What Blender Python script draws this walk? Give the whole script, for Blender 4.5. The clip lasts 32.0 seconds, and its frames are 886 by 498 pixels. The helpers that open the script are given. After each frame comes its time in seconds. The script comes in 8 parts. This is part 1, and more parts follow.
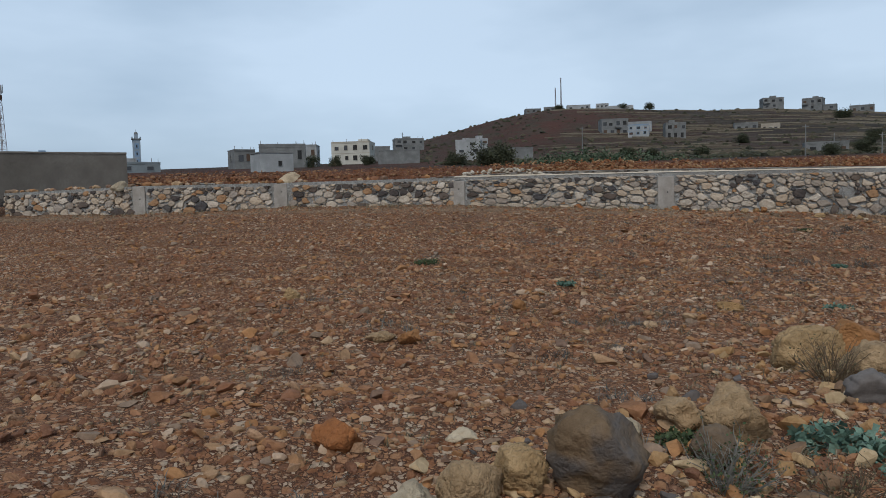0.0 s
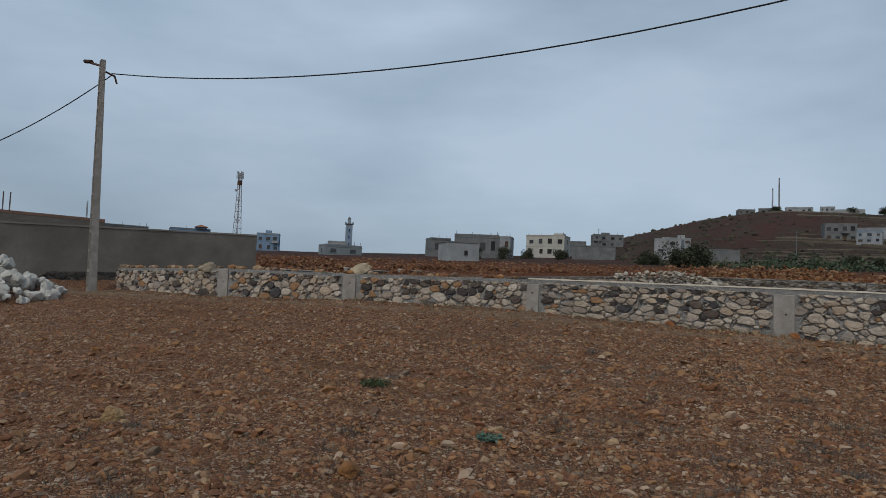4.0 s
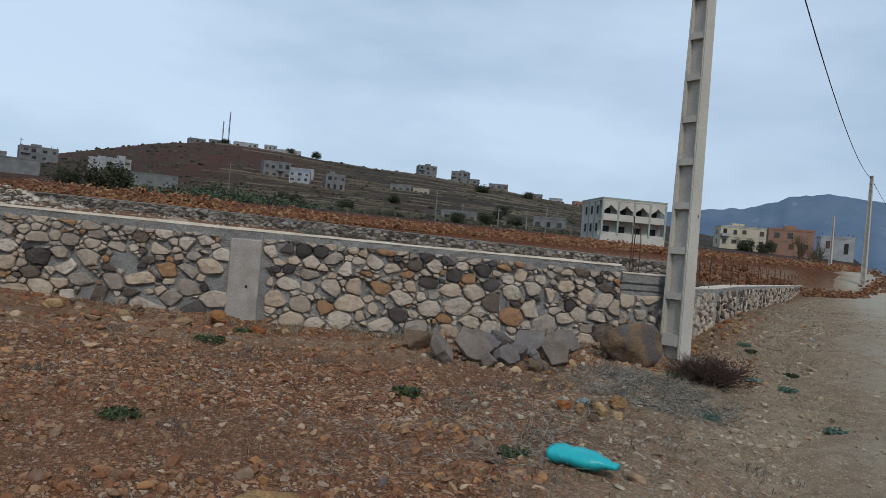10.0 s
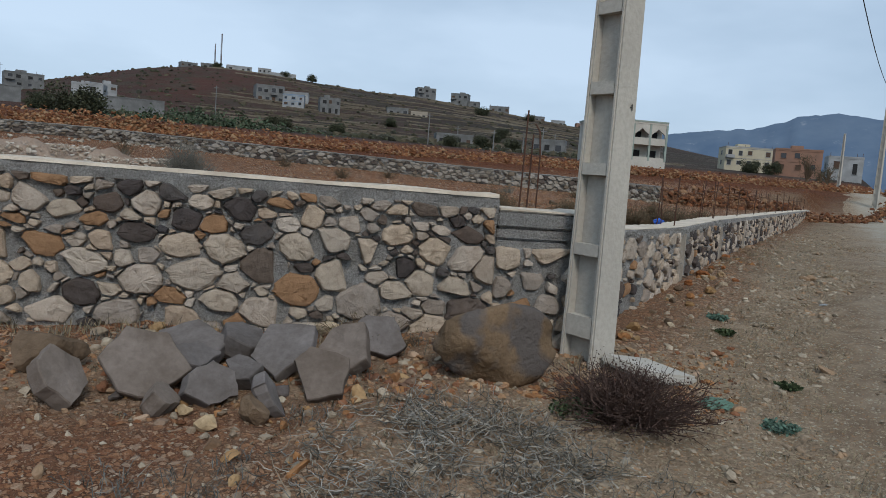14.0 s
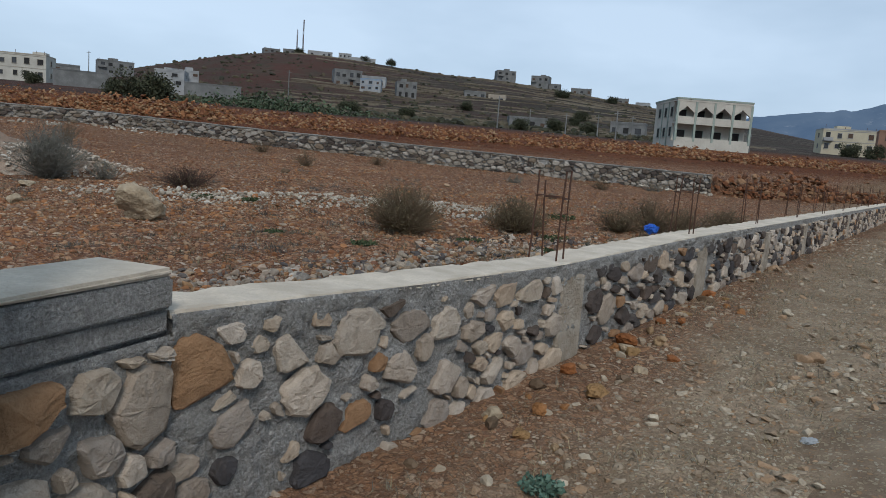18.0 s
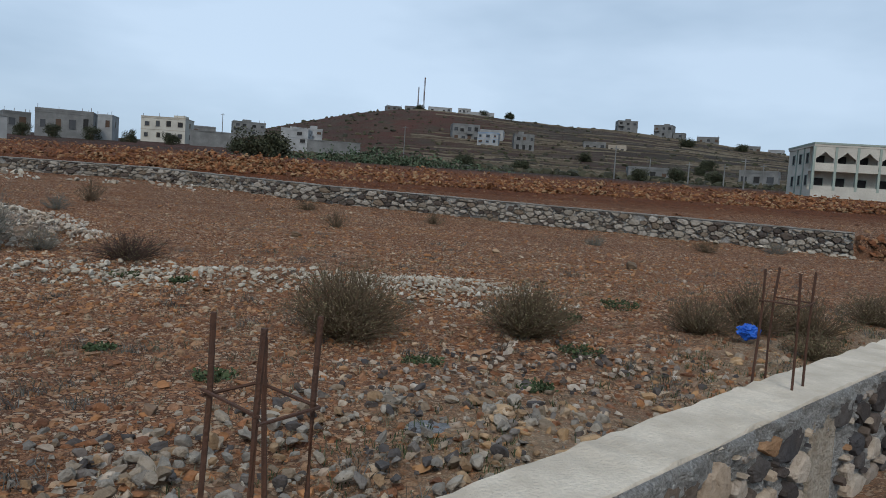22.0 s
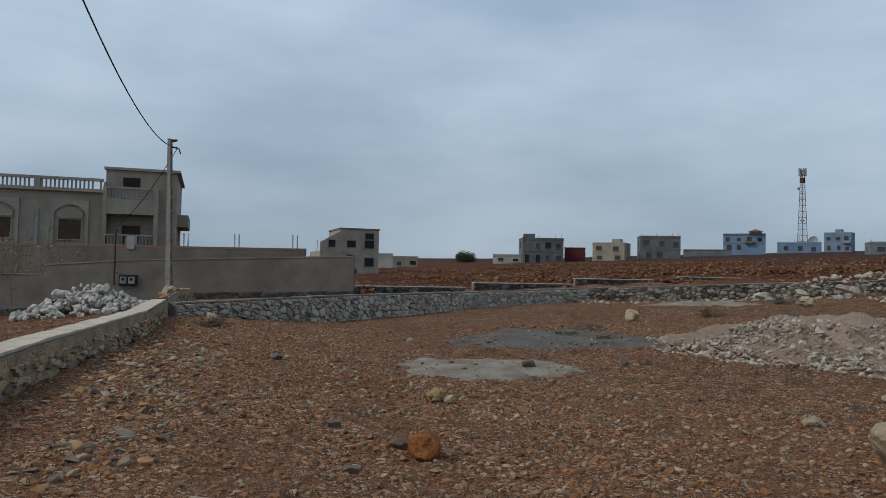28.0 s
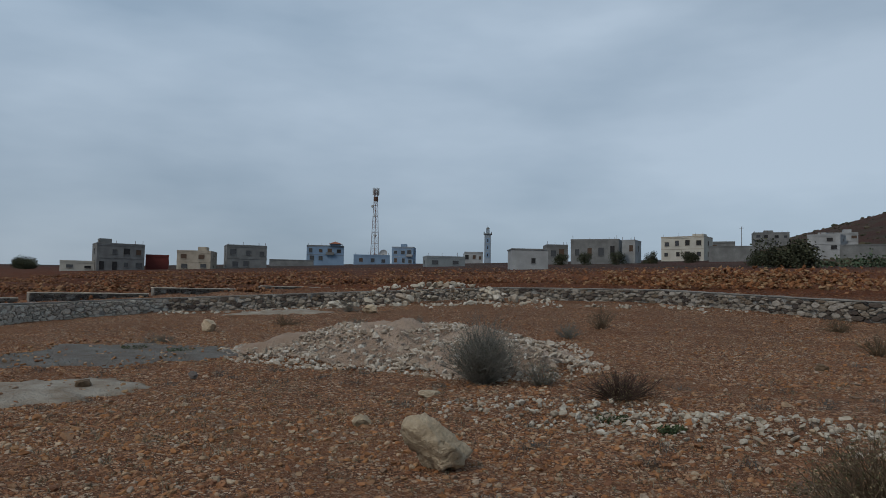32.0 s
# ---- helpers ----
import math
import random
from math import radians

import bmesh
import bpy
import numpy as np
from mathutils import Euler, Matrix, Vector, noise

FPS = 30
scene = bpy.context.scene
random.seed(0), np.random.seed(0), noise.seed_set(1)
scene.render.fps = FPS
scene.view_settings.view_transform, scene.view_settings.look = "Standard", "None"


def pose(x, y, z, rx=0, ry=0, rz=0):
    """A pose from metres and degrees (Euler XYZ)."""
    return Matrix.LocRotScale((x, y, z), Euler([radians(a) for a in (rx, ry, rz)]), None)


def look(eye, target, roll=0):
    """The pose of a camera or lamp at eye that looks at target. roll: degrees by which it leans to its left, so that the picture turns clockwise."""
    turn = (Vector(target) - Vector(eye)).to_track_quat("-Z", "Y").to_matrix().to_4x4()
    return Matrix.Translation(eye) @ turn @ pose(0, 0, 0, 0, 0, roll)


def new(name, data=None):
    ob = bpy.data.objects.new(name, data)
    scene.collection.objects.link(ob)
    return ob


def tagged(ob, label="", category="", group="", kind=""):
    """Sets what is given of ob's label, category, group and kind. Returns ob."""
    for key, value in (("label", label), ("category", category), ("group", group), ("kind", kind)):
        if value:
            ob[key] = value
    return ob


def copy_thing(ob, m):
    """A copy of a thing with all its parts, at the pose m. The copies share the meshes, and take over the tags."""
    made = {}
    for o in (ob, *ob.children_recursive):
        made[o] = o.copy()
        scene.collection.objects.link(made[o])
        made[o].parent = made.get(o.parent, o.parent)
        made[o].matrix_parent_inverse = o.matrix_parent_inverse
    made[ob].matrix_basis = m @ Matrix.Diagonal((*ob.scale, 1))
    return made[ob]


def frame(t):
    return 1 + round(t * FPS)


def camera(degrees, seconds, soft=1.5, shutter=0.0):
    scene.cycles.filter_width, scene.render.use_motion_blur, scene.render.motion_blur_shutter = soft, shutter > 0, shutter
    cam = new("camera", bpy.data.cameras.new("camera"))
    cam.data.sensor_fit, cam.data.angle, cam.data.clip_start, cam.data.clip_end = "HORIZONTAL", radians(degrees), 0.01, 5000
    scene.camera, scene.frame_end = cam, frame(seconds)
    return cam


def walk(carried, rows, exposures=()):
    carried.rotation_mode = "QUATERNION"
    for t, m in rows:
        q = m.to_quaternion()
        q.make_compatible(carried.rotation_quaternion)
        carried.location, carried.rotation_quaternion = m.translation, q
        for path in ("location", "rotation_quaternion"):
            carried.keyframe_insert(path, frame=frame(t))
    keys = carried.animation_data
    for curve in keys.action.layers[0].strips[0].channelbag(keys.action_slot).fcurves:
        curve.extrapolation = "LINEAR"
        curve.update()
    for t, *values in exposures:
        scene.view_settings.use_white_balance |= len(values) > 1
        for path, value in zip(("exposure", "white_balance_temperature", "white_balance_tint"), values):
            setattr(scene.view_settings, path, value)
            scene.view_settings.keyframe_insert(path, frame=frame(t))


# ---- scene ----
import collections

cam = camera(62.3, 32.0, 0.75)
PATH = [
    (0, (-12.914, -17.406, 0.556), (-13.179, -15.428, 0.421), -1.4),
    (0.5, (-12.635, -17.058, 0.601), (-13.186, -15.136, 0.531), -0.1),
    (1, (-12.335, -16.786, 0.656), (-13.001, -14.901, 0.686), 0.8),
    (1.5, (-11.989, -16.472, 0.728), (-12.782, -14.64, 0.845), 1.2),
    (2, (-11.799, -16.027, 0.734), (-12.669, -14.231, 0.864), 3.3),
    (2.5, (-11.427, -15.625, 0.72), (-12.321, -13.84, 0.846), 2.6),
    (4.5, (-10.026, -14.096, 0.798), (-10.75, -12.236, 0.91), 2.2),
    (5, (-9.603, -13.621, 0.783), (-10.236, -11.727, 0.896), 1.6),
    (5.5, (-9.148, -13.182, 0.829), (-9.566, -11.229, 0.928), 1.2),
    (6, (-8.72, -12.739, 0.829), (-8.872, -10.747, 0.918), 2.6),
    (6.5, (-8.216, -12.349, 0.819), (-8.304, -10.352, 0.874), 1.9),
    (7, (-7.793, -11.896, 0.804), (-7.88, -9.898, 0.815), 0.9),
    (7.5, (-7.327, -11.5, 0.818), (-7.257, -9.501, 0.819), 0.8),
    (8, (-6.766, -11.035, 0.905), (-6.467, -9.058, 0.905), 0.8),
    (8.5, (-6.359, -10.589, 0.894), (-5.842, -8.657, 0.897), 2.0),
    (9, (-5.84, -10.231, 0.904), (-5.264, -8.316, 0.91), 2.8),
    (9.5, (-5.459, -9.783, 0.918), (-4.851, -7.878, 0.934), 3.6),
    (10, (-5.085, -9.294, 0.946), (-4.479, -7.388, 0.957), 5.0),
    (10.5, (-4.692, -8.861, 1.008), (-4.166, -6.932, 1.002), 5.0),
    (11, (-4.361, -8.351, 0.999), (-3.914, -6.403, 0.931), 4.8),
    (11.5, (-3.914, -7.949, 0.997), (-3.467, -6.004, 0.881), 4.6),
    (12, (-3.568, -7.488, 1.04), (-3.165, -5.536, 0.883), 3.7),
    (12.5, (-3.235, -7.012, 1.042), (-2.867, -5.055, 0.854), 3.5),
    (13, (-2.753, -6.658, 1.078), (-2.361, -4.709, 0.859), 4.2),
    (13.5, (-2.366, -6.18, 1.069), (-1.905, -4.245, 0.858), 4.7),
    (14, (-1.872, -5.862, 1.102), (-1.264, -3.967, 0.909), 4.4),
    (14.5, (-1.371, -5.473, 1.135), (-0.657, -3.613, 0.963), 4.8),
    (15, (-0.925, -5.052, 1.146), (-0.185, -3.205, 0.944), 5.5),
    (15.5, (-0.41, -4.7, 1.23), (0.27, -2.832, 1.013), 6.0),
    (17.5, (1.373, -3.064, 1.301), (1.744, -1.115, 1.049), 4.3),
    (18, (1.847, -2.836, 1.391), (2.24, -0.891, 1.139), 4.4),
    (18.5, (2.179, -2.439, 1.368), (2.549, -0.488, 1.125), 4.4),
    (19, (2.529, -2.025, 1.368), (2.771, -0.056, 1.116), 4.8),
    (19.5, (2.83, -1.647, 1.44), (2.72, 0.332, 1.174), 3.3),
    (20, (3.043, -1.186, 1.444), (2.809, 0.781, 1.171), 4.1),
    (20.5, (3.415, -0.712, 1.482), (3.199, 1.261, 1.231), 4.6),
    (21, (3.598, -0.257, 1.519), (3.446, 1.723, 1.281), 4.4),
    (21.5, (3.729, 0.135, 1.594), (3.775, 2.122, 1.369), 4.7),
    (22, (3.927, 0.519, 1.62), (3.986, 2.514, 1.485), 3.8),
    (22.5, (4.026, 0.925, 1.646), (4.086, 2.921, 1.542), 3.0),
    (23, (4.105, 1.251, 1.709), (4.25, 3.244, 1.618), 3.1),
    (23.5, (4.265, 1.481, 1.678), (4.234, 3.481, 1.68), -0.1),
    (24, (4.187, 1.63, 1.779), (3.995, 3.621, 1.804), -0.8),
    (24.5, (4.082, 1.705, 1.807), (3.518, 3.624, 1.847), -0.7),
    (25, (4.025, 1.772, 1.835), (2.977, 3.474, 1.898), -0.6),
    (25.5, (3.92, 1.863, 1.807), (2.633, 3.392, 1.887), -0.3),
    (27.5, (3.822, 1.657, 1.788), (2.049, 2.579, 1.862), 0.8),
    (28, (3.802, 1.596, 1.794), (1.934, 2.305, 1.871), 1.1),
    (28.5, (3.799, 1.561, 1.798), (1.877, 2.111, 1.878), 1.0),
    (29, (3.778, 1.57, 1.785), (1.848, 2.091, 1.863), 1.2),
    (29.5, (3.791, 1.614, 1.789), (1.917, 2.309, 1.869), 1.9),
    (30, (3.824, 1.657, 1.806), (2.055, 2.586, 1.894), 1.9),
    (30.5, (3.851, 1.723, 1.806), (2.204, 2.852, 1.915), 1.4),
    (31, (3.87, 1.744, 1.807), (2.334, 3.02, 1.923), 1.1),
    (31.5, (3.898, 1.761, 1.811), (2.532, 3.217, 1.933), 1.0),
    (32, (3.884, 1.814, 1.813), (2.661, 3.392, 1.935), 1.0),
]
walk(cam, [(t, look(eye, target, roll)) for t, eye, target, roll in PATH],
     [(0, 0.25, 6300, 10), (0.6, 0.07, 6340, 10), (2, -0.2, 6450, 10), (5, -0.08, 6420, 10), (7, 0.12, 6240, 10), (12, 0.3, 6240, 10), (15, 0.31, 6240, 10), (19, 0.34, 6240, 10), (21, 0.34, 6240, 10), (22, 0.3, 6240, 10), (23, 0.24, 6420, 10), (24, 0.1, 6420, 10), (25.5, -0.06, 6500, 10), (28, 0.01, 6500, 10), (32, -0.19, 6480, 10)])

# ---- sky and light: an overcast morning ----
world = bpy.data.worlds.new("overcast")
scene.world = world
world.use_nodes = True
wn, wl = world.node_tree.nodes, world.node_tree.links
wn.clear()
w_out = wn.new("ShaderNodeOutputWorld")
w_bg = wn.new("ShaderNodeBackground")
w_sky = wn.new("ShaderNodeTexSky")
w_sky.sky_type, w_sky.sun_disc = "NISHITA", False
w_sky.sun_elevation, w_sky.sun_rotation = radians(43), radians(-176)
w_dim = wn.new("ShaderNodeMix")
w_dim.data_type, w_dim.blend_type = "RGBA", "MULTIPLY"
w_dim.inputs["Factor"].default_value = 1.0
w_dim.inputs["B"].default_value = (0.1, 0.1, 0.1, 1)
wl.new(w_sky.outputs[0], w_dim.inputs["A"])
w_co = wn.new("ShaderNodeTexCoord")
w_map = wn.new("ShaderNodeMapping")
w_map.inputs["Scale"].default_value = (1.0, 1.0, 3.2)
wl.new(w_co.outputs["Generated"], w_map.inputs["Vector"])
w_noise = wn.new("ShaderNodeTexNoise")
w_noise.inputs["Scale"].default_value, w_noise.inputs["Detail"].default_value = 1.7, 5.0
w_noise.inputs["Roughness"].default_value = 0.5
wl.new(w_map.outputs[0], w_noise.inputs["Vector"])
w_ramp = wn.new("ShaderNodeValToRGB")
w_ramp.color_ramp.elements[0].position, w_ramp.color_ramp.elements[0].color = 0.36, (0.30, 0.40, 0.51, 1)
w_ramp.color_ramp.elements[1].position, w_ramp.color_ramp.elements[1].color = 0.66, (0.50, 0.61, 0.73, 1)
wl.new(w_noise.outputs["Fac"], w_ramp.inputs["Fac"])
w_mix = wn.new("ShaderNodeMix")
w_mix.data_type = "RGBA"
w_mix.inputs["Factor"].default_value = 0.9
wl.new(w_dim.outputs["Result"], w_mix.inputs["A"])
wl.new(w_ramp.outputs[0], w_mix.inputs["B"])
w_sep = wn.new("ShaderNodeSeparateXYZ")
wl.new(w_co.outputs["Generated"], w_sep.inputs[0])
w_glow = wn.new("ShaderNodeMapRange")  # the cloud is thinner and brighter towards the hidden sun in the west
w_glow.inputs["From Min"].default_value, w_glow.inputs["From Max"].default_value = 0.2, -1.0
w_glow.inputs["To Min"].default_value, w_glow.inputs["To Max"].default_value = 0.97, 1.08
wl.new(w_sep.outputs["X"], w_glow.inputs["Value"])
wl.new(w_mix.outputs["Result"], w_bg.inputs["Color"])
w_rise = wn.new("ShaderNodeMapRange")  # a darker bank of cloud low over the west
w_rise.inputs["From Min"].default_value, w_rise.inputs["From Max"].default_value = 0.02, 0.34
w_rise.inputs["To Min"].default_value, w_rise.inputs["To Max"].default_value = 0.72, 1.06
wl.new(w_sep.outputs["Z"], w_rise.inputs["Value"])
w_side = wn.new("ShaderNodeMapRange")
w_side.inputs["From Min"].default_value, w_side.inputs["From Max"].default_value = -0.25, -0.85
wl.new(w_sep.outputs["X"], w_side.inputs["Value"])
w_bank = wn.new("ShaderNodeMix")
wl.new(w_side.outputs["Result"], w_bank.inputs["Factor"])
w_bank.inputs["A"].default_value = 1.0
wl.new(w_rise.outputs["Result"], w_bank.inputs["B"])
w_all = wn.new("ShaderNodeMath")
w_all.operation = "MULTIPLY"
wl.new(w_glow.outputs["Result"], w_all.inputs[0])
wl.new(w_bank.outputs["Result"], w_all.inputs[1])
wl.new(w_all.outputs[0], w_bg.inputs["Strength"])
wl.new(w_bg.outputs[0], w_out.inputs[0])

sun = new("sun", bpy.data.lights.new("sun", "SUN"))
sun.data.energy, sun.data.angle, sun.data.color = 1.5, radians(16), (1.0, 0.93, 0.84)
sun.matrix_world = look((0, 0, 0), (0.05, 0.72, -0.69))


# ---- materials ----
def nodes_of(name, rough=0.9, spec=0.2, metal=0.0):
    m = bpy.data.materials.new(name)
    m.use_nodes = True
    n, l = m.node_tree.nodes, m.node_tree.links
    b = n["Principled BSDF"]
    b.inputs["Roughness"].default_value = rough
    b.inputs["Specular IOR Level"].default_value = spec
    b.inputs["Metallic"].default_value = metal
    return m, n, l, b


def noise_fac(n, l, scale, detail=4.0, rough=0.55, lo=0.35, hi=0.65, vector=None):
    t = n.new("ShaderNodeTexNoise")
    t.inputs["Scale"].default_value, t.inputs["Detail"].default_value, t.inputs["Roughness"].default_value = scale, detail, rough
    l.new(vector or position(n), t.inputs["Vector"])
    r = n.new("ShaderNodeMapRange")
    r.inputs["From Min"].default_value, r.inputs["From Max"].default_value = lo, hi
    l.new(t.outputs["Fac"], r.inputs["Value"])
    return r.outputs["Result"]


def position(n):
    return n.new("ShaderNodeNewGeometry").outputs["Position"]


def mixed(n, l, fac, a, b, how="MIX"):
    m = n.new("ShaderNodeMix")
    m.data_type, m.blend_type = "RGBA", how
    for socket, value in (("Factor", fac), ("A", a), ("B", b)):
        if isinstance(value, (int, float)):
            m.inputs[socket].default_value = value
        elif isinstance(value, tuple):
            m.inputs[socket].default_value = (*value, 1)
        else:
            l.new(value, m.inputs[socket])
    return m.outputs["Result"]


def bump(n, l, b, height, strength=0.5, distance=0.02):
    u = n.new("ShaderNodeBump")
    u.inputs["Strength"].default_value, u.inputs["Distance"].default_value = strength, distance
    l.new(height, u.inputs["Height"])
    l.new(u.outputs[0], b.inputs["Normal"])


def plain(name, base, other, scale=3.0, fine=40.0, rough=0.9, strength=0.4, distance=0.01, spec=0.2, metal=0.0, local=False):
    """A surface of two tones, mottled at two scales, with a fine relief."""
    m, n, l, b = nodes_of(name, rough, spec, metal)
    v = n.new("ShaderNodeTexCoord").outputs["Object"] if local else position(n)
    c = mixed(n, l, noise_fac(n, l, scale, vector=v), base, other)
    f = noise_fac(n, l, fine, 5.0, vector=v)
    dark = tuple(0.72 * k for k in base)
    c = mixed(n, l, mixed(n, l, 0.55, (0, 0, 0), f), c, dark)
    l.new(c, b.inputs["Base Color"])
    bump(n, l, b, f, strength, distance)
    return m


def varied(name, colours, scale=9.0, rough=0.85, strength=0.6, distance=0.01, random_of="object", grain=0.3):
    """Stones: each piece takes one of several colours and has its own mottling."""
    m, n, l, b = nodes_of(name, rough, 0.2)
    if random_of == "object":
        r = n.new("ShaderNodeObjectInfo").outputs["Random"]
    else:
        r = n.new("ShaderNodeNewGeometry").outputs["Random Per Island"]
    ramp = n.new("ShaderNodeValToRGB")
    ramp.color_ramp.interpolation = "CONSTANT"
    e = ramp.color_ramp.elements
    while len(e) < len(colours):
        e.new(0.5)
    for k, c in enumerate(colours):
        e[k].position, e[k].color = k / len(colours), (*c, 1)
    l.new(r, ramp.inputs["Fac"])
    f = noise_fac(n, l, scale, 6.0, 0.65)
    g = noise_fac(n, l, scale * 7, 4.0, 0.6)
    c = mixed(n, l, f, ramp.outputs[0], mixed(n, l, 1.0, ramp.outputs[0], (0.62, 0.60, 0.57), "MULTIPLY"))
    c = mixed(n, l, mixed(n, l, grain, (0, 0, 0), g), c, mixed(n, l, 1.0, c, (0.45, 0.42, 0.38), "MULTIPLY"))
    l.new(c, b.inputs["Base Color"])
    bump(n, l, b, mixed(n, l, 0.4, f, g), strength, distance)
    return m


def ramp_of(n, l, fac, stops, constant=False):
    r = n.new("ShaderNodeValToRGB")
    e = r.color_ramp.elements
    if constant:
        r.color_ramp.interpolation = "CONSTANT"
    while len(e) < len(stops):
        e.new(0.5)
    for k, (at, c) in enumerate(stops):
        e[k].position, e[k].color = at, (*c, 1)
    l.new(fac, r.inputs["Fac"])
    return r.outputs[0]


def chips(n, l, scale, tones, share=0.45, gap=0.085):
    """Broken stones in the soil: angular cells with a tone each, and their height."""
    bend = n.new("ShaderNodeTexNoise")
    bend.inputs["Scale"].default_value, bend.inputs["Detail"].default_value = scale * 0.8, 2.0
    l.new(position(n), bend.inputs["Vector"])
    at = n.new("ShaderNodeVectorMath")
    at.operation = "MULTIPLY_ADD"
    l.new(bend.outputs["Color"], at.inputs[0])
    at.inputs[1].default_value = (0.9 / scale,) * 3
    l.new(position(n), at.inputs[2])
    v, e = n.new("ShaderNodeTexVoronoi"), n.new("ShaderNodeTexVoronoi")
    e.feature = "DISTANCE_TO_EDGE"
    for k in (v, e):
        k.inputs["Scale"].default_value, k.inputs["Randomness"].default_value = scale, 1.0
        l.new(at.outputs[0], k.inputs["Vector"])
    sep = n.new("ShaderNodeSeparateColor")
    l.new(v.outputs["Color"], sep.inputs[0])
    c = ramp_of(n, l, sep.outputs[0], [(k / len(tones), t) for k, t in enumerate(tones)], True)
    show = n.new("ShaderNodeMapRange")
    show.inputs["From Min"].default_value, show.inputs["From Max"].default_value = gap, gap + 0.06
    l.new(e.outputs["Distance"], show.inputs["Value"])
    pick = n.new("ShaderNodeMath")
    pick.operation = "GREATER_THAN"
    l.new(sep.outputs[1], pick.inputs[0])
    pick.inputs[1].default_value = share
    both = n.new("ShaderNodeMath")
    both.operation = "MULTIPLY"
    l.new(show.outputs["Result"], both.inputs[0])
    l.new(pick.outputs[0], both.inputs[1])
    return c, both.outputs[0]


def soil_material():
    m, n, l, b = nodes_of("red_soil", 0.95, 0.1)
    big = noise_fac(n, l, 0.3, 5.0, 0.65, 0.4, 0.6)
    mid = noise_fac(n, l, 1.6, 6.0, 0.65)
    fine = noise_fac(n, l, 18.0, 6.0, 0.7)
    c = mixed(n, l, big, (0.33, 0.135, 0.06), (0.215, 0.105, 0.063))
    c = mixed(n, l, mixed(n, l, 0.6, (0, 0, 0), mid), c, (0.165, 0.075, 0.042))
    c = mixed(n, l, mixed(n, l, 0.75, (0, 0, 0), fine), c, (0.05, 0.026, 0.017))
    dry = noise_fac(n, l, 0.55, 5.0, 0.65, 0.5, 0.66)
    c = mixed(n, l, mixed(n, l, 0.4, (0, 0, 0), dry), c, (0.13, 0.085, 0.052))
    tones = [(0.50, 0.265, 0.145), (0.42, 0.20, 0.10), (0.56, 0.37, 0.235), (0.33, 0.145, 0.072), (0.47, 0.24, 0.12), (0.60, 0.45, 0.32), (0.26, 0.13, 0.078)]
    ridge = n.new("ShaderNodeAttribute")
    ridge.attribute_name = "ridge"
    along = n.new("ShaderNodeVectorMath")
    along.operation = "MULTIPLY"
    l.new(position(n), along.inputs[0])
    along.inputs[1].default_value = (0.28, 1.5, 1.0)
    stripes = noise_fac(n, l, 0.8, 5.0, 0.6, 0.40, 0.53, along.outputs[0])
    stony = mixed(n, l, 0.2, mixed(n, l, 0.3, stripes, noise_fac(n, l, 0.7, 5.0, 0.65, 0.36, 0.54)), ridge.outputs["Fac"])
    # Darkened soil in stony ground: shade of the gaps put into the colour.
    c = mixed(n, l, mixed(n, l, 0.85, (0, 0, 0), stony), c, (0.075, 0.038, 0.025))
    ca, ha = chips(n, l, 17.0, tones, 0.45)
    cb, hb = chips(n, l, 36.0, tones, 0.25)
    cc, hc = chips(n, l, 95.0, tones, 0.3)
    c = mixed(n, l, mixed(n, l, 0.4, (0, 0, 0), hc), c, cc)
    c = mixed(n, l, mixed(n, l, mixed(n, l, stony, (0.2, 0.2, 0.2), (0.95, 0.95, 0.95)), (0, 0, 0), hb), c, cb)
    c = mixed(n, l, mixed(n, l, mixed(n, l, stony, (0.05, 0.05, 0.05), (0.95, 0.95, 0.95)), (0, 0, 0), ha), c, ca)
    at = n.new("ShaderNodeAttribute")
    at.attribute_name = "verge"
    tan = mixed(n, l, mid, (0.46, 0.345, 0.235), (0.28, 0.20, 0.13))
    tan = mixed(n, l, mixed(n, l, 0.5, (0, 0, 0), fine), tan, (0.15, 0.112, 0.075))
    ct, ht = chips(n, l, 45.0, [(0.40, 0.33, 0.22), (0.46, 0.37, 0.24), (0.30, 0.23, 0.15), (0.38, 0.23, 0.12), (0.50, 0.44, 0.33)])
    tan = mixed(n, l, mixed(n, l, 0.8, (0, 0, 0), ht), tan, ct)
    c = mixed(n, l, at.outputs["Fac"], c, tan)
    # the hill: scrub, red earth and pale terraces that follow the slope
    sep = n.new("ShaderNodeSeparateXYZ")
    l.new(position(n), sep.inputs[0])
    warp = n.new("ShaderNodeTexNoise")
    warp.inputs["Scale"].default_value, warp.inputs["Detail"].default_value = 0.018, 4.0
    l.new(position(n), warp.inputs["Vector"])
    up = n.new("ShaderNodeMath")
    up.operation = "MULTIPLY_ADD"
    l.new(warp.outputs["Fac"], up.inputs[0])
    up.inputs[1].default_value = 14.0
    l.new(sep.outputs["Z"], up.inputs[2])
    band = n.new("ShaderNodeMath")
    band.operation = "SINE"
    times = n.new("ShaderNodeMath")
    times.operation = "MULTIPLY"
    l.new(up.outputs[0], times.inputs[0])
    times.inputs[1].default_value = 3.6
    l.new(times.outputs[0], band.inputs[0])
    line = n.new("ShaderNodeMapRange")
    line.inputs["From Min"].default_value, line.inputs["From Max"].default_value = 0.55, 0.95
    l.new(band.outputs[0], line.inputs["Value"])
    east = n.new("ShaderNodeMapRange")
    east.inputs["From Min"].default_value, east.inputs["From Max"].default_value = -20.0, 60.0
    l.new(sep.outputs["X"], east.inputs["Value"])
    patchy = noise_fac(n, l, 0.011, 6.0, 0.6, 0.4, 0.62)
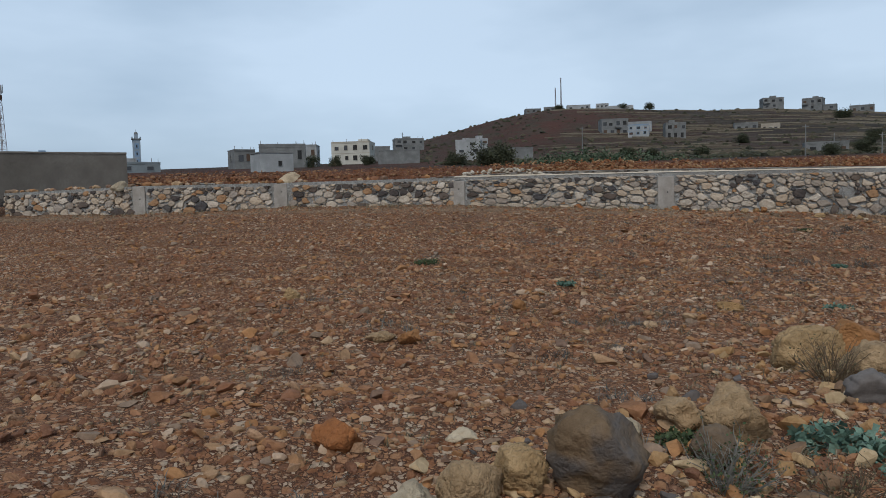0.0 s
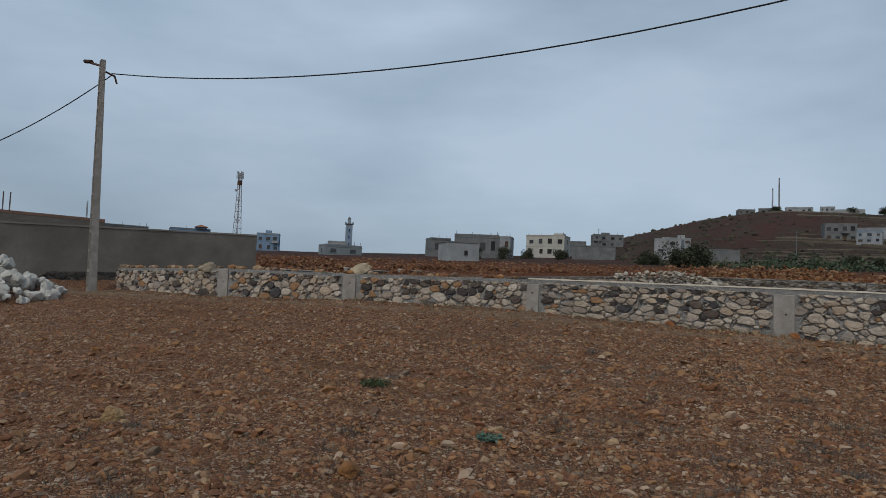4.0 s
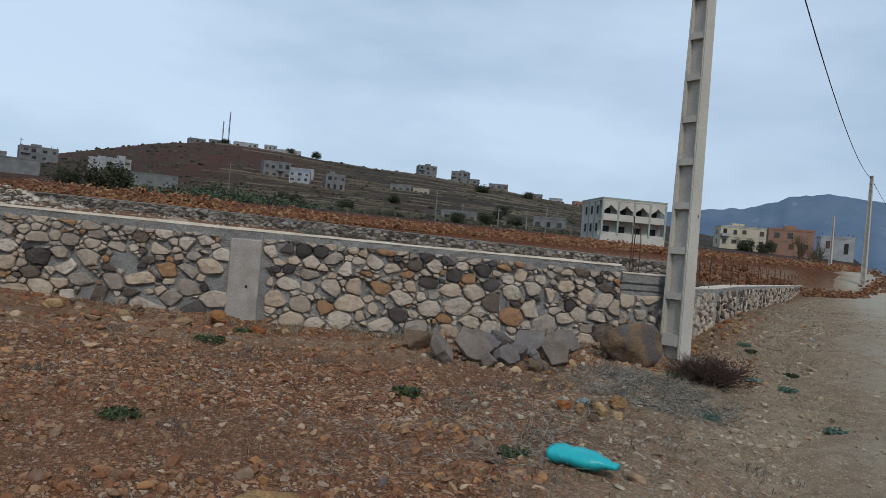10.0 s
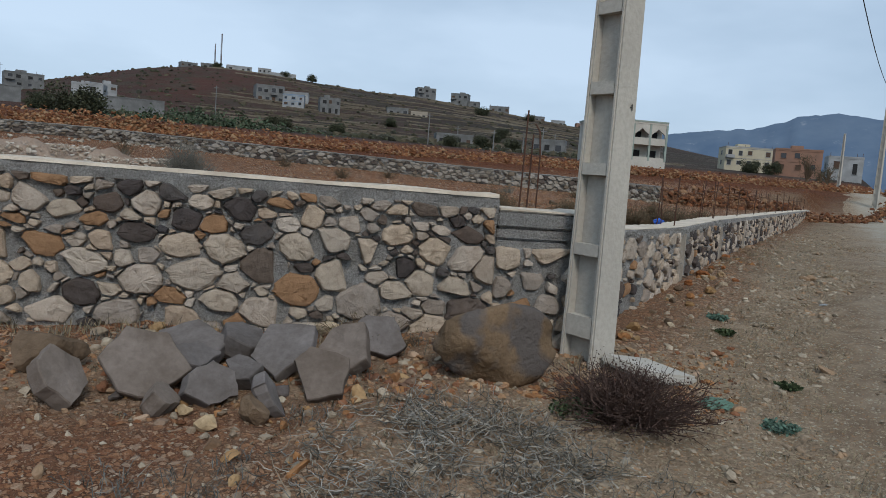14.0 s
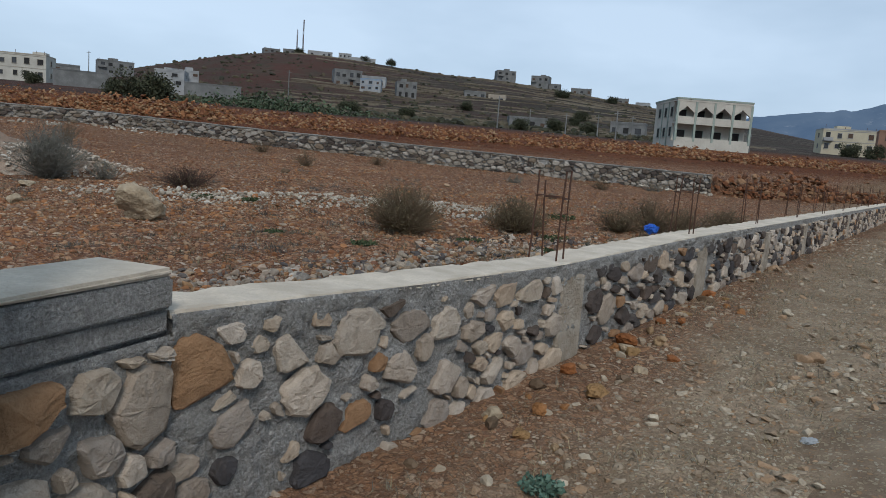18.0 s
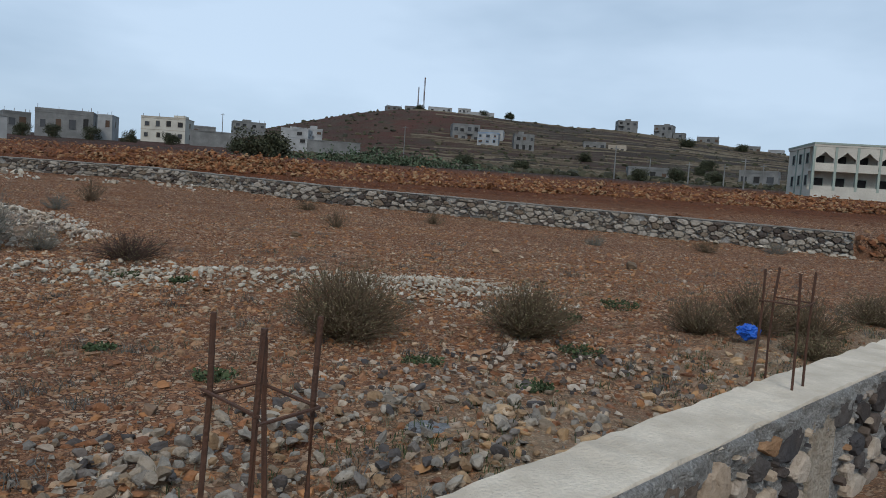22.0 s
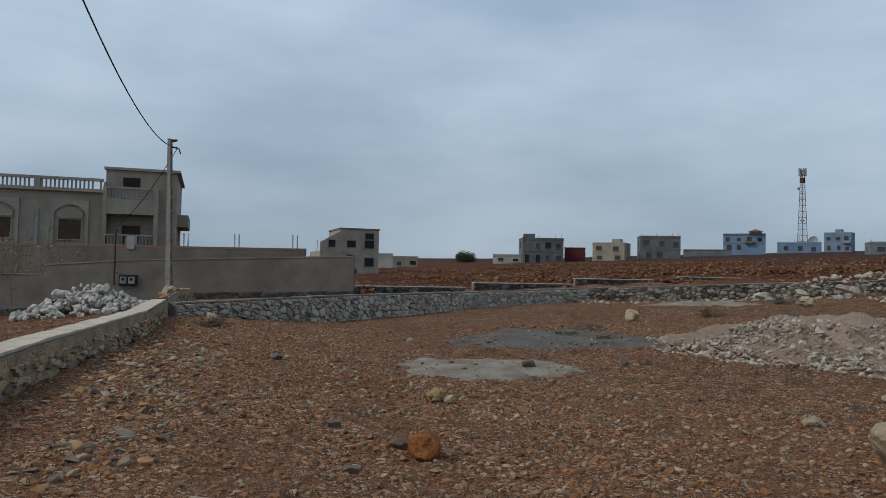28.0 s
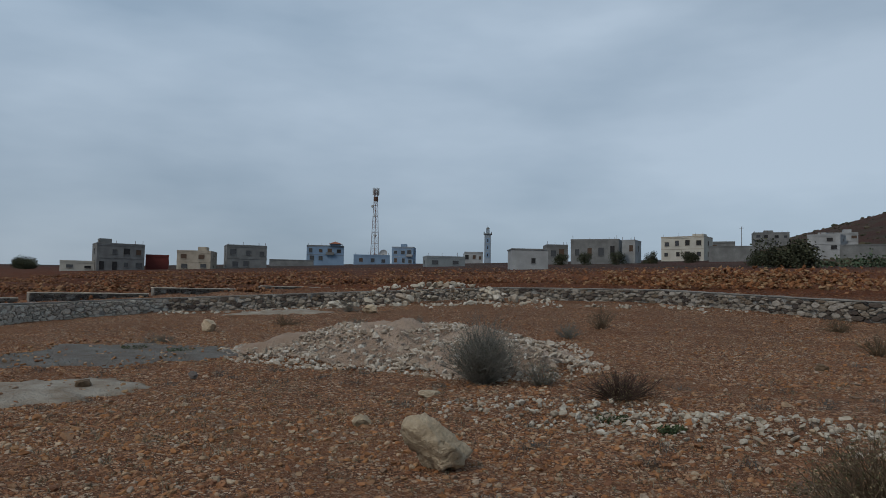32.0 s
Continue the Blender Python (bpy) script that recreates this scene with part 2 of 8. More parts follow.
    scrub = noise_fac(n, l, 0.09, 6.0, 0.7, 0.45, 0.62)
    red = mixed(n, l, patchy, (0.070, 0.028, 0.020), (0.040, 0.026, 0.021))
    dry = mixed(n, l, patchy, (0.050, 0.032, 0.025), (0.032, 0.026, 0.022))
    hillc = mixed(n, l, east.outputs["Result"], red, dry)
    hillc = mixed(n, l, mixed(n, l, 0.6, (0, 0, 0), scrub), hillc, (0.050, 0.046, 0.033))
    wall = n.new("ShaderNodeMath")
    wall.operation = "MULTIPLY"
    l.new(line.outputs["Result"], wall.inputs[0])
    l.new(noise_fac(n, l, 0.03, 5.0, 0.6, 0.42, 0.6), wall.inputs[1])
    terraced = n.new("ShaderNodeMapRange")
    terraced.inputs["From Min"].default_value, terraced.inputs["From Max"].default_value = -10.0, 90.0
    terraced.inputs["To Min"].default_value, terraced.inputs["To Max"].default_value = 0.12, 0.75
    l.new(sep.outputs["X"], terraced.inputs["Value"])
    hillc = mixed(n, l, mixed(n, l, terraced.outputs["Result"], (0, 0, 0), wall.outputs[0]), hillc, (0.115, 0.098, 0.078))
    hedge = noise_fac(n, l, 0.16, 5.0, 0.75, 0.56, 0.64)
    hillc = mixed(n, l, mixed(n, l, 0.7, (0, 0, 0), hedge), hillc, (0.036, 0.036, 0.025))
    onhill = n.new("ShaderNodeMapRange")
    onhill.inputs["From Min"].default_value, onhill.inputs["From Max"].default_value = 80.0, 125.0
    l.new(sep.outputs["Y"], onhill.inputs["Value"])
    west = n.new("ShaderNodeMapRange")
    west.inputs["From Min"].default_value, west.inputs["From Max"].default_value = -30.5, -46.0
    l.new(sep.outputs["X"], west.inputs["Value"])
    plough = n.new("ShaderNodeMapRange")
    plough.inputs["From Min"].default_value, plough.inputs["From Max"].default_value = 27.0, 36.0
    l.new(sep.outputs["Y"], plough.inputs["Value"])
    red_land = n.new("ShaderNodeMath")
    red_land.operation = "MAXIMUM"
    l.new(plough.outputs["Result"], red_land.inputs[0])
    l.new(west.outputs["Result"], red_land.inputs[1])
    clod = noise_fac(n, l, 3.5, 6.0, 0.75, 0.42, 0.62)
    row = mixed(n, l, clod, (0.150, 0.042, 0.013), (0.078, 0.024, 0.010))
    row = mixed(n, l, mixed(n, l, 0.5, (0, 0, 0), ha), row, (0.24, 0.10, 0.045))
    c = mixed(n, l, mixed(n, l, 0.88, (0, 0, 0), red_land.outputs[0]), c, row)
    c = mixed(n, l, west.outputs["Result"], c, mixed(n, l, 0.55, row, mixed(n, l, scrub, (0.085, 0.036, 0.022), (0.045, 0.030, 0.021))))
    c = mixed(n, l, onhill.outputs["Result"], c, hillc)
    l.new(c, b.inputs["Base Color"])
    relief = mixed(n, l, 0.6, mixed(n, l, 0.5, mid, fine), mixed(n, l, 0.4, mixed(n, l, 0.5, ha, hb), hc))
    bump(n, l, b, relief, 1.0, 0.06)
    return m


SOIL = soil_material()
def mortar_material():
    """Thrown and pointed mortar: lumpy, pitted, grey with pale spots; its colour darkens with the lump and pit noise.
    """
    m, n, l, b = nodes_of("grey_mortar", 0.95, 0.15)
    big, lump, pit = noise_fac(n, l, 2.2, 4), noise_fac(n, l, 16.0, 4, 0.6), noise_fac(n, l, 70.0, 4, 0.7)
    c = mixed(n, l, big, (0.60, 0.585, 0.555), (0.48, 0.465, 0.435))
    c = mixed(n, l, mixed(n, l, 0.5, (0, 0, 0), lump), c, (0.32, 0.31, 0.29))
    c = mixed(n, l, mixed(n, l, 0.75, (0, 0, 0), pit), c, (0.19, 0.18, 0.165))
    l.new(c, b.inputs["Base Color"])
    bump(n, l, b, mixed(n, l, 0.6, lump, pit), 1.0, 0.035)
    return m


MORTAR = mortar_material()
OLD_MORTAR = plain("old_mortar", (0.34, 0.315, 0.28), (0.23, 0.21, 0.18), 2.0, 30, strength=1.0, distance=0.03)
EARTHY_MORTAR = plain("earthy_mortar", (0.46, 0.36, 0.25), (0.27, 0.18, 0.11), 3.0, 30, strength=1.0, distance=0.02)
POST_CONCRETE = plain("post_concrete", (0.35, 0.32, 0.285), (0.235, 0.205, 0.175), 5.0, 40, strength=0.5, distance=0.008)
CONCRETE = plain("cast_concrete", (0.36, 0.35, 0.33), (0.28, 0.265, 0.24), 1.2, 30, strength=0.3)
PALE_CONCRETE = plain("pale_concrete", (0.47, 0.44, 0.38), (0.40, 0.37, 0.32), 1.0, 26, strength=0.25)
CAP = plain("cap_mortar", (0.62, 0.54, 0.435), (0.43, 0.365, 0.285), 4.5, 60, strength=0.8, distance=0.005)
STAINED_POST = plain("stained_post", (0.44, 0.385, 0.31), (0.25, 0.20, 0.145), 6.0, 45, strength=0.9, distance=0.012)
BLOCKWORK = plain("grey_render", (0.215, 0.19, 0.16), (0.13, 0.113, 0.093), 0.7, 9, strength=0.5, distance=0.015)
PLASTER = plain("cream_plaster", (0.49, 0.47, 0.41), (0.38, 0.36, 0.315), 0.4, 6, strength=0.15)
# The tint of these two washes partly stands in for haze over far houses.
WHITEWASH = plain("weathered_white", (0.345, 0.352, 0.35), (0.235, 0.24, 0.238), 0.4, 4, strength=0.15)
GREYWASH = plain("bare_cement", (0.19, 0.192, 0.187), (0.12, 0.121, 0.117), 0.5, 4, strength=0.15)
# Near-black standing for shade inside openings and holes; also black paint and casings.
DARK = plain("dark_opening", (0.035, 0.034, 0.034), (0.02, 0.02, 0.02), 2, 10)
IRON = plain("rusty_iron", (0.11, 0.055, 0.035), (0.075, 0.045, 0.035), 20, 120, rough=0.75, metal=0.3)


# ---- plan: walls, ground heights ----
def lerp(v, xs, ys):
    return np.interp(v, xs, ys)


def smooth(v, a, b):
    u = np.clip((v - a) / (b - a), 0, 1)
    return u * u * (3 - 2 * u)


W1_X = [-28.6, -24.0, -19.8, -15.1, -10.1, -4.9, 0.9]
W1_Y = [2.4, 1.80, 1.50, 1.33, 1.00, 0.05, -0.62]
W2_A, W2_D, W2_N = Vector((3.57, 1.93)), Vector((0.7195, 0.6945)), Vector((0.6945, -0.7195))
FW = [(-15.2, 1.9, 1.07), (-20.0, 7.3, 1.17), (-25.0, 14.0, 1.22), (-25.5, 20.0, 1.45), (-20.0, 25.6, 1.85), (-14.0, 29.0, 2.17),
      (-7.0, 29.5, 2.15), (0.5, 24.2, 1.85), (16.3, 21.2, 1.47)]
RIDGE_AZ = [-40, -20, -15, -12.9, -9.6, -5.3, -1.8, 0.8, 5.3, 9.6, 15.2, 19.7, 23.6, 27.4, 33, 40, 60]
RIDGE_UP = [1.5, 2.6, 3.5, 4.3, 5.2, 6.4, 7.0, 7.12, 6.85, 6.45, 6.2, 5.75, 5.2, 4.7, 3.9, 2.6, 1.5]


def fw_y(x):
    return lerp(x, [-25.3, -20, -14, -7, 0.5, 16.3, 22, 40], [21.0, 25.6, 29.0, 29.5, 24.2, 21.2, 22.5, 36])


def height(x, y):
    """The lie of the land, in metres."""
    x, y = np.asarray(x, float), np.asarray(y, float)
    wy = lerp(x, W1_X, W1_Y)
    foot = lerp(x, [-30, -24, -19.8, -15, -10, -4.9, 1.0, 6], [0.35, 0.36, 0.46, 0.40, 0.2, -0.08, -0.12, -0.1])
    south = foot + 0.098 * np.maximum(y - wy, -9.5) * (y < wy) + 0.022 * np.minimum(y - wy + 9.5, 0)
    along = (x - W2_A.x) * W2_D.x + (y - W2_A.y) * W2_D.y
    side = (x - W2_A.x) * W2_N.x + (y - W2_A.y) * W2_N.y
    road = lerp(along, [-60, -12, -6, -3.0, 0, 3, 40, 60, 200], [-3.0, -1.05, -0.5, -0.22, 0.1, 0.2, 0.3, 0.55, 4.0]) - 0.012 * np.clip(side, 0, 8)
    blend = smooth(side + 0.35 * np.minimum(along + 2.0, 0), -1.6, 0.9)
    outer = south * (1 - blend) + road * blend
    plot = 0.32 + 0.05 * np.maximum(y - 7, 0) - 0.02 * np.maximum(x - 2, 0) * smooth(y, 8, 14)
    plot = plot + 0.12 * smooth(-x, 4, 20) - 0.28 * smooth(-x, 14, 24) + 0.14 * smooth(y, 21, 28) * smooth(x, -20, -13)
    plot = plot + lerp(x, [-15, -9, -4, -2, 0.5], [0.30, 0.36, 0.28, 0.22, 0.0]) * (1 - smooth(y - wy, 0.4, 5.0))
    north = 1.3 + 0.055 * np.clip(y - 23, -4, 230) + 0.006 * np.clip(-x - 20, 0, 400) + 0.02 * np.clip(y - 253, 0, 150)
    r = np.hypot(x, y)
    az = np.degrees(np.arctan2(x, y))
    ridge = 1.5 + 400 * np.tan(np.radians(lerp(az, RIDGE_AZ, RIDGE_UP)))
    climb = smooth(r, 170, 430) ** 1.8 * (1 - 0.6 * smooth(r, 430, 900))
    north = north + np.maximum(ridge - north, 0) * climb
    inside = smooth(y, wy + 0.1, wy + 0.3) * smooth(-side - 0.28 * smooth(-along, 0.2, 2.2), -0.12, 0.12)
    beyond = smooth(y, fw_y(x) + 0.1, fw_y(x) + 0.35)
    west = smooth(-x, lerp(y, [1.9, 7.3, 14, 21], [15.2, 20, 25, 25.4]) + 0.1, lerp(y, [1.9, 7.3, 14, 21], [15.2, 20, 25, 25.4]) + 0.5) * (y > wy)
    westland = 0.45 + 0.035 * np.maximum(y - 2, 0) + 0.006 * np.clip(-x - 20, 0, 400)
    plot = plot * (1 - west) + np.maximum(westland, np.where(y > 20, north, 0)) * west
    land = plot * (1 - beyond) + north * beyond
    out = outer * (1 - inside) + land * inside
    past = smooth(along, 39, 52)
    scrub = (np.sin(x * 0.11 + 2 * np.sin(y * 0.05)) + np.sin(x * 0.23 + y * 0.31) * 0.5) * 0.5 * smooth(y, 180, 300) * (np.abs(x) < 400)
    out = out + scrub
    out = out * (1 - past) + np.where(side > 6, road, np.maximum(north, road)) * past
    return out


def ground(x, y):
    return float(height(x, y))


# ---- mesh helpers ----
def mesh_of(name, bm, material=None, soft=False):
    me = bpy.data.meshes.new(name)
    bm.to_mesh(me)
    bm.free()
    if material:
        me.materials.append(material)
    if soft:
        me.polygons.foreach_set("use_smooth", [True] * len(me.polygons))
    return me


def thing(name, label, category, m=None, group="", kind="", bm=None, material=None, soft=False):
    ob = new(name, mesh_of(name, bm, material, soft) if bm else None)
    if m is not None:
        ob.matrix_world = m
    return tagged(ob, label, category, group, kind)


def part(name, bm, material, parent, label="", soft=False):
    ob = new(name, mesh_of(name, bm, material, soft))
    ob.parent = parent
    return tagged(ob, label)


def box(bm, x0, y0, z0, x1, y1, z1, m=None):
    co = [(x, y, z) for x in (x0, x1) for y in (y0, y1) for z in (z0, z1)]
    v = [bm.verts.new(m @ Vector(c) if m else c) for c in co]
    for f in ((0, 1, 3, 2), (4, 6, 7, 5), (0, 4, 5, 1), (2, 3, 7, 6), (0, 2, 6, 4), (1, 5, 7, 3)):
        bm.faces.new([v[i] for i in f])
    return bm


def boxed(*size, m=None):
    return box(bmesh.new(), *size, m=m)


def tube(bm, points, radius, sides=8, taper=1.0):
    """A round bar along points."""
    rings = []
    for k, p in enumerate(points):
        p = Vector(p)
        a = Vector(points[min(k + 1, len(points) - 1)]) - Vector(points[max(k - 1, 0)])
        q = a.to_track_quat("Z", "Y")
        r = radius * (1 + (taper - 1) * k / max(1, len(points) - 1))
        rings.append([bm.verts.new(p + q @ Vector((r * math.cos(2 * math.pi * i / sides), r * math.sin(2 * math.pi * i / sides), 0))) for i in range(sides)])
    for a, b in zip(rings, rings[1:]):
        for i in range(sides):
            bm.faces.new((a[i], a[(i + 1) % sides], b[(i + 1) % sides], b[i]))
    bm.faces.new(rings[0][::-1])
    bm.faces.new(rings[-1])
    return bm


def ribbon(bm, rows):
    """A closed wall body: rows of four corners (front foot, front top, back top, back foot)."""
    rings = [[bm.verts.new(c) for c in row] for row in rows]
    for a, b in zip(rings, rings[1:]):
        for i in range(4):
            bm.faces.new((a[i], b[i], b[(i + 1) % 4], a[(i + 1) % 4]))
    bm.faces.new(rings[0])
    bm.faces.new(rings[-1][::-1])
    bmesh.ops.recalc_face_normals(bm, faces=bm.faces)
    return bm


# ---- the ground ----
def spread(core0, core1, step, far0, far1, grow=1.12):
    mid = list(np.arange(core0, core1 + 1e-6, step))
    low, high, s, t = [core0], [core1], step, step
    while low[-1] > far0:
        s *= grow
        low.append(max(low[-1] - s, far0))
    while high[-1] < far1:
        t *= grow
        high.append(min(high[-1] + t, far1))
    return np.array(low[:0:-1] + mid + high[1:])


def build_ground():
    gx = spread(-30, 20, 0.16, -2500, 2500, 1.09)
    gy = spread(-19, 31, 0.16, -2500, 2500, 1.07)
    X, Y = np.meshgrid(gx, gy)
    Z = height(X, Y)
    rough = np.zeros_like(Z)
    rng = np.random.default_rng(3)
    for step, amount in ((1.4, 0.035), (0.5, 0.026), (0.0, 0.022)):
        if step:
            k = rng.random((400, 400))
            u, v = (X / step) % 399, (Y / step) % 399
            i, j = u.astype(int), v.astype(int)
            a, b2 = u - i, v - j
            a, b2 = a * a * (3 - 2 * a), b2 * b2 * (3 - 2 * b2)
            val = (k[i, j] * (1 - a) + k[i + 1, j] * a) * (1 - b2) + (k[i, j + 1] * (1 - a) + k[i + 1, j + 1] * a) * b2
        else:
            val = rng.random(Z.shape)
        rough += (val - 0.5) * 2 * amount
    near = 1 - smooth(np.hypot(X + 5, Y - 5), 40, 60)
    furrow = 0.03 * np.sin((Y - 0.03 * X + 0.25 * np.sin(X * 0.35)) * 7.5) * smooth(-Y, 1.0, 3.0) * smooth(-X, 1.0, 5.0)
    field = 0.07 * np.sin((Y + 0.12 * X) * 1.9) * smooth(Y, fw_y(X) + 1, fw_y(X) + 3) * smooth(90 - Y, 0, 20)
    Z = Z + (rough + furrow) * near + field
    fine = rng.random(Z.shape)
    along = (X - W2_A.x) * W2_D.x + (Y - W2_A.y) * W2_D.y
    side = (X - W2_A.x) * W2_N.x + (Y - W2_A.y) * W2_N.y
    verge = smooth(side + 0.30 * np.minimum(along + 2.0, 0) + (rough / 0.06 + fine - 0.5) * 0.5, -2.6, 0.2) * smooth(-along, -80, -60)
    verge = np.maximum(verge, smooth(0.9 - np.abs(Y - lerp(X, W1_X, W1_Y) + 0.9) + rough * 8, 0, 0.9) * 0.6 * (X < 1.0))
    verge = verge - 0.75 * (1 - smooth(side + rough * 5, 0.35, 1.15)) * (side > -0.4) * (along > -3.2) * verge
    ny, nx = Z.shape
    verts = np.stack([X, Y, Z], -1).reshape(-1, 3)
    idx = np.arange(nx * ny).reshape(ny, nx)
    faces = np.stack([idx[:-1, :-1], idx[:-1, 1:], idx[1:, 1:], idx[1:, :-1]], -1).reshape(-1, 4)
    me = bpy.data.meshes.new("ground")
    me.from_pydata(verts.tolist(), [], faces.tolist())
    me.polygons.foreach_set("use_smooth", [True] * len(me.polygons))
    me.materials.append(SOIL)
    mask = me.attributes.new("verge", "FLOAT", "POINT")
    mask.data.foreach_set("value", verge.astype(np.float32).ravel())
    band = np.sin((Y - 0.03 * X + 0.25 * np.sin(X * 0.35)) * 7.5 + 5 * rough / 0.06) * smooth(-Y, 1.0, 3.0) * smooth(-X, 1.0, 5.0)
    me.attributes.new("ridge", "FLOAT", "POINT").data.foreach_set("value", (0.5 + 0.5 * band).astype(np.float32).ravel())
    GRID.extend((gx, gy, Z))
    tagged(new("ground", me), "stony red-brown ploughed soil rising to a terraced hill", "ground", kind="structure")


GRID = []
build_ground()


def surface(x, y):
    """The height of the ground's own mesh, rough as it is."""
    gx, gy, Z = GRID
    x, y = np.asarray(x, float), np.asarray(y, float)
    i = np.clip(np.searchsorted(gx, x) - 1, 0, len(gx) - 2)
    j = np.clip(np.searchsorted(gy, y) - 1, 0, len(gy) - 2)
    a, b = (x - gx[i]) / (gx[i + 1] - gx[i]), (y - gy[j]) / (gy[j + 1] - gy[j])
    return (Z[j, i] * (1 - a) + Z[j, i + 1] * a) * (1 - b) + (Z[j + 1, i] * (1 - a) + Z[j + 1, i + 1] * a) * b


def floor_at(x, y):
    return float(surface(x, y))


# ---- stones ----
PALE_TONES = [(0.52, 0.475, 0.395), (0.45, 0.40, 0.32), (0.56, 0.52, 0.45), (0.38, 0.32, 0.25), (0.50, 0.44, 0.35)]
FIELD_TONES = [(0.34, 0.165, 0.075), (0.27, 0.12, 0.055), (0.39, 0.235, 0.125), (0.44, 0.30, 0.175), (0.23, 0.095, 0.045), (0.36, 0.165, 0.065),
               (0.24, 0.15, 0.095), (0.42, 0.33, 0.235), (0.19, 0.105, 0.065), (0.30, 0.135, 0.055), (0.35, 0.195, 0.10)]
FIELD_TONES = [(r * 1.1, g * 1.22, b * 1.34) for r, g, b in FIELD_TONES if r < 0.40] + [(0.50, 0.36, 0.25)]
ROAD_TONES = [(0.42, 0.35, 0.26), (0.34, 0.275, 0.20), (0.48, 0.41, 0.31), (0.28, 0.21, 0.145), (0.37, 0.25, 0.155)]
DARK_TONES = [(0.075, 0.064, 0.06), (0.10, 0.082, 0.073), (0.085, 0.072, 0.068), (0.14, 0.112, 0.095), (0.11, 0.098, 0.092), (0.13, 0.10, 0.083), (0.085, 0.08, 0.082), (0.16, 0.125, 0.10)]
LIGHT_TONES = [(0.50, 0.45, 0.385), (0.46, 0.405, 0.335), (0.42, 0.375, 0.32), (0.55, 0.50, 0.44), (0.38, 0.33, 0.275), (0.48, 0.41, 0.33), (0.44, 0.36, 0.28), (0.53, 0.47, 0.40), (0.35, 0.315, 0.28),
               (0.50, 0.42, 0.33), (0.34, 0.21, 0.12), (0.45, 0.40, 0.345), (0.30, 0.265, 0.23)]
LIGHT_TONES = [(1.10 * r, 1.05 * g, 1.0 * b) for r, g, b in LIGHT_TONES]


def hewn(name, tones, random_of, stain=(0.30, 0.20, 0.12), much=0.4):
    """Broken wall stone: a tone to each piece, iron stains, dirt in the hollows and a chipped face."""
    m, n, l, b = nodes_of(name, 0.9, 0.15)
    r = n.new("ShaderNodeObjectInfo").outputs["Random"] if random_of == "object" else n.new("ShaderNodeNewGeometry").outputs["Random Per Island"]
    c = ramp_of(n, l, r, [(k / len(tones), t) for k, t in enumerate(tones)], True)
    rust = noise_fac(n, l, 5.5, 5.0, 0.65, 0.50, 0.70)
    dirt = noise_fac(n, l, 19.0, 6.0, 0.7, 0.48, 0.74)
    grain = noise_fac(n, l, 85.0, 4.0, 0.7, 0.3, 0.7)
    facet = n.new("ShaderNodeTexVoronoi")
    facet.inputs["Scale"].default_value = 13.0
    l.new(position(n), facet.inputs["Vector"])
    c = mixed(n, l, mixed(n, l, much, (0, 0, 0), rust), c, mixed(n, l, 0.55, c, stain))
    c = mixed(n, l, mixed(n, l, 0.55, (0, 0, 0), dirt), c, mixed(n, l, 1.0, c, (0.42, 0.38, 0.34), "MULTIPLY"))
    c = mixed(n, l, mixed(n, l, 0.4, (0, 0, 0), grain), c, mixed(n, l, 1.0, c, (0.62, 0.59, 0.55), "MULTIPLY"))
    l.new(c, b.inputs["Base Color"])
    bump(n, l, b, mixed(n, l, 0.45, facet.outputs["Distance"], mixed(n, l, 0.5, dirt, grain)), 1.0, 0.03)
    return m


WALL_PALE, WALL_PALE_MANY = hewn("pale_wall_stone", LIGHT_TONES, "object"), hewn("pale_wall_stones", LIGHT_TONES, "island")
WALL_DARK, WALL_DARK_MANY = hewn("dark_wall_stone", DARK_TONES, "object", much=0.2), hewn("dark_wall_stones", DARK_TONES, "island", much=0.2)
WALL_STONE_MANY = hewn("mixed_wall_stones", LIGHT_TONES + DARK_TONES, "island")
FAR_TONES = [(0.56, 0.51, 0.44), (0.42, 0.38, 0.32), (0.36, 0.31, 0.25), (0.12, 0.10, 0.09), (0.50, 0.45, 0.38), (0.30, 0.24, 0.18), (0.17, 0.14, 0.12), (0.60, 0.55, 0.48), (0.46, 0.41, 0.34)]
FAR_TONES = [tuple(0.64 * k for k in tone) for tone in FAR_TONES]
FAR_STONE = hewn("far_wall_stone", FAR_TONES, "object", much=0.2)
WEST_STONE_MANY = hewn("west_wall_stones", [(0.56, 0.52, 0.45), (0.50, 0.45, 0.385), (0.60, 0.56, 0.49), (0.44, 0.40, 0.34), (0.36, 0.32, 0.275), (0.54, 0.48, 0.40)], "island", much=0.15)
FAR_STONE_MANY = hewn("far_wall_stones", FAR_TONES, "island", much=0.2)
INNER_STONE_MANY = varied("inner_stone_many", [(0.50, 0.36, 0.22), (0.52, 0.44, 0.33), (0.40, 0.27, 0.15), (0.46, 0.38, 0.28), (0.20, 0.165, 0.14), (0.50, 0.41, 0.29), (0.34, 0.25, 0.17)], 7.0, random_of="island", grain=0.4)
PALE_STONE_MANY = varied("pale_stone_many", PALE_TONES, 6.0, random_of="island")
PLOT_TONES = [(0.42, 0.33, 0.25), (0.40, 0.225, 0.115), (0.44, 0.31, 0.20), (0.36, 0.165, 0.072), (0.34, 0.20, 0.115), (0.31, 0.145, 0.068), (0.48, 0.37, 0.255), (0.26, 0.175, 0.12), (0.42, 0.205, 0.09), (0.38, 0.18, 0.08), (0.28, 0.13, 0.062)]
PLOT_STONE_MANY = varied("plot_stone_many", PLOT_TONES, 9.0, random_of="island")
FIELD_STONE_MANY = varied("field_stone_many", FIELD_TONES, 9.0, random_of="island")
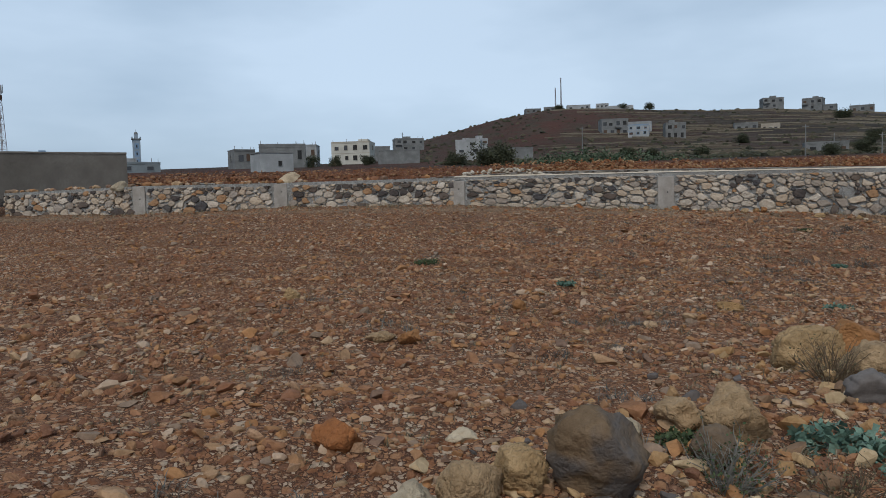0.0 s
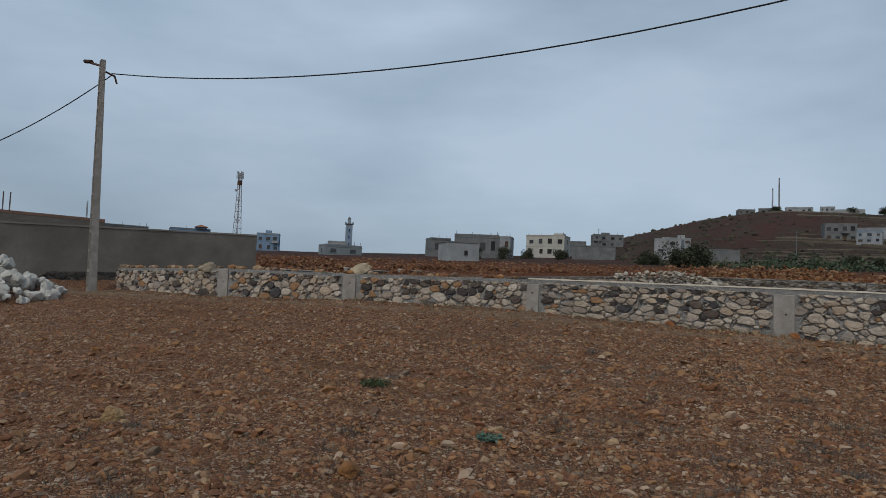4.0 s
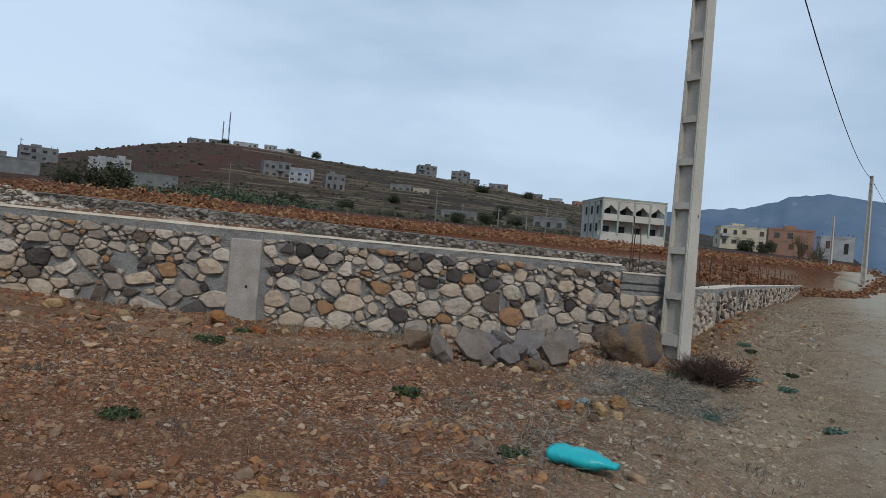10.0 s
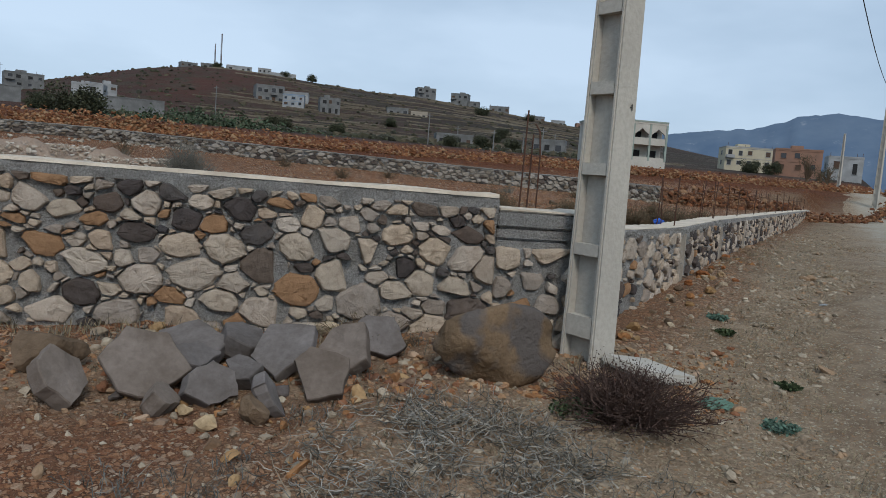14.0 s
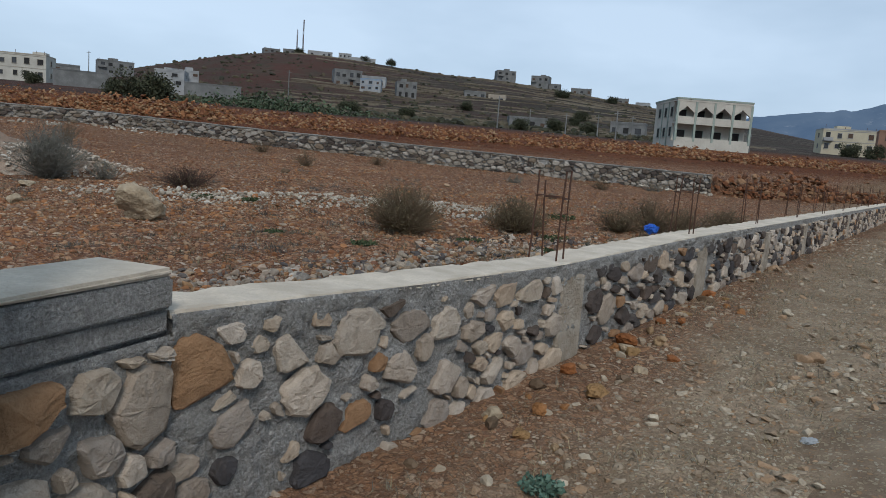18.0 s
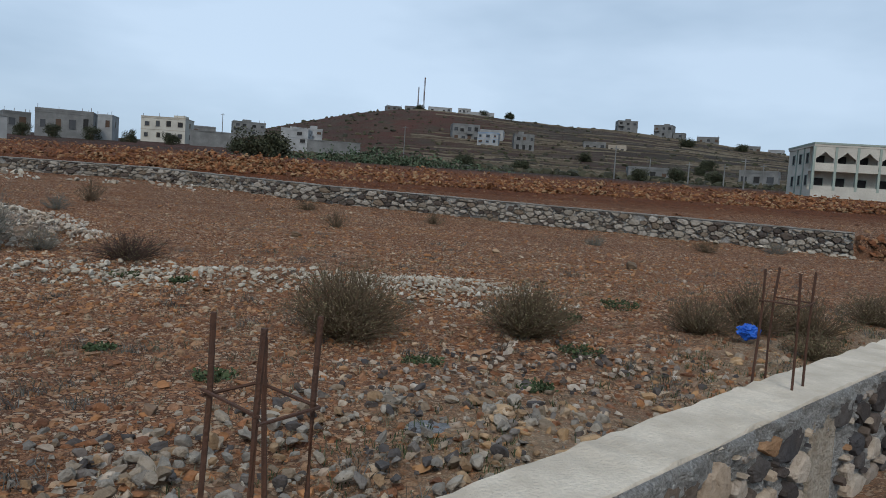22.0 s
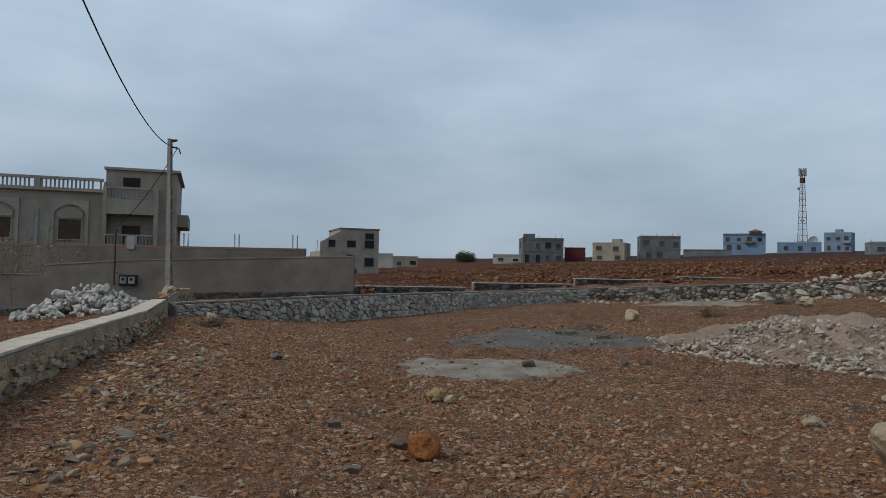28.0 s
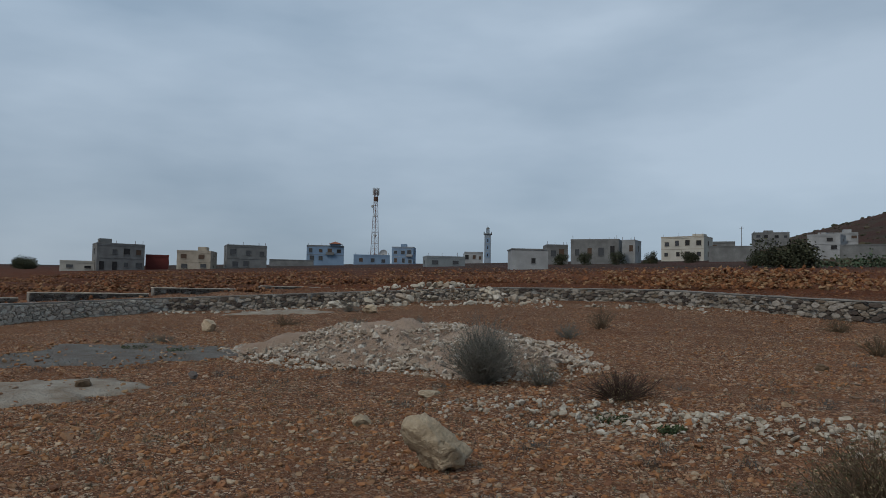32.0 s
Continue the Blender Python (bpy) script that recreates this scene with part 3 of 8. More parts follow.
ROAD_STONE_MANY = varied("road_stone_many", ROAD_TONES, 9.0, random_of="island")
TAN_ROCK = varied("tan_rock", [(0.52, 0.345, 0.175), (0.47, 0.32, 0.18), (0.45, 0.275, 0.125)], 5.0, strength=1.0, distance=0.04)
ORANGE_ROCK = varied("orange_rock", [(0.36, 0.14, 0.05), (0.40, 0.19, 0.075)], 6.0, strength=0.9, distance=0.03)
BASALT = varied("basalt_rock", [(0.175, 0.155, 0.145), (0.14, 0.125, 0.118), (0.20, 0.165, 0.14), (0.18, 0.145, 0.12)], 4.0, 0.8, 0.5, 0.012, grain=0.3)
BROWN_ROCK = varied("brown_rock", [(0.155, 0.108, 0.07), (0.18, 0.125, 0.08)], 4.0, 0.85, 0.7, 0.02)
PALE_ROCK = varied("pale_rock", [(0.58, 0.47, 0.33), (0.51, 0.415, 0.29)], 5.0, 0.85, 0.9, 0.03, grain=0.2)


def clipped(poly, nx, nz, limit):
    """The part of a convex outline where nx * x + nz * z stays under limit."""
    out = []
    for k in range(len(poly)):
        a, b = poly[k - 1], poly[k]
        da, db = nx * a[0] + nz * a[1] - limit, nx * b[0] + nz * b[1] - limit
        if (da > 0) != (db > 0):
            u = da / (da - db)
            out.append((a[0] + (b[0] - a[0]) * u, a[1] + (b[1] - a[1]) * u))
        if db <= 0:
            out.append(b)
    return out


def cells(length, tall, low, big, joint, rng, stretch=1.2, angular=0.0, upward=0.0):
    """Outlines of rubble stones packed without courses over a strip of length by tall."""
    wide, step = length / stretch, 2 * big
    bins = collections.defaultdict(list)
    seeds = []

    def around(x, z, reach=1):
        i, j = int(x // step), int(z // step)
        return [q for a in range(-reach, reach + 1) for b in range(-reach, reach + 1) for q in bins[i + a, j + b]]
    for k in range(7):
        r0 = big * (low / big) ** (k / 6)
        for _ in range(int(2.2 * wide * tall / (r0 * r0))):
            x, z = rng.uniform(0, wide), rng.uniform(0, tall)
            r = r0 * rng.uniform(0.7, 1.2)
            if upward and r > big * (1.2 - upward * z / tall):
                continue
            if all((x - q[0]) ** 2 + (z - q[1]) ** 2 > (0.80 * (r + q[2])) ** 2 for q in around(x, z)):
                bins[int(x // step), int(z // step)].append((x, z, r))
                seeds.append((x, z, r))
    found = []
    off = rng.uniform(0, 90)
    for x, z, r in seeds:
        far = 1.7 * r
        poly = [(x - far, z - far), (x + far, z - far), (x + far, z + far), (x - far, z + far)]
        for qx, qz, qr in around(x, z):
            d = math.hypot(qx - x, qz - z)
            if d < 1e-6 or d > 2.6 * big + r:
                continue
            nx, nz = (qx - x) / d, (qz - z) / d
            poly = clipped(poly, nx, nz, nx * x + nz * z + (d * d + r * r - qr * qr) / (2 * d) - joint * rng.uniform(0.1, 0.9))
            if len(poly) < 3:
                break
        for _ in range(3):
            if rng.random() < angular:
                a = rng.uniform(0, 6.2832)
                poly = clipped(poly, math.cos(a), math.sin(a), math.cos(a) * x + math.sin(a) * z + r * rng.uniform(0.3, 0.95)) if len(poly) > 2 else poly
        for nx, nz, limit in ((-1, 0, 0), (1, 0, wide), (0, -1, 0), (0, 1, tall)):
            poly = clipped(poly, nx, nz, limit) if len(poly) > 2 else poly
        poly = [(a * stretch + 0.3 * big * noise.noise(Vector((a * 4.5, b * 4.5, off))), b + 0.3 * big * noise.noise(Vector((a * 4.5, b * 4.5, off + 7)))) for a, b in poly]
        poly = [(min(max(a, 0.0), length), min(max(b, 0.0), tall)) for a, b in poly]
        clean = [q for n, q in enumerate(poly) if math.dist(q, poly[n - 1]) > 0.012]
        if len(clean) >= 3:
            found.append(clean)
    return found


def stone_faces(poly, place, rng, joint, proud, deep=0.02):
    """One rough-hewn wall stone from its outline: place(s, z, out) gives the point in the world."""
    cut = []
    for k in range(len(poly)):
        a, b = poly[k], poly[(k + 1) % len(poly)]
        u, w = rng.uniform(0.07, 0.22), rng.uniform(0.78, 0.93)
        cut += [(a[0] + (b[0] - a[0]) * u, a[1] + (b[1] - a[1]) * u), (a[0] + (b[0] - a[0]) * w, a[1] + (b[1] - a[1]) * w)]
    poly = cut
    n = len(poly)
    cx, cz = sum(p[0] for p in poly) / n, sum(p[1] for p in poly) / n
    size = max(math.dist(p, (cx, cz)) for p in poly)
    if size < 0.025:
        return None
    shrink = max(0.4, 1 - joint / size * rng.uniform(0.3, 1.9))
    ring = [(cx + (x - cx) * shrink * rng.uniform(0.93, 1.07), cz + (z - cz) * shrink * rng.uniform(0.93, 1.07)) for x, z in poly]
    lift = proud * rng.uniform(0.55, 1.2)
    # broken faces: planes that slope away from one another
    cuts = []
    for _ in range(3):
        t = rng.uniform(0, 6.283)
        cuts.append((math.cos(t), math.sin(t), rng.uniform(1.0, 4.5) * proud, rng.uniform(0.05, 0.6) * size))

    def out(x, z):
        h = lift
        for c, s, steep, off in cuts:
            h = min(h, lift - steep * ((x - cx) * c + (z - cz) * s - off))
        return max(h, 0.25 * lift)
    verts = [place(x, z, -deep) for x, z in ring]
    for scale, rise in ((0.985, 0.45), (0.86, 0.95), (0.5, 1.0)):
        for x, z in ring:
            k = scale * rng.uniform(0.94, 1.04)
            x, z = cx + (x - cx) * k, cz + (z - cz) * k
            verts.append(place(x, z, out(x, z) * rise * rng.uniform(0.88, 1.1)))
    verts.append(place(cx, cz, out(cx, cz) * rng.uniform(0.95, 1.15)))
    faces = [(r * n + i, r * n + (i + 1) % n, (r + 1) * n + (i + 1) % n, (r + 1) * n + i) for r in range(3) for i in range(n)]
    faces += [(3 * n + i, 3 * n + (i + 1) % n, 4 * n) for i in range(n)]
    return verts, faces


def add_mesh(name, verts, faces, material, soft=False):
    me = bpy.data.meshes.new(name)
    me.from_pydata(verts, [], faces)
    me.materials.append(material)
    me.polygons.foreach_set("use_smooth", [soft] * len(me.polygons))
    return me


def joined(name, pieces, material, parent=None, label="", category="", kind="stuff"):
    verts, faces = [], []
    for v, f in pieces:
        k = len(verts)
        verts += [tuple(c) for c in v]
        faces += [tuple(i + k for i in q) for q in f]
    ob = new(name, add_mesh(name, verts, faces, material))
    if parent:
        ob.parent = parent
    return tagged(ob, label, category, kind=kind)


def single(name, piece, material, parent):
    v, f = piece
    c = sum((Vector(p) for p in v), Vector()) / len(v)
    ob = new(name, add_mesh(name, [tuple(Vector(p) - c) for p in v], f, material))
    ob.location = c
    ob.parent = parent
    return ob


class Face:
    """A wall face along a line on the plan; s metres along it, z the height, out the distance in front."""

    def __init__(self, points, facing):
        self.p = [Vector(q) for q in points]
        self.d = [(b - a).length for a, b in zip(self.p, self.p[1:])]
        self.length, self.facing = sum(self.d), facing

    def at(self, s):
        for k, d in enumerate(self.d):
            if s <= d or k == len(self.d) - 1:
                a, b = self.p[k], self.p[k + 1]
                w = (b - a) / d
                return a + w * s, Vector((w.y, -w.x)) * self.facing
            s -= d

    def point(self, s, z, out):
        q, n = self.at(s)
        return (q.x + n.x * out, q.y + n.y * out, z)


def rubble_face(face, foot, top, low, big, joint, proud, seed, skip=(), keep=1.0, **more):
    """Stones over a face between the heights foot(s) and top(s); skip: stretches (s0, s1) left free for posts."""
    rng = random.Random(seed)
    tall = max(top(s) - foot(s) for s in np.linspace(0, face.length, 40))
    out = []
    for poly in cells(face.length, tall, low, big, joint, rng, **more):
        s = sum(p[0] for p in poly) / len(poly)
        if any(a < s < b for a, b in skip) or rng.random() > keep:
            continue
        f, t = foot(s), top(s)
        poly = [(x, z * (t - f) / tall) for x, z in poly]

        def place(x, z, o):
            return face.point(x, foot(x) + z, o)
        made = stone_faces(poly, place, rng, 0.0, proud)
        if made:
            out.append((s, made))
    return out


def is_dark(piece, seed, share=0.26, rise=0.0, z0=0.0):
    """Dark basalt lies among the pale limestone in loose groups, more of it in the upper rows."""
    x, y, z = (sum(p[k] for p in piece[0]) / len(piece[0]) for k in range(3))
    return 0.5 + 0.5 * noise.cell(Vector((x * 31.7 + seed, y * 29.3, z * 37.1))) < share + rise * (z - z0) + 0.30 * noise.noise(Vector((x * 0.9 + seed, y * 0.9, z * 2.2)))


def wall_body(face, s_list, foot, top, thick, rng, lumps=0.012):
    rows = []
    for s in s_list:
        j = rng.uniform(-lumps, lumps) - 0.035
        rows.append([face.point(s, foot(s) - 0.45, j), face.point(s, top(s), j), face.point(s, top(s), -thick), face.point(s, foot(s) - 0.45, -thick)])
    return ribbon(bmesh.new(), rows)


def mortar_skin(face, foot, top, rng, step=0.045, rough=0.03, s0=0.0, s1=None, material=None):
    """The lumpy face of thrown mortar between the stones; it covers some of their edges."""
    s1 = face.length if s1 is None else s1
    ns, nz = int((s1 - s0) / step), int(max(top(s) - foot(s) for s in np.linspace(s0, s1, 30)) / step) + 1
    verts, faces = [], []
    off = rng.uniform(0, 90)
    for i in range(ns + 1):
        s = s0 + (s1 - s0) * i / ns
        f, t = foot(s) - 0.06, top(s)
        q, n = face.at(s)
        for k in range(nz + 1):
            z = f + (t - f) * k / nz
            high = 0.45 * rough * min(1, max(0, (z - t + 0.22) / 0.12))
            o = -0.012 + rough * (0.0 + 0.5 * noise.noise(Vector((s * 3.1 + off, z * 3.6, 0))) + 0.55 * noise.noise(Vector((s * 9 + off, z * 9, 4))) + 0.4 * noise.noise(Vector((s * 21, z * 21, off))) + 0.4 * noise.noise(Vector((s * 47, z * 47, off)))) + high
            o = o if 0 < k < nz else 0.0
            verts.append((q.x + n.x * o, q.y + n.y * o, z))
    m = nz + 1
    for i in range(ns):
        faces += [(i * m + k, (i + 1) * m + k, (i + 1) * m + k + 1, i * m + k + 1) for k in range(nz)]
    return add_mesh("mortar_face", verts, faces, material or MORTAR, True)


def skin(wall, *args, **more):
    ob = new("mortar_face", mortar_skin(*args, **more))
    ob.parent = wall
    return tagged(ob, "lumpy grey mortar between the stones")


def capping(face, s_list, top, thick, high, over, rng):
    rows = []
    for s in s_list:
        a, b, c = rng.uniform(-0.006, 0.008), rng.uniform(-0.008, 0.01), rng.uniform(-0.008, 0.01)
        rows.append([face.point(s, top(s) + 0.002, over + a), face.point(s, top(s) + high + b, over + a - 0.012), face.point(s, top(s) + high + c, -thick - over), face.point(s, top(s) + 0.002, -thick - over)])
    return ribbon(bmesh.new(), rows)


def build_wall_south():
    """The boundary wall of the field: mortared rubble with cast posts, capped as far as the third post."""
    rng = random.Random(5)
    east = Face([(x, y) for x, y in zip(W1_X[3:], W1_Y[3:])][:-1] + [(0.26, -0.547)], 1)
    west = Face([(x, y) for x, y in zip(W1_X[:4], W1_Y[:4])], 1)

    def top_of(face):
        return lambda s: float(lerp(face.at(s)[0].x, [-28.6, -24, -19.8, -15.1, -10.1, -4.9, 0.26], [1.05, 1.13, 1.10, 1.11, 1.08, 1.01, 0.975]))

    def foot_of(face):
        return lambda s: ground(face.at(s)[0].x, face.at(s)[0].y - 0.12) - 0.03
    for face, name, label in ((east, "wall_south", "capped boundary wall of cream and dark rubble in grey mortar"),
                              (west, "wall_south_west", "older rubble boundary wall with a rough uncapped top")):
        top, foot = top_of(face), foot_of(face)
        wall = thing(name, label, "wall", kind="structure", bm=wall_body(face, np.linspace(0, face.length, int(face.length / 0.25)), foot, top, 0.32, rng), material=MORTAR)
        posts = [x for x in (-4.66, -9.9, -15.02, -19.8, -24.0)]
        skip = []
        for x in posts:
            s = next((k for k in np.linspace(0, face.length, 900) if face.at(k)[0].x >= x), None)
            if s is None or face.at(0)[0].x > x:
                continue
            skip.append((s - 0.27, s + 0.27))
            f, t = foot(s), top(s) - (0.10 if face is east else 0.02)
            q, n = face.at(s)
            w = Vector((-n.y, n.x))
            turn = Matrix(((w.x, n.x, 0, q.x), (w.y, n.y, 0, q.y), (0, 0, 1, 0), (0, 0, 0, 1)))
            bm = boxed(-0.19, -0.10, f - 0.2, 0.19, 0.03, t, m=turn)
            bmesh.ops.bevel(bm, geom=bm.edges[:], offset=0.012, segments=1, affect="EDGES")
            part("post", bm, POST_CONCRETE, wall, "cast concrete post flush with the rubble")
            # A dark disc on the post's face stands in for the hole's shade.
            part("tie_hole", tube(bmesh.new(), [turn @ Vector((0.04, 0.02, f + 0.45)), turn @ Vector((0.04, 0.039, f + 0.45))], 0.018, 7), DARK, wall)
        stones = rubble_face(face, foot, lambda s: top(s) - 0.07, 0.026, 0.15, 0.009, 0.045, 11, skip, 0.99, stretch=1.38, angular=0.42, upward=0.65)
        shade = [(m, is_dark(m, 3, 0.13 + (0.16 * max(0.0, 1 - (face.length - s) / 1.6) if face is east else 0.0), 0.22, 0.25)) for s, m in sorted(stones, key=lambda k: -k[0])]
        if face is east:
            for m, dark in shade[:340]:
                single("stone", m, WALL_DARK if dark else WALL_PALE, wall)
            shade = shade[340:]
            part("cap", capping(face, np.linspace(0, face.length, 60), top, 0.32, 0.03, 0.006, rng), CAP, wall, "thin pale mortar cap")
        else:
            tops = []
            for _ in range(60):
                s = rng.uniform(0, face.length)
                tops.append(rock_piece(face.point(s, top(s) + 0.03, -0.16 + rng.uniform(-0.1, 0.1)), rng.uniform(0.06, 0.14), rng))
            joined("loose_stones", tops, FIELD_STONE_MANY, wall, "loose stones along the top")
        joined("stones", [m for m, dark in shade if not dark], WALL_PALE_MANY, wall, "pale rubble stones in the mortar")
        joined("dark_stones", [m for m, dark in shade if dark], WALL_DARK_MANY, wall, "dark basalt stones in the mortar")
        mid = max(face.length - 6.5, 0.0) if face is east else face.length
        skin(wall, face, foot, top, rng, 0.06, 0.022, 0.0, mid)
        if face is east:
            skin(wall, face, foot, top, rng, 0.024, 0.036, mid)
        # the inner face towards the plot
        back = Face([(p.x, p.y + 0.36) for p in reversed(face.p)], 1)
        inner = rubble_face(back, lambda s: ground(back.at(s)[0].x, back.at(s)[0].y + 0.25) - 0.02, lambda s: top(face.length - s) - 0.12, 0.04, 0.10, 0.03, 0.03, 17, (), 0.6, stretch=1.3, angular=0.4)
        skin(wall, back, lambda s: ground(back.at(s)[0].x, back.at(s)[0].y + 0.25) - 0.02, lambda s: top(face.length - s), rng, 0.07, 0.03, material=EARTHY_MORTAR)
        joined("inner_stones", [m for _, m in inner], INNER_STONE_MANY, wall, "rubble stones of the inner face")


ICO = None


def ico_base():
    global ICO
    if ICO is None:
        bm = bmesh.new()
        bmesh.ops.create_icosphere(bm, subdivisions=1, radius=1)
        ICO = ([tuple(v.co) for v in bm.verts], [tuple(v.index for v in f.verts) for f in bm.faces])
        bm.free()
    return ICO


def rock_piece(at, size, rng, flat=0.65):
    v, f = ico_base()
    sx, sy, sz, turn = size * rng.uniform(0.8, 1.35), size * rng.uniform(0.7, 1.1), size * flat * rng.uniform(0.8, 1.2), rng.uniform(0, 6.3)
    c, s = math.cos(turn), math.sin(turn)
    out = []
    for x, y, z in v:
        k = rng.uniform(0.72, 1.2)
        x, y, z = x * sx * k, y * sy * k, z * sz * k
        out.append((at[0] + c * x - s * y, at[1] + s * x + c * y, at[2] + z))
    return out, f


build_wall_south()


def rebars(s, seed):
    """Starter bars of a post, in the road wall's cap: thin rusty rods and one or two ties."""
    rng = random.Random(seed)
    q = W2_A + W2_D * s - W2_N * 0.09
    cage = thing("starter_bars", "rusty iron starter bars standing out of a wall cap", "rebar", pose(q.x, q.y, w2_top(s) - 0.002, 0, 0, 44), "starter bars of the wall posts")
    high = rng.uniform(0.58, 0.64)
    spots = [(a + rng.uniform(-0.012, 0.012), b + rng.uniform(-0.012, 0.012)) for a, b in ((-0.085, -0.095), (0.085, -0.095), (0.085, 0.095), (-0.085, 0.095))]
    tips = []
    for a, b in spots:
        lean = (rng.uniform(-0.022, 0.022), rng.uniform(-0.022, 0.022))
        h = high * rng.uniform(0.88, 1.04)
        tips.append((lean, h))
        bow = (rng.uniform(-0.008, 0.008), rng.uniform(-0.008, 0.008))
        part("bar", tube(bmesh.new(), [(a, b, -0.05), (a + lean[0] * 0.3 + bow[0], b + lean[1] * 0.3 + bow[1], h * 0.35), (a + lean[0] * 0.7 + bow[0], b + lean[1] * 0.7 + bow[1], h * 0.7), (a + lean[0], b + lean[1], h)], 0.0068, 6), IRON, cage)
    for k in (0.74, 0.66) if rng.random() < 0.5 else (0.72,):
        bm = bmesh.new()
        ring = [(a * 1.08 + lean[0] * k, b * 1.08 + lean[1] * k) for (a, b), (lean, h) in zip(spots, tips)]
        for a, b in zip(ring, ring[1:] + ring[:1]):
            tube(bm, [(*a, high * k + rng.uniform(-0.012, 0.012)), (*b, high * k + rng.uniform(-0.012, 0.012))], 0.0042, 5)
        part("tie", bm, IRON, cage)
    return cage


def w2_top(s):
    return float(lerp(s, [-4, 0, 3, 12, 38], [0.735, 0.725, 0.775, 0.80, 0.86]))


def build_wall_east():
    """The low wall along the road, from the corner to the far end."""
    rng = random.Random(8)
    start, end = -2.92, 38.0
    face = Face([tuple(W2_A + W2_D * s + W2_N * o) for s, o in ((start, -0.09), (-2.28, -0.04), (-1.55, 0.05), (-0.2, 0.13), (6, 0.17), (18, 0.17), (end, 0.17))], 1)

    def top(s):
        return w2_top(s + start) - 0.02

    def foot(s):
        q, n = face.at(s)
        return ground(q.x + n.x * 0.15, q.y + n.y * 0.15) - 0.03
    wall = thing("wall_east", "low roadside wall of rubble in rough grey mortar with a cast cap", "wall", kind="structure",
                 bm=wall_body(face, np.linspace(0, face.length, 160), foot, top, 0.34, rng, 0.015), material=MORTAR)
    posts = [2.92 + 0.13 + 3.08 * k for k in range(0, 12)]
    skip = [(s - 0.25, s + 0.25) for s in posts]
    for s in posts:
        q, n = face.at(s)
        w = Vector((-n.y, n.x))
        turn = Matrix(((w.x, n.x, 0, q.x), (w.y, n.y, 0, q.y), (0, 0, 1, 0), (0, 0, 0, 1)))
        bm = boxed(-0.18, -0.1, foot(s) - 0.2, 0.18, 0.008, top(s) - 0.07, m=turn)
        bmesh.ops.bevel(bm, geom=bm.edges[:], offset=0.012, segments=1, affect="EDGES")
        part("post", bm, STAINED_POST, wall, "stained concrete post in the rubble wall")
    stones = rubble_face(face, foot, lambda s: top(s) - 0.045, 0.030, 0.14, 0.024, 0.034, 23, skip, 0.92, stretch=1.15, angular=0.5)
    shade = [(s, m, is_dark(m, 9, 0.40 if s > 3 else 0.24)) for s, m in stones]
    near = [q for q in shade if q[0] < 16][:300]
    for _, m, dark in near:
        single("stone", m, WALL_DARK if dark else WALL_PALE, wall)
    rest = [q for q in shade if q not in near]
    joined("stones", [m for _, m, dark in rest if not dark], WALL_PALE_MANY, wall, "pale rubble stones in the mortar")
    joined("dark_stones", [m for _, m, dark in rest if dark], WALL_DARK_MANY, wall, "dark basalt stones in the mortar")
    skin(wall, face, foot, lambda s: top(s) + 0.019, rng, 0.018, 0.042, 0.0, 8.5)
    skin(wall, face, foot, lambda s: top(s) + 0.019, rng, 0.06, 0.024, 8.5)
    part("cap", capping(face, np.linspace(0, face.length, 420), top, 0.34, 0.022, -0.006, rng), CAP, wall, "pale smoothed mortar cap")
    for k in range(12):
        rebars(0.13 + 3.08 * k, 40 + k)
    # the raised corner
    corner = Face([(0.264, -0.549), (1.02, -0.655), tuple(W2_A + W2_D * (start - 0.004) - W2_N * 0.09)], 1)

    def corner_block(z0, z1, o):
        """The bent corner as one solid: its outer line, pushed out by o, and the mitred inner line."""
        p = [Vector(q) for q in corner.p]
        n0, n1 = (Vector((d.y, -d.x)) for d in ((p[1] - p[0]).normalized(), (p[2] - p[1]).normalized()))
        bis = (n0 + n1) / (1 + n0.dot(n1))
        line = [(p[0], n0), (p[1], bis), (p[2], n1)]
        ring = [q + n * o for q, n in line] + [q - n * (0.34 + o) for q, n in reversed(line)]
        bm = bmesh.new()
        low, up = [bm.verts.new((q.x, q.y, z0)) for q in ring], [bm.verts.new((q.x, q.y, z1 + rng.uniform(-0.008, 0.008))) for q in ring]
        bm.faces.new(low[::-1])
        bm.faces.new(up)
        for k in range(6):
            bm.faces.new((low[k], low[(k + 1) % 6], up[(k + 1) % 6], up[k]))
        bmesh.ops.recalc_face_normals(bm, faces=bm.faces)
        bmesh.ops.bevel(bm, geom=bm.edges[:], offset=0.012, segments=2, affect="EDGES")
        return bm
    cw = thing("wall_corner", "raised wall corner with two cast concrete courses over rubble", "wall", kind="structure", bm=corner_block(-0.9, 0.66, -0.03), material=MORTAR)
    part("course", corner_block(0.662, 0.755, -0.006), MORTAR, cw, "rough mortar course")
    part("course", corner_block(0.758, 0.878, 0.016), MORTAR, cw, "rough mortar course")
    part("cap", corner_block(0.8785, 0.905, 0.012), CAP, cw, "pale mortar cap")
    lower = rubble_face(corner, lambda s: -0.28, lambda s: 0.62, 0.035, 0.14, 0.02, 0.052, 36, (), 0.92, stretch=1.15, angular=0.5)
    skin(cw, corner, lambda s: -0.3, lambda s: 0.655, rng, 0.02, 0.042)
    for _, m in lower:
        single("stone", m, WALL_DARK if is_dark(m, 4, 0.02) else WALL_PALE, cw)
    bars = thing("starter_bars", "pair of tall rusty starter bars standing in the wall corner", "rebar", pose(0.62, -0.27, 0.903), "starter bars of the wall posts")
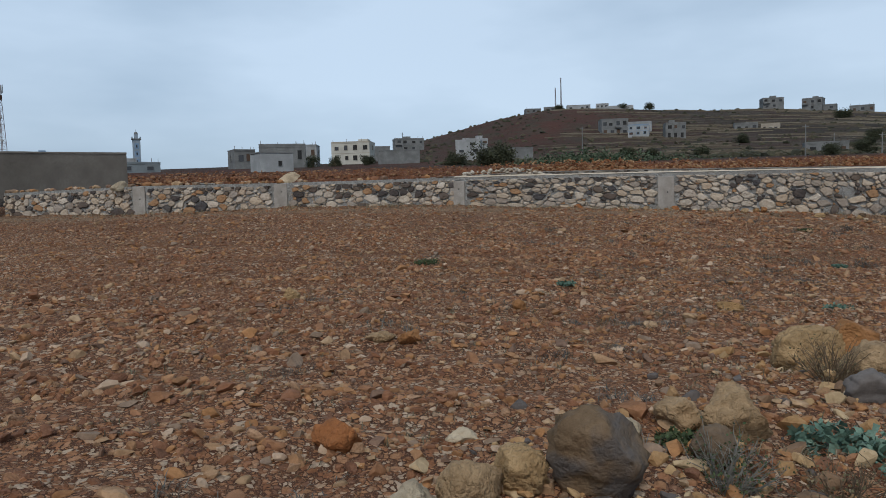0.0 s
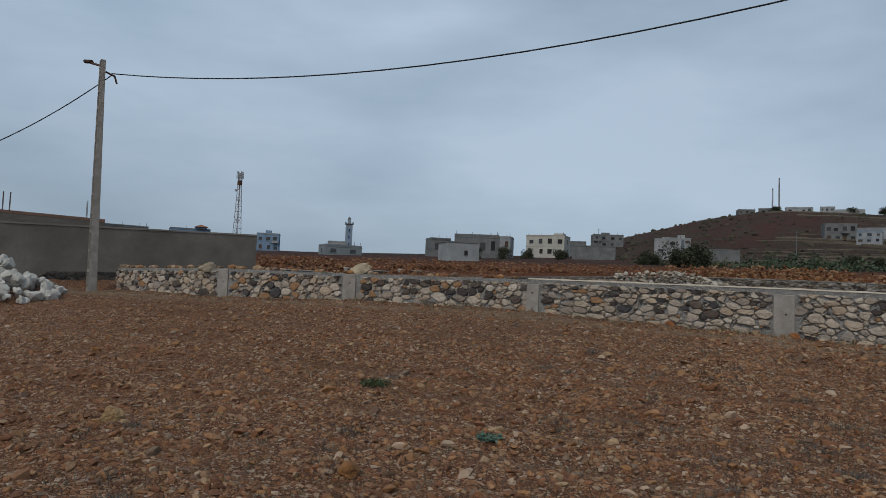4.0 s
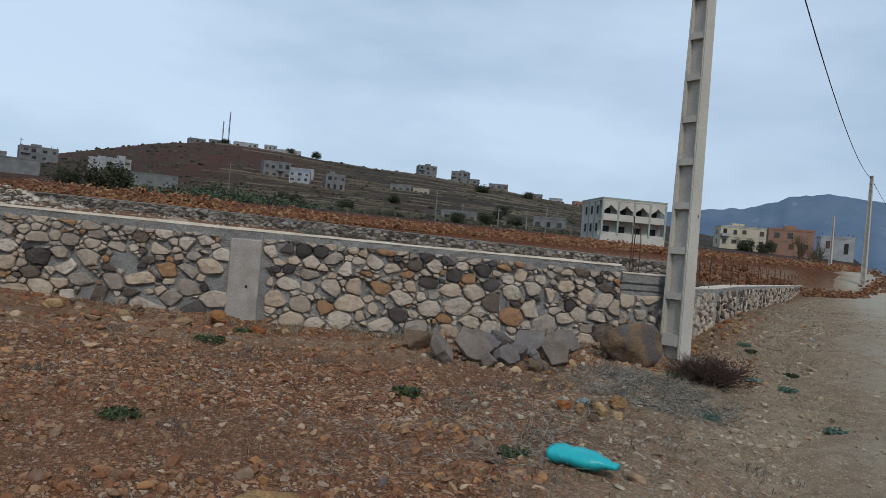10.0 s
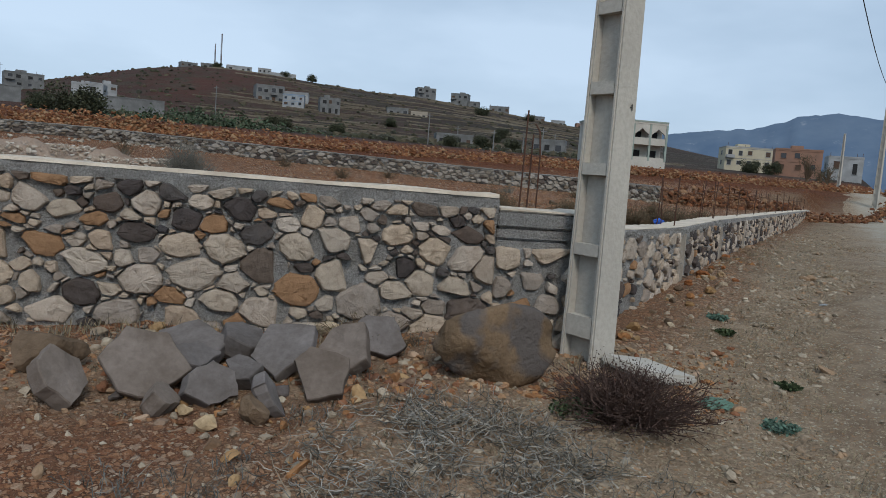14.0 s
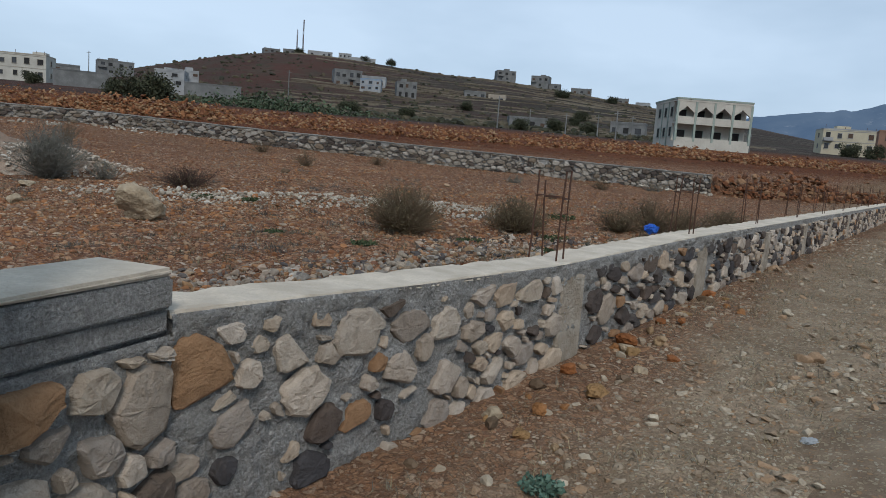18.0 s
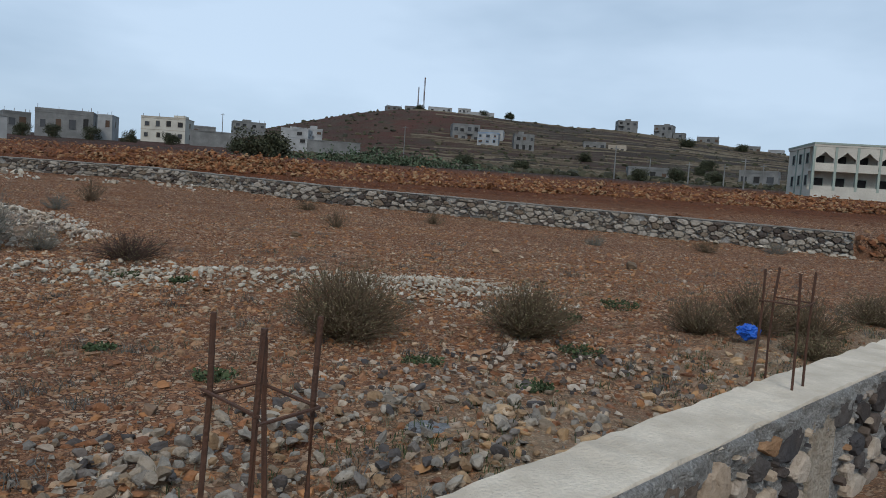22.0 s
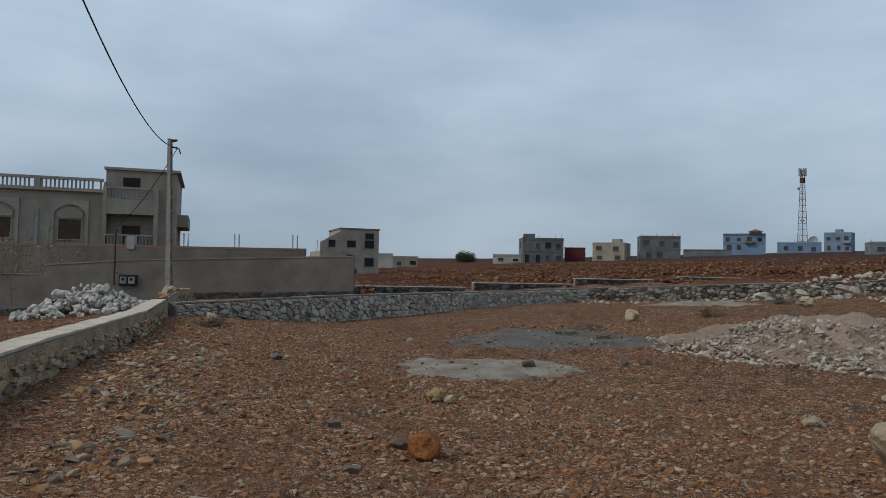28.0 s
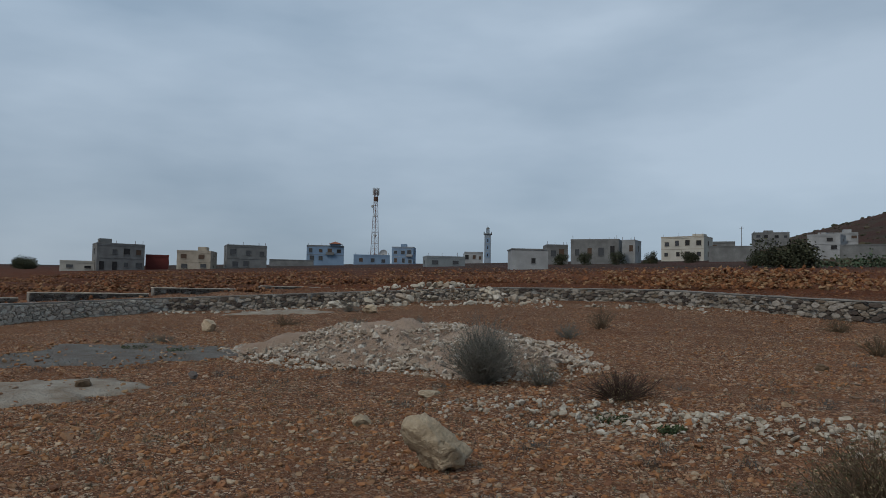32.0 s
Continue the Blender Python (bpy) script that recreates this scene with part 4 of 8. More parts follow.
    part("bar", tube(bmesh.new(), [(-0.07, 0, -0.05), (-0.06, 0.0, 0.4), (-0.05, 0.01, 0.80)], 0.0075, 6), IRON, bars)
    part("bar", tube(bmesh.new(), [(0.09, 0.02, -0.05), (0.09, 0.02, 0.45), (0.075, 0.03, 0.64), (0.04, 0.05, 0.70)], 0.0075, 6), IRON, bars)
    part("bar", tube(bmesh.new(), [(0.07, 0.16, -0.05), (0.075, 0.16, 0.4), (0.08, 0.165, 0.62)], 0.0075, 6), IRON, bars)


build_wall_east()


def build_wall_north():
    rng = random.Random(9)
    face = Face([p[:2] for p in FW], 1)
    at = [0.0]
    for d in face.d:
        at.append(at[-1] + d)

    def top(s):
        return float(lerp(s, at, [p[2] for p in FW])) - 0.05

    def foot(s):
        q, n = face.at(s)
        return min(ground(q.x + n.x * 0.25, q.y + n.y * 0.25), top(s) - 0.12) - 0.03
    ss = np.linspace(0, face.length, 200)
    wall = thing("wall_north", "long curving boundary wall of pale and dark rubble", "wall", kind="structure", bm=wall_body(face, ss, foot, top, 0.3, rng, 0.02), material=MORTAR)
    stones = rubble_face(face, foot, lambda s: top(s) - 0.02, 0.04, 0.125, 0.012, 0.06, 31, (), 0.95, stretch=1.3, angular=0.25)
    near = sorted(stones, key=lambda k: -k[0])
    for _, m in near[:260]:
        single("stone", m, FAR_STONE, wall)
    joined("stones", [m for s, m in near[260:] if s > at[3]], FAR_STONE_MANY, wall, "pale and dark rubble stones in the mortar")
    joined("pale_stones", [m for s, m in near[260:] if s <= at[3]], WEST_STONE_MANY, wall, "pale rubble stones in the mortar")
    part("cap", capping(face, ss, top, 0.3, 0.035, 0.008, rng), OLD_MORTAR, wall, "narrow mortar cap")


build_wall_north()


# ---- poles and cables ----
def lattice_pole(name, label, m, high, wide, deep, group, rungs=0.62, cast=None):
    """A cast concrete mast of H section: two flat flanges, a thin web and cross ribs; it tapers upwards."""
    pole = thing(name, label, "utility pole", m, group)

    def slab(x0, x1, y0, y1, z0, z1):
        bm = bmesh.new()
        v = []
        for z in (z0, z1):
            k = 1 - 0.45 * max(z, 0) / high
            v += [bm.verts.new((x * k, y * k, z)) for x, y in ((x0, y0), (x1, y0), (x1, y1), (x0, y1))]
        for f in ((3, 2, 1, 0), (4, 5, 6, 7), (0, 1, 5, 4), (1, 2, 6, 5), (2, 3, 7, 6), (3, 0, 4, 7)):
            bm.faces.new([v[i] for i in f])
        return bm
    w, d = wide / 2, deep / 2
    for y0, y1 in ((-d, -d * 0.74), (d * 0.74, d)):
        bm = slab(-w, w, y0, y1, -0.5, high)
        bmesh.ops.bevel(bm, geom=[e for e in bm.edges if abs(e.verts[0].co.z - e.verts[1].co.z) > 1], offset=0.012, segments=2, affect="EDGES")
        part("flange", bm, cast or PALE_CONCRETE, pole)
    part("web", slab(-w * 0.35, w * 0.35, -d * 0.735, d * 0.735, -0.5, high - 0.01), cast or PALE_CONCRETE, pole)
    z = 0.0
    while z < high - 0.3:
        t = 0.09 if z > 0.05 else 0.16
        part("rib", slab(-w * 0.93, w * 0.93, -d * 0.738, d * 0.738, z, z + t), cast or PALE_CONCRETE, pole)
        z += rungs * (1 - 0.25 * z / high)
    return pole


POLE_1 = pose(0.95, -0.9, -0.02, 0, 0, 20)
corner_pole = lattice_pole("utility_pole", "tall pale concrete H-section pole beside the wall corner", POLE_1, 8.6, 0.27, 0.34, "utility poles")
bm = boxed(-0.30, -0.24, -0.02, 0.30, 0.24, 0.06)
bmesh.ops.bevel(bm, geom=bm.edges[:], offset=0.02, segments=2, affect="EDGES")
foot_slab = thing("concrete_footing", "tilted pale concrete slab at the foot of the pole", "concrete slab", pose(1.32, -1.2, ground(1.3, -1.18) + 0.03, 5, 10, 24), bm=bm, material=PALE_CONCRETE)

figure = bpy.data.curves.new("figure", "FONT")
figure.body, figure.size, figure.extrude, figure.align_x = "4", 0.075, 0.0005, "CENTER"
shape = new("figure_shape", figure)
bpy.context.view_layer.update()
digits = bpy.data.meshes.new_from_object(shape.evaluated_get(bpy.context.evaluated_depsgraph_get()))
bpy.data.objects.remove(shape)
digits.materials.append(DARK)
mark = tagged(new("painted_number", digits), "black painted figure four")
mark.parent = corner_pole
mark.matrix_basis = pose(0.05, -0.1585, 1.72, 90, 0, 0)
pole_b = lattice_pole("utility_pole", "slender concrete lattice pole beside the block wall", pose(-29.0, 1.83, 0.25, 0.8, -1.2, 62), 7.15, 0.26, 0.30, "utility poles", cast=POST_CONCRETE)
bm = tube(bmesh.new(), [(0, 0, 6.95), (-0.1, 0.32, 7.05), (-0.18, 0.62, 7.14)], 0.035, 8)
part("lamp_arm", bm, IRON, pole_b, "short dark street lamp on the pole head")
bm = boxed(-0.075, 0.0, -0.05, 0.075, 0.52, 0.06, m=Matrix.Translation((-0.17, 0.58, 7.17)) @ Euler((0.18, 0, 0.2)).to_matrix().to_4x4())
bmesh.ops.bevel(bm, geom=bm.edges[:], offset=0.035, segments=2, affect="EDGES")
part("lamp_head", bm, IRON, pole_b)
part("bracket", tube(bmesh.new(), [(0.1, 0, 6.8), (0.38, 0.05, 6.72), (0.45, 0.05, 6.5)], 0.03, 6), IRON, pole_b)
pole_c = lattice_pole("utility_pole", "concrete lattice pole standing by the gravel road", pose(39.6, 31.6, 0.35, 0, 0, 20), 8.8, 0.30, 0.36, "utility poles")
part("bracket", tube(bmesh.new(), [(-0.3, 0, 8.7), (0.3, 0.1, 8.75), (0.5, 0.1, 8.55)], 0.035, 6), IRON, pole_c)
lattice_pole("utility_pole", "distant concrete pole beyond the red field", pose(61.8, 56.5, 2.6, 0, 0, 10), 6.4, 0.28, 0.34, "utility poles")
CABLE = plain("black_cable", (0.02, 0.02, 0.022), (0.03, 0.03, 0.032), 5, 30, rough=0.6)


def cable(a, b, sag, radius=0.017):
    a, b = Vector(a), Vector(b)
    pts = [a.lerp(b, k / 24) - Vector((0, 0, sag * 4 * (k / 24) * (1 - k / 24))) for k in range(25)]
    return thing("overhead_cable", "black twisted overhead cable sagging between poles", "cable", bm=tube(bmesh.new(), pts, radius, 6), material=CABLE, group="overhead cables")


cable((-28.9, 1.95, 7.05), (0.95, -0.9, 8.45), 1.62)
cable((0.95, -0.9, 8.45), (39.6, 31.6, 8.9), 1.1)
cable((39.6, 31.6, 8.9), (95, 74, 11), 1.2)
cable((-28.9, 1.95, 7.0), (-33.26, -0.5, 3.85), 0.3, 0.016)

# ---- the road ----
def build_road():
    rows = []
    rng = random.Random(4)
    rows_v, faces = [], []
    cross = np.linspace(0, 1, 24)
    fade = []
    for s in np.concatenate([np.arange(-70, -22, 1.5), np.arange(-22, 30, 0.4), np.arange(30, 80, 2.0)]):
        w0, w1 = 1.7 + 0.16 * math.sin(s * 0.9) + 0.1 * math.sin(s * 2.3), 7.4 + 0.2 * math.sin(s * 0.5 + 1)
        for c in cross:
            q = W2_A + W2_D * s + W2_N * (w0 + (w1 - w0) * c)
            edge = min(c, 1 - c) * (w1 - w0)
            edge += 0.35 * noise.noise(Vector((q.x * 1.1, q.y * 1.1, 0))) + 0.2 * noise.noise(Vector((q.x * 3.3, q.y * 3.3, 5)))
            rows_v.append((q.x, q.y, floor_at(q.x, q.y) - 0.05 + 0.11 * float(smooth(edge, -0.1, 0.7))))
            fade.append(float(smooth(edge, 0.3, 1.7)))
    n = len(cross)
    for k in range(len(rows_v) // n - 1):
        faces += [(k * n + i, k * n + i + 1, (k + 1) * n + i + 1, (k + 1) * n + i) for i in range(n - 1)]
    m, nn, l, b = nodes_of("gravel_road", 0.95, 0.15)
    big, mid, fine = noise_fac(nn, l, 0.5, 4), noise_fac(nn, l, 5.0, 5), noise_fac(nn, l, 60.0, 4, 0.7)
    c = mixed(nn, l, big, (0.42, 0.385, 0.32), (0.35, 0.315, 0.255))
    c = mixed(nn, l, mid, c, (0.33, 0.27, 0.19))
    c = mixed(nn, l, mixed(nn, l, 0.6, (0, 0, 0), fine), c, (0.43, 0.385, 0.31))
    ct, ht = chips(nn, l, 45.0, [(0.40, 0.33, 0.22), (0.46, 0.37, 0.24), (0.30, 0.23, 0.15), (0.38, 0.23, 0.12), (0.50, 0.44, 0.33)])
    tan = mixed(nn, l, mid, (0.32, 0.235, 0.155), (0.20, 0.138, 0.09))
    tan = mixed(nn, l, mixed(nn, l, 0.7, (0, 0, 0), ht), tan, ct)
    at = nn.new("ShaderNodeAttribute")
    at.attribute_name = "worn"
    c = mixed(nn, l, at.outputs["Fac"], tan, c)
    l.new(c, b.inputs["Base Color"])
    bump(nn, l, b, mixed(nn, l, 0.5, fine, ht), 1.0, 0.02)
    sheet = add_mesh("road", rows_v, faces, m, True)
    sheet.attributes.new("worn", "FLOAT", "POINT").data.foreach_set("value", fade)
    tagged(new("road", sheet), "pale grey compacted gravel road beside the wall", "road", kind="structure")


build_road()


# ---- loose stones by the thousand ----
OCTA = ([(1, 0, 0), (-1, 0, 0), (0, 1, 0), (0, -1, 0), (0, 0, 1), (0, 0, -1)],
        [(0, 2, 4), (2, 1, 4), (1, 3, 4), (3, 0, 4), (2, 0, 5), (1, 2, 5), (3, 1, 5), (0, 3, 5)])
# a broken block, open underneath: its sides split so that no two faces meet squarely
BLOCK = ([(-0.95, -0.8, -0.7), (0.9, -0.85, -0.7), (1.0, 0.8, -0.7), (-0.85, 0.9, -0.7), (-0.6, -0.7, 0.6), (0.75, -0.45, 0.75), (0.5, 0.75, 0.55), (-0.75, 0.45, 0.8)],
         [(0, 1, 5), (0, 5, 4), (1, 2, 6), (1, 6, 5), (2, 3, 7), (2, 7, 6), (3, 0, 4), (3, 4, 7), (4, 5, 7), (5, 6, 7)])


def round_base():
    bm = bmesh.new()
    bmesh.ops.create_icosphere(bm, subdivisions=2, radius=1)
    out = ([tuple(v.co) for v in bm.verts], [tuple(v.index for v in f.verts) for f in bm.faces])
    bm.free()
    return out


ROUND = round_base()
DOME = ([(math.cos(1.2566 * k), math.sin(1.2566 * k), -0.6) for k in range(5)] + [(0.82 * math.cos(1.2566 * k + 0.5), 0.82 * math.sin(1.2566 * k + 0.5), 0.45) for k in range(5)] + [(0.05, 0.0, 0.85)],
        [f for k in range(5) for f in ((k, (k + 1) % 5, 5 + k), ((k + 1) % 5, 5 + (k + 1) % 5, 5 + k), (5 + k, 5 + (k + 1) % 5, 10))])


def shaped(rng, form, size, flat):
    """The points of many stones of one form: jittered, and the large ones broken by planes."""
    base = np.array(form[0], float)
    n, k = len(size), len(base)
    if form is ROUND:
        v = base[None] * rng.uniform(0.88, 1.1, (n, k, 1))
        for _ in range(8):
            way = rng.normal(0, 1, (n, 1, 3))
            way /= np.linalg.norm(way, axis=2, keepdims=True)
            v = v - way * np.maximum(0, (v * way).sum(2, keepdims=True) - rng.uniform(0.3, 0.72, (n, 1, 1)))
    elif form is OCTA:
        v = base[None] * rng.uniform(0.7, 1.25, (n, k, 1))
    else:
        v = base[None] * rng.uniform(0.6, 1.2, (n, k, 1)) * rng.uniform(0.8, 1.15, (n, k, 3)) + rng.normal(0, 0.08, (n, k, 3))
    v = v * np.stack([size * rng.uniform(0.8, 1.5, n), size * rng.uniform(0.65, 1.0, n), size * flat * rng.uniform(0.7, 1.25, n)], -1)[:, None]
    tilt, turn = rng.normal(0, 0.25, n), rng.uniform(0, 6.283, n)
    c, s = np.cos(tilt)[:, None], np.sin(tilt)[:, None]
    v = np.stack([v[..., 0] * c - v[..., 2] * s, v[..., 1], v[..., 0] * s + v[..., 2] * c], -1)
    c, s = np.cos(turn)[:, None], np.sin(turn)[:, None]
    return np.stack([v[..., 0] * c - v[..., 1] * s, v[..., 0] * s + v[..., 1] * c, v[..., 2]], -1)


def scatter(name, label, x, y, size, material, seed, fine=False, flat=0.62, lift=0.25, z=None, big=0.045):
    """Many loose stones in one mesh, lying on the ground: grit, broken chips, domes and, past the size big, rounded blocks."""
    rng = np.random.default_rng(seed)
    base_z = surface(x, y) if z is None else z
    verts, tris, soft, count = [], [], [], 0
    for form, low, high in ((OCTA, 0, 9),) if fine else ((BLOCK, 0, 0.022), (DOME, 0.022, min(big, 0.04)), (ROUND, min(big, 0.04), 9)) if big < 1 else ((BLOCK, 0, 0.05), (DOME, 0.05, 9)):
        on = (size >= low) & (size < high)
        n, k = int(on.sum()), len(form[0])
        if not n:
            continue
        v = shaped(rng, form, size[on], flat) + np.stack([x[on], y[on], base_z[on] + size[on] * flat * lift], -1)[:, None]
        f = (np.array(form[1])[None] + (np.arange(n) * k)[:, None, None]).reshape(-1, 3) + count
        verts.append(v.reshape(-1, 3)), tris.append(f), soft.append(np.zeros(len(f), dtype=bool))
        count += n * k
    v, f = np.concatenate(verts), np.concatenate(tris)
    me = bpy.data.meshes.new(name)
    me.vertices.add(len(v))
    me.vertices.foreach_set("co", v.astype(np.float32).ravel())
    me.loops.add(len(f) * 3)
    me.loops.foreach_set("vertex_index", f.astype(np.int32).ravel())
    me.polygons.add(len(f))
    me.polygons.foreach_set("loop_start", np.arange(0, len(f) * 3, 3, dtype=np.int32))
    me.polygons.foreach_set("use_smooth", np.concatenate(soft))
    me.update(calc_edges=True)
    me.materials.append(material)
    return tagged(new(name, me), label, "stones", kind="stuff")


def clump(x, y, seed, scale):
    """A patchy weight from 0 to 1."""
    rng = np.random.default_rng(seed)
    k = rng.random((64, 64))
    u, v = (x / scale + 100) % 63, (y / scale + 100) % 63
    i, j = u.astype(int), v.astype(int)
    a, b = u - i, v - j
    return (k[i, j] * (1 - a) + k[i + 1, j] * a) * (1 - b) + (k[i, j + 1] * (1 - a) + k[i + 1, j + 1] * a) * b


def strewn(n, box_, seed, where, patch=1.5, near=None, reach=7.0, bare=0.0):
    """n places in a box of the plan for which where() holds, thinned with the distance from a line walked past."""
    rng = np.random.default_rng(seed)
    xs, ys, got = [], [], 0
    for _ in range(90):
        x, y = rng.uniform(box_[0], box_[2], n), rng.uniform(box_[1], box_[3], n)
        ok = where(x, y) & (1.25 * clump(x, y, seed, patch) + (0.6 + 1.6 * bare) * clump(x, y, seed + 1, patch * 3.1) - 0.45 - 1.3 * bare > rng.random(n))
        if near is not None:
            d = np.min([np.hypot(x - a, y - b) for a, b in near], 0)
            ok &= rng.random(n) < np.minimum(1, (reach / np.maximum(d, 0.1)) ** 1.3)
        xs.append(x[ok]), ys.append(y[ok])
        got += ok.sum()
        if got >= n:
            break
    return np.concatenate(xs)[:n], np.concatenate(ys)[:n]


def side_of(x, y):
    return (x - W2_A.x) * W2_N.x + (y - W2_A.y) * W2_N.y


def along_of(x, y):
    return (x - W2_A.x) * W2_D.x + (y - W2_A.y) * W2_D.y


def in_field(x, y):
    return (y < lerp(x, W1_X, W1_Y) - 0.06) & (side_of(x, y) + 0.2 * np.minimum(along_of(x, y), 0) < 0.6)


def in_plot(x, y):
    west = -lerp(y, [1.9, 7.3, 14, 21], [15.2, 20, 25, 25.4])
    return (y > lerp(x, W1_X, W1_Y) + 0.4) & (side_of(x, y) < -0.25) & (y < fw_y(x) - 0.1) & (x > west + 0.4)


def on_verge(x, y):
    s = side_of(x, y)
    return (s > 0.22 + 0.0 * x) & (along_of(x, y) > -9) | ((y < lerp(x, W1_X, W1_Y) - 0.1) & (x > -3) & (s < 0.3))


def furrows(x, y):
    return np.sin((y - 0.03 * x + 0.25 * np.sin(x * 0.35)) * 7.5)


def stony_field(x, y):
    """The stones lie thicker along the furrows' ridges."""
    return in_field(x, y) & ((x < -2.8) | (y > -2.0)) & (0.7 + 0.3 * furrows(x, y) > np.abs(np.sin(x * 917.0 + y * 613.0)))


LINE_A = [(-13, -16.5), (-11, -14), (-9, -12), (-7, -10), (-5, -8), (-3, -6), (-1.5, -4.5)]
LINE_B = [(2, 2), (4, 4), (6, 6), (0, 4), (-3, 4), (-3, 2.5), (-6, 3)]
LINE_R = [(-1, -5), (1.2, -3), (2.6, -1.5), (4, 1), (7, 4)]
rng_s = np.random.default_rng(77)


def sizes(n, low, high, power=2.0):
    return low + (high - low) * rng_s.random(n) ** power


for box_, where, line, tag, counts, tones, patch in (
        ((-28, -17.5, 2.5, 1.8), stony_field, LINE_A, "field", (12000, 42000, 2600), FIELD_STONE_MANY, 1.3),
        ((-24, 0, 22, 29), in_plot, LINE_B, "plot", (14000, 34000, 450), PLOT_STONE_MANY, 1.2),
        ((-6, -10, 22, 18), on_verge, LINE_R, "verge", (12000, 20000, 420), ROAD_STONE_MANY, 1.1)):
    for n, lo, hi, fine, word, k in ((counts[0], 0.008, 0.024, True, "grit", 1), (counts[1], 0.010, 0.046, False, "pebbles", 2), (counts[2], 0.04, 0.09, False, "cobbles", 3)):
        x, y = strewn(n, box_, 100 + k + len(tag), where, patch, line, 4.0 if fine else 6.0, 0.45 if tag == "plot" else 0.1)
        scatter(f"{tag}_{word}", f"reddish limestone {word} strewn over the soil", x, y, sizes(len(x), lo, hi, 2.8 if tag == "field" else 3.4), tones, 200 + k, fine)
x, y = strewn(11000, (-6, -8, 14, 10), 61, lambda x, y: (side_of(x, y) > 2.2) & (side_of(x, y) < 7), 0.7, LINE_R, 6)
scatter("road_gravel", "fine grey gravel lying loose on the road", x, y, sizes(len(x), 0.006, 0.026, 2.5), ROAD_STONE_MANY, 9, True, z=surface(x, y) + 0.055)
# clods of turned soil, thickest on the furrows' ridges
CLOD = varied("soil_clod", [(0.36, 0.165, 0.082), (0.29, 0.135, 0.072), (0.42, 0.215, 0.115), (0.25, 0.12, 0.07), (0.46, 0.275, 0.16)], 14.0, strength=0.9, distance=0.015, random_of="island", grain=0.4)


RUBBLE_TAN = varied("tan_rubble", [(0.46, 0.32, 0.19), (0.48, 0.37, 0.26), (0.42, 0.24, 0.115), (0.34, 0.27, 0.20), (0.45, 0.29, 0.155), (0.20, 0.165, 0.14)], 8.0, random_of="island")


def on_ridge(x, y):
    return in_field(x, y) & ((x < -2.8) | (y > -2.0)) & (furrows(x, y) > -0.3)


x, y = strewn(26000, (-28, -17.5, 1.0, 1.8), 401, on_ridge, 1.0, LINE_A, 7.0)
scatter("field_clods", "red clods of turned soil in the furrows", x, y, sizes(len(x), 0.012, 0.055, 2.8), CLOD, 402, False, 0.75, 0.2)
x, y = strewn(16000, (-24, 0, 22, 29), 403, in_plot, 1.4, LINE_B, 7.0)
scatter("plot_clods", "red clods of soil in the plot", x, y, sizes(len(x), 0.012, 0.05, 2.6), CLOD, 404, False, 0.7, 0.15)
x, y = strewn(1900, (-9, 0.8, 12, 9), 411, lambda x, y: in_plot(x, y) & ((side_of(x, y) > -1.5) | (y < lerp(x, W1_X, W1_Y) + 1.9)), 0.6, [(-1, 2.5), (-4, 2.5), (2, 3), (4, 5)], 4)
scatter("plot_rubble", "tan and grey stones strewn inside the wall", x, y, sizes(len(x), 0.014, 0.075, 3.0), RUBBLE_TAN, 412)
BANK_STONE = varied("bank_stone", [(0.238, 0.096, 0.043), (0.281, 0.136, 0.066), (0.178, 0.072, 0.033), (0.212, 0.1, 0.051), (0.315, 0.184, 0.101), (0.136, 0.064, 0.037)], 5.0, random_of="island")
# Red clods and stones of the field beyond, and the low dry-stone banks across it
x, y = strewn(7000, (-60, 22, 75, 75), 65, lambda x, y: (y > fw_y(x) + 0.6) & ~((x < -26) & (y < 24)), 3.0, [(0, 22), (15, 20), (-15, 30)], 25)
scatter("field_clods", "red clods and stones of the ploughed field", x, y, sizes(len(x), 0.03, 0.11, 2.6), BANK_STONE, 66, big=9)


ORANGE_BANK = varied("orange_bank_stone", [(0.309, 0.144, 0.063), (0.355, 0.203, 0.105), (0.247, 0.098, 0.04), (0.278, 0.126, 0.057), (0.371, 0.239, 0.133), (0.186, 0.077, 0.037)], 5.0, random_of="island")


def bank(name, label, a, b, bow, n, high, deep, seed, low=0.06, big=0.15, tones=BANK_STONE):
    """A low dry-stone bank along a line."""
    rng = np.random.default_rng(seed)
    u = rng.random(n)
    x = a[0] + (b[0] - a[0]) * u + rng.normal(0, deep, n)
    y = a[1] + (b[1] - a[1]) * u + bow * np.sin(np.pi * u) + rng.normal(0, deep, n)
    size = low + (big - low) * rng.random(n) ** 1.6
    ridge = np.maximum(0, 1 - np.abs(rng.normal(0, 0.5, n)))
    return scatter(name, label, x, y, size, tones, seed, False, 0.7, 0.3, surface(x, y) + high * rng.random(n) * ridge, 9)


bank("stone_bank", "low bank of tumbled orange field stones", (-12, 41), (70, 44), 0.8, 3600, 0.55, 0.34, 71, 0.06, 0.16, ORANGE_BANK)
bank("stone_bank", "low bank of tumbled orange field stones", (-14, 53), (95, 58), 1.0, 3000, 0.6, 0.5, 72, 0.07, 0.18, ORANGE_BANK)
bank("stone_bank", "long bank of orange stones below the houses", (-60, 71), (48, 74), 1.5, 1100, 0.6, 0.6, 73, 0.09, 0.22)
bank("stone_bank", "heap of pale stones in the red field", (-17, 46), (-4, 50), 0.4, 1700, 1.1, 0.6, 74, 0.06, 0.17, ORANGE_BANK)
bank("stone_bank", "low dark dry-stone terrace wall", (-58, 33), (-33, 42), 0.5, 700, 0.5, 0.25, 75, 0.09, 0.19)
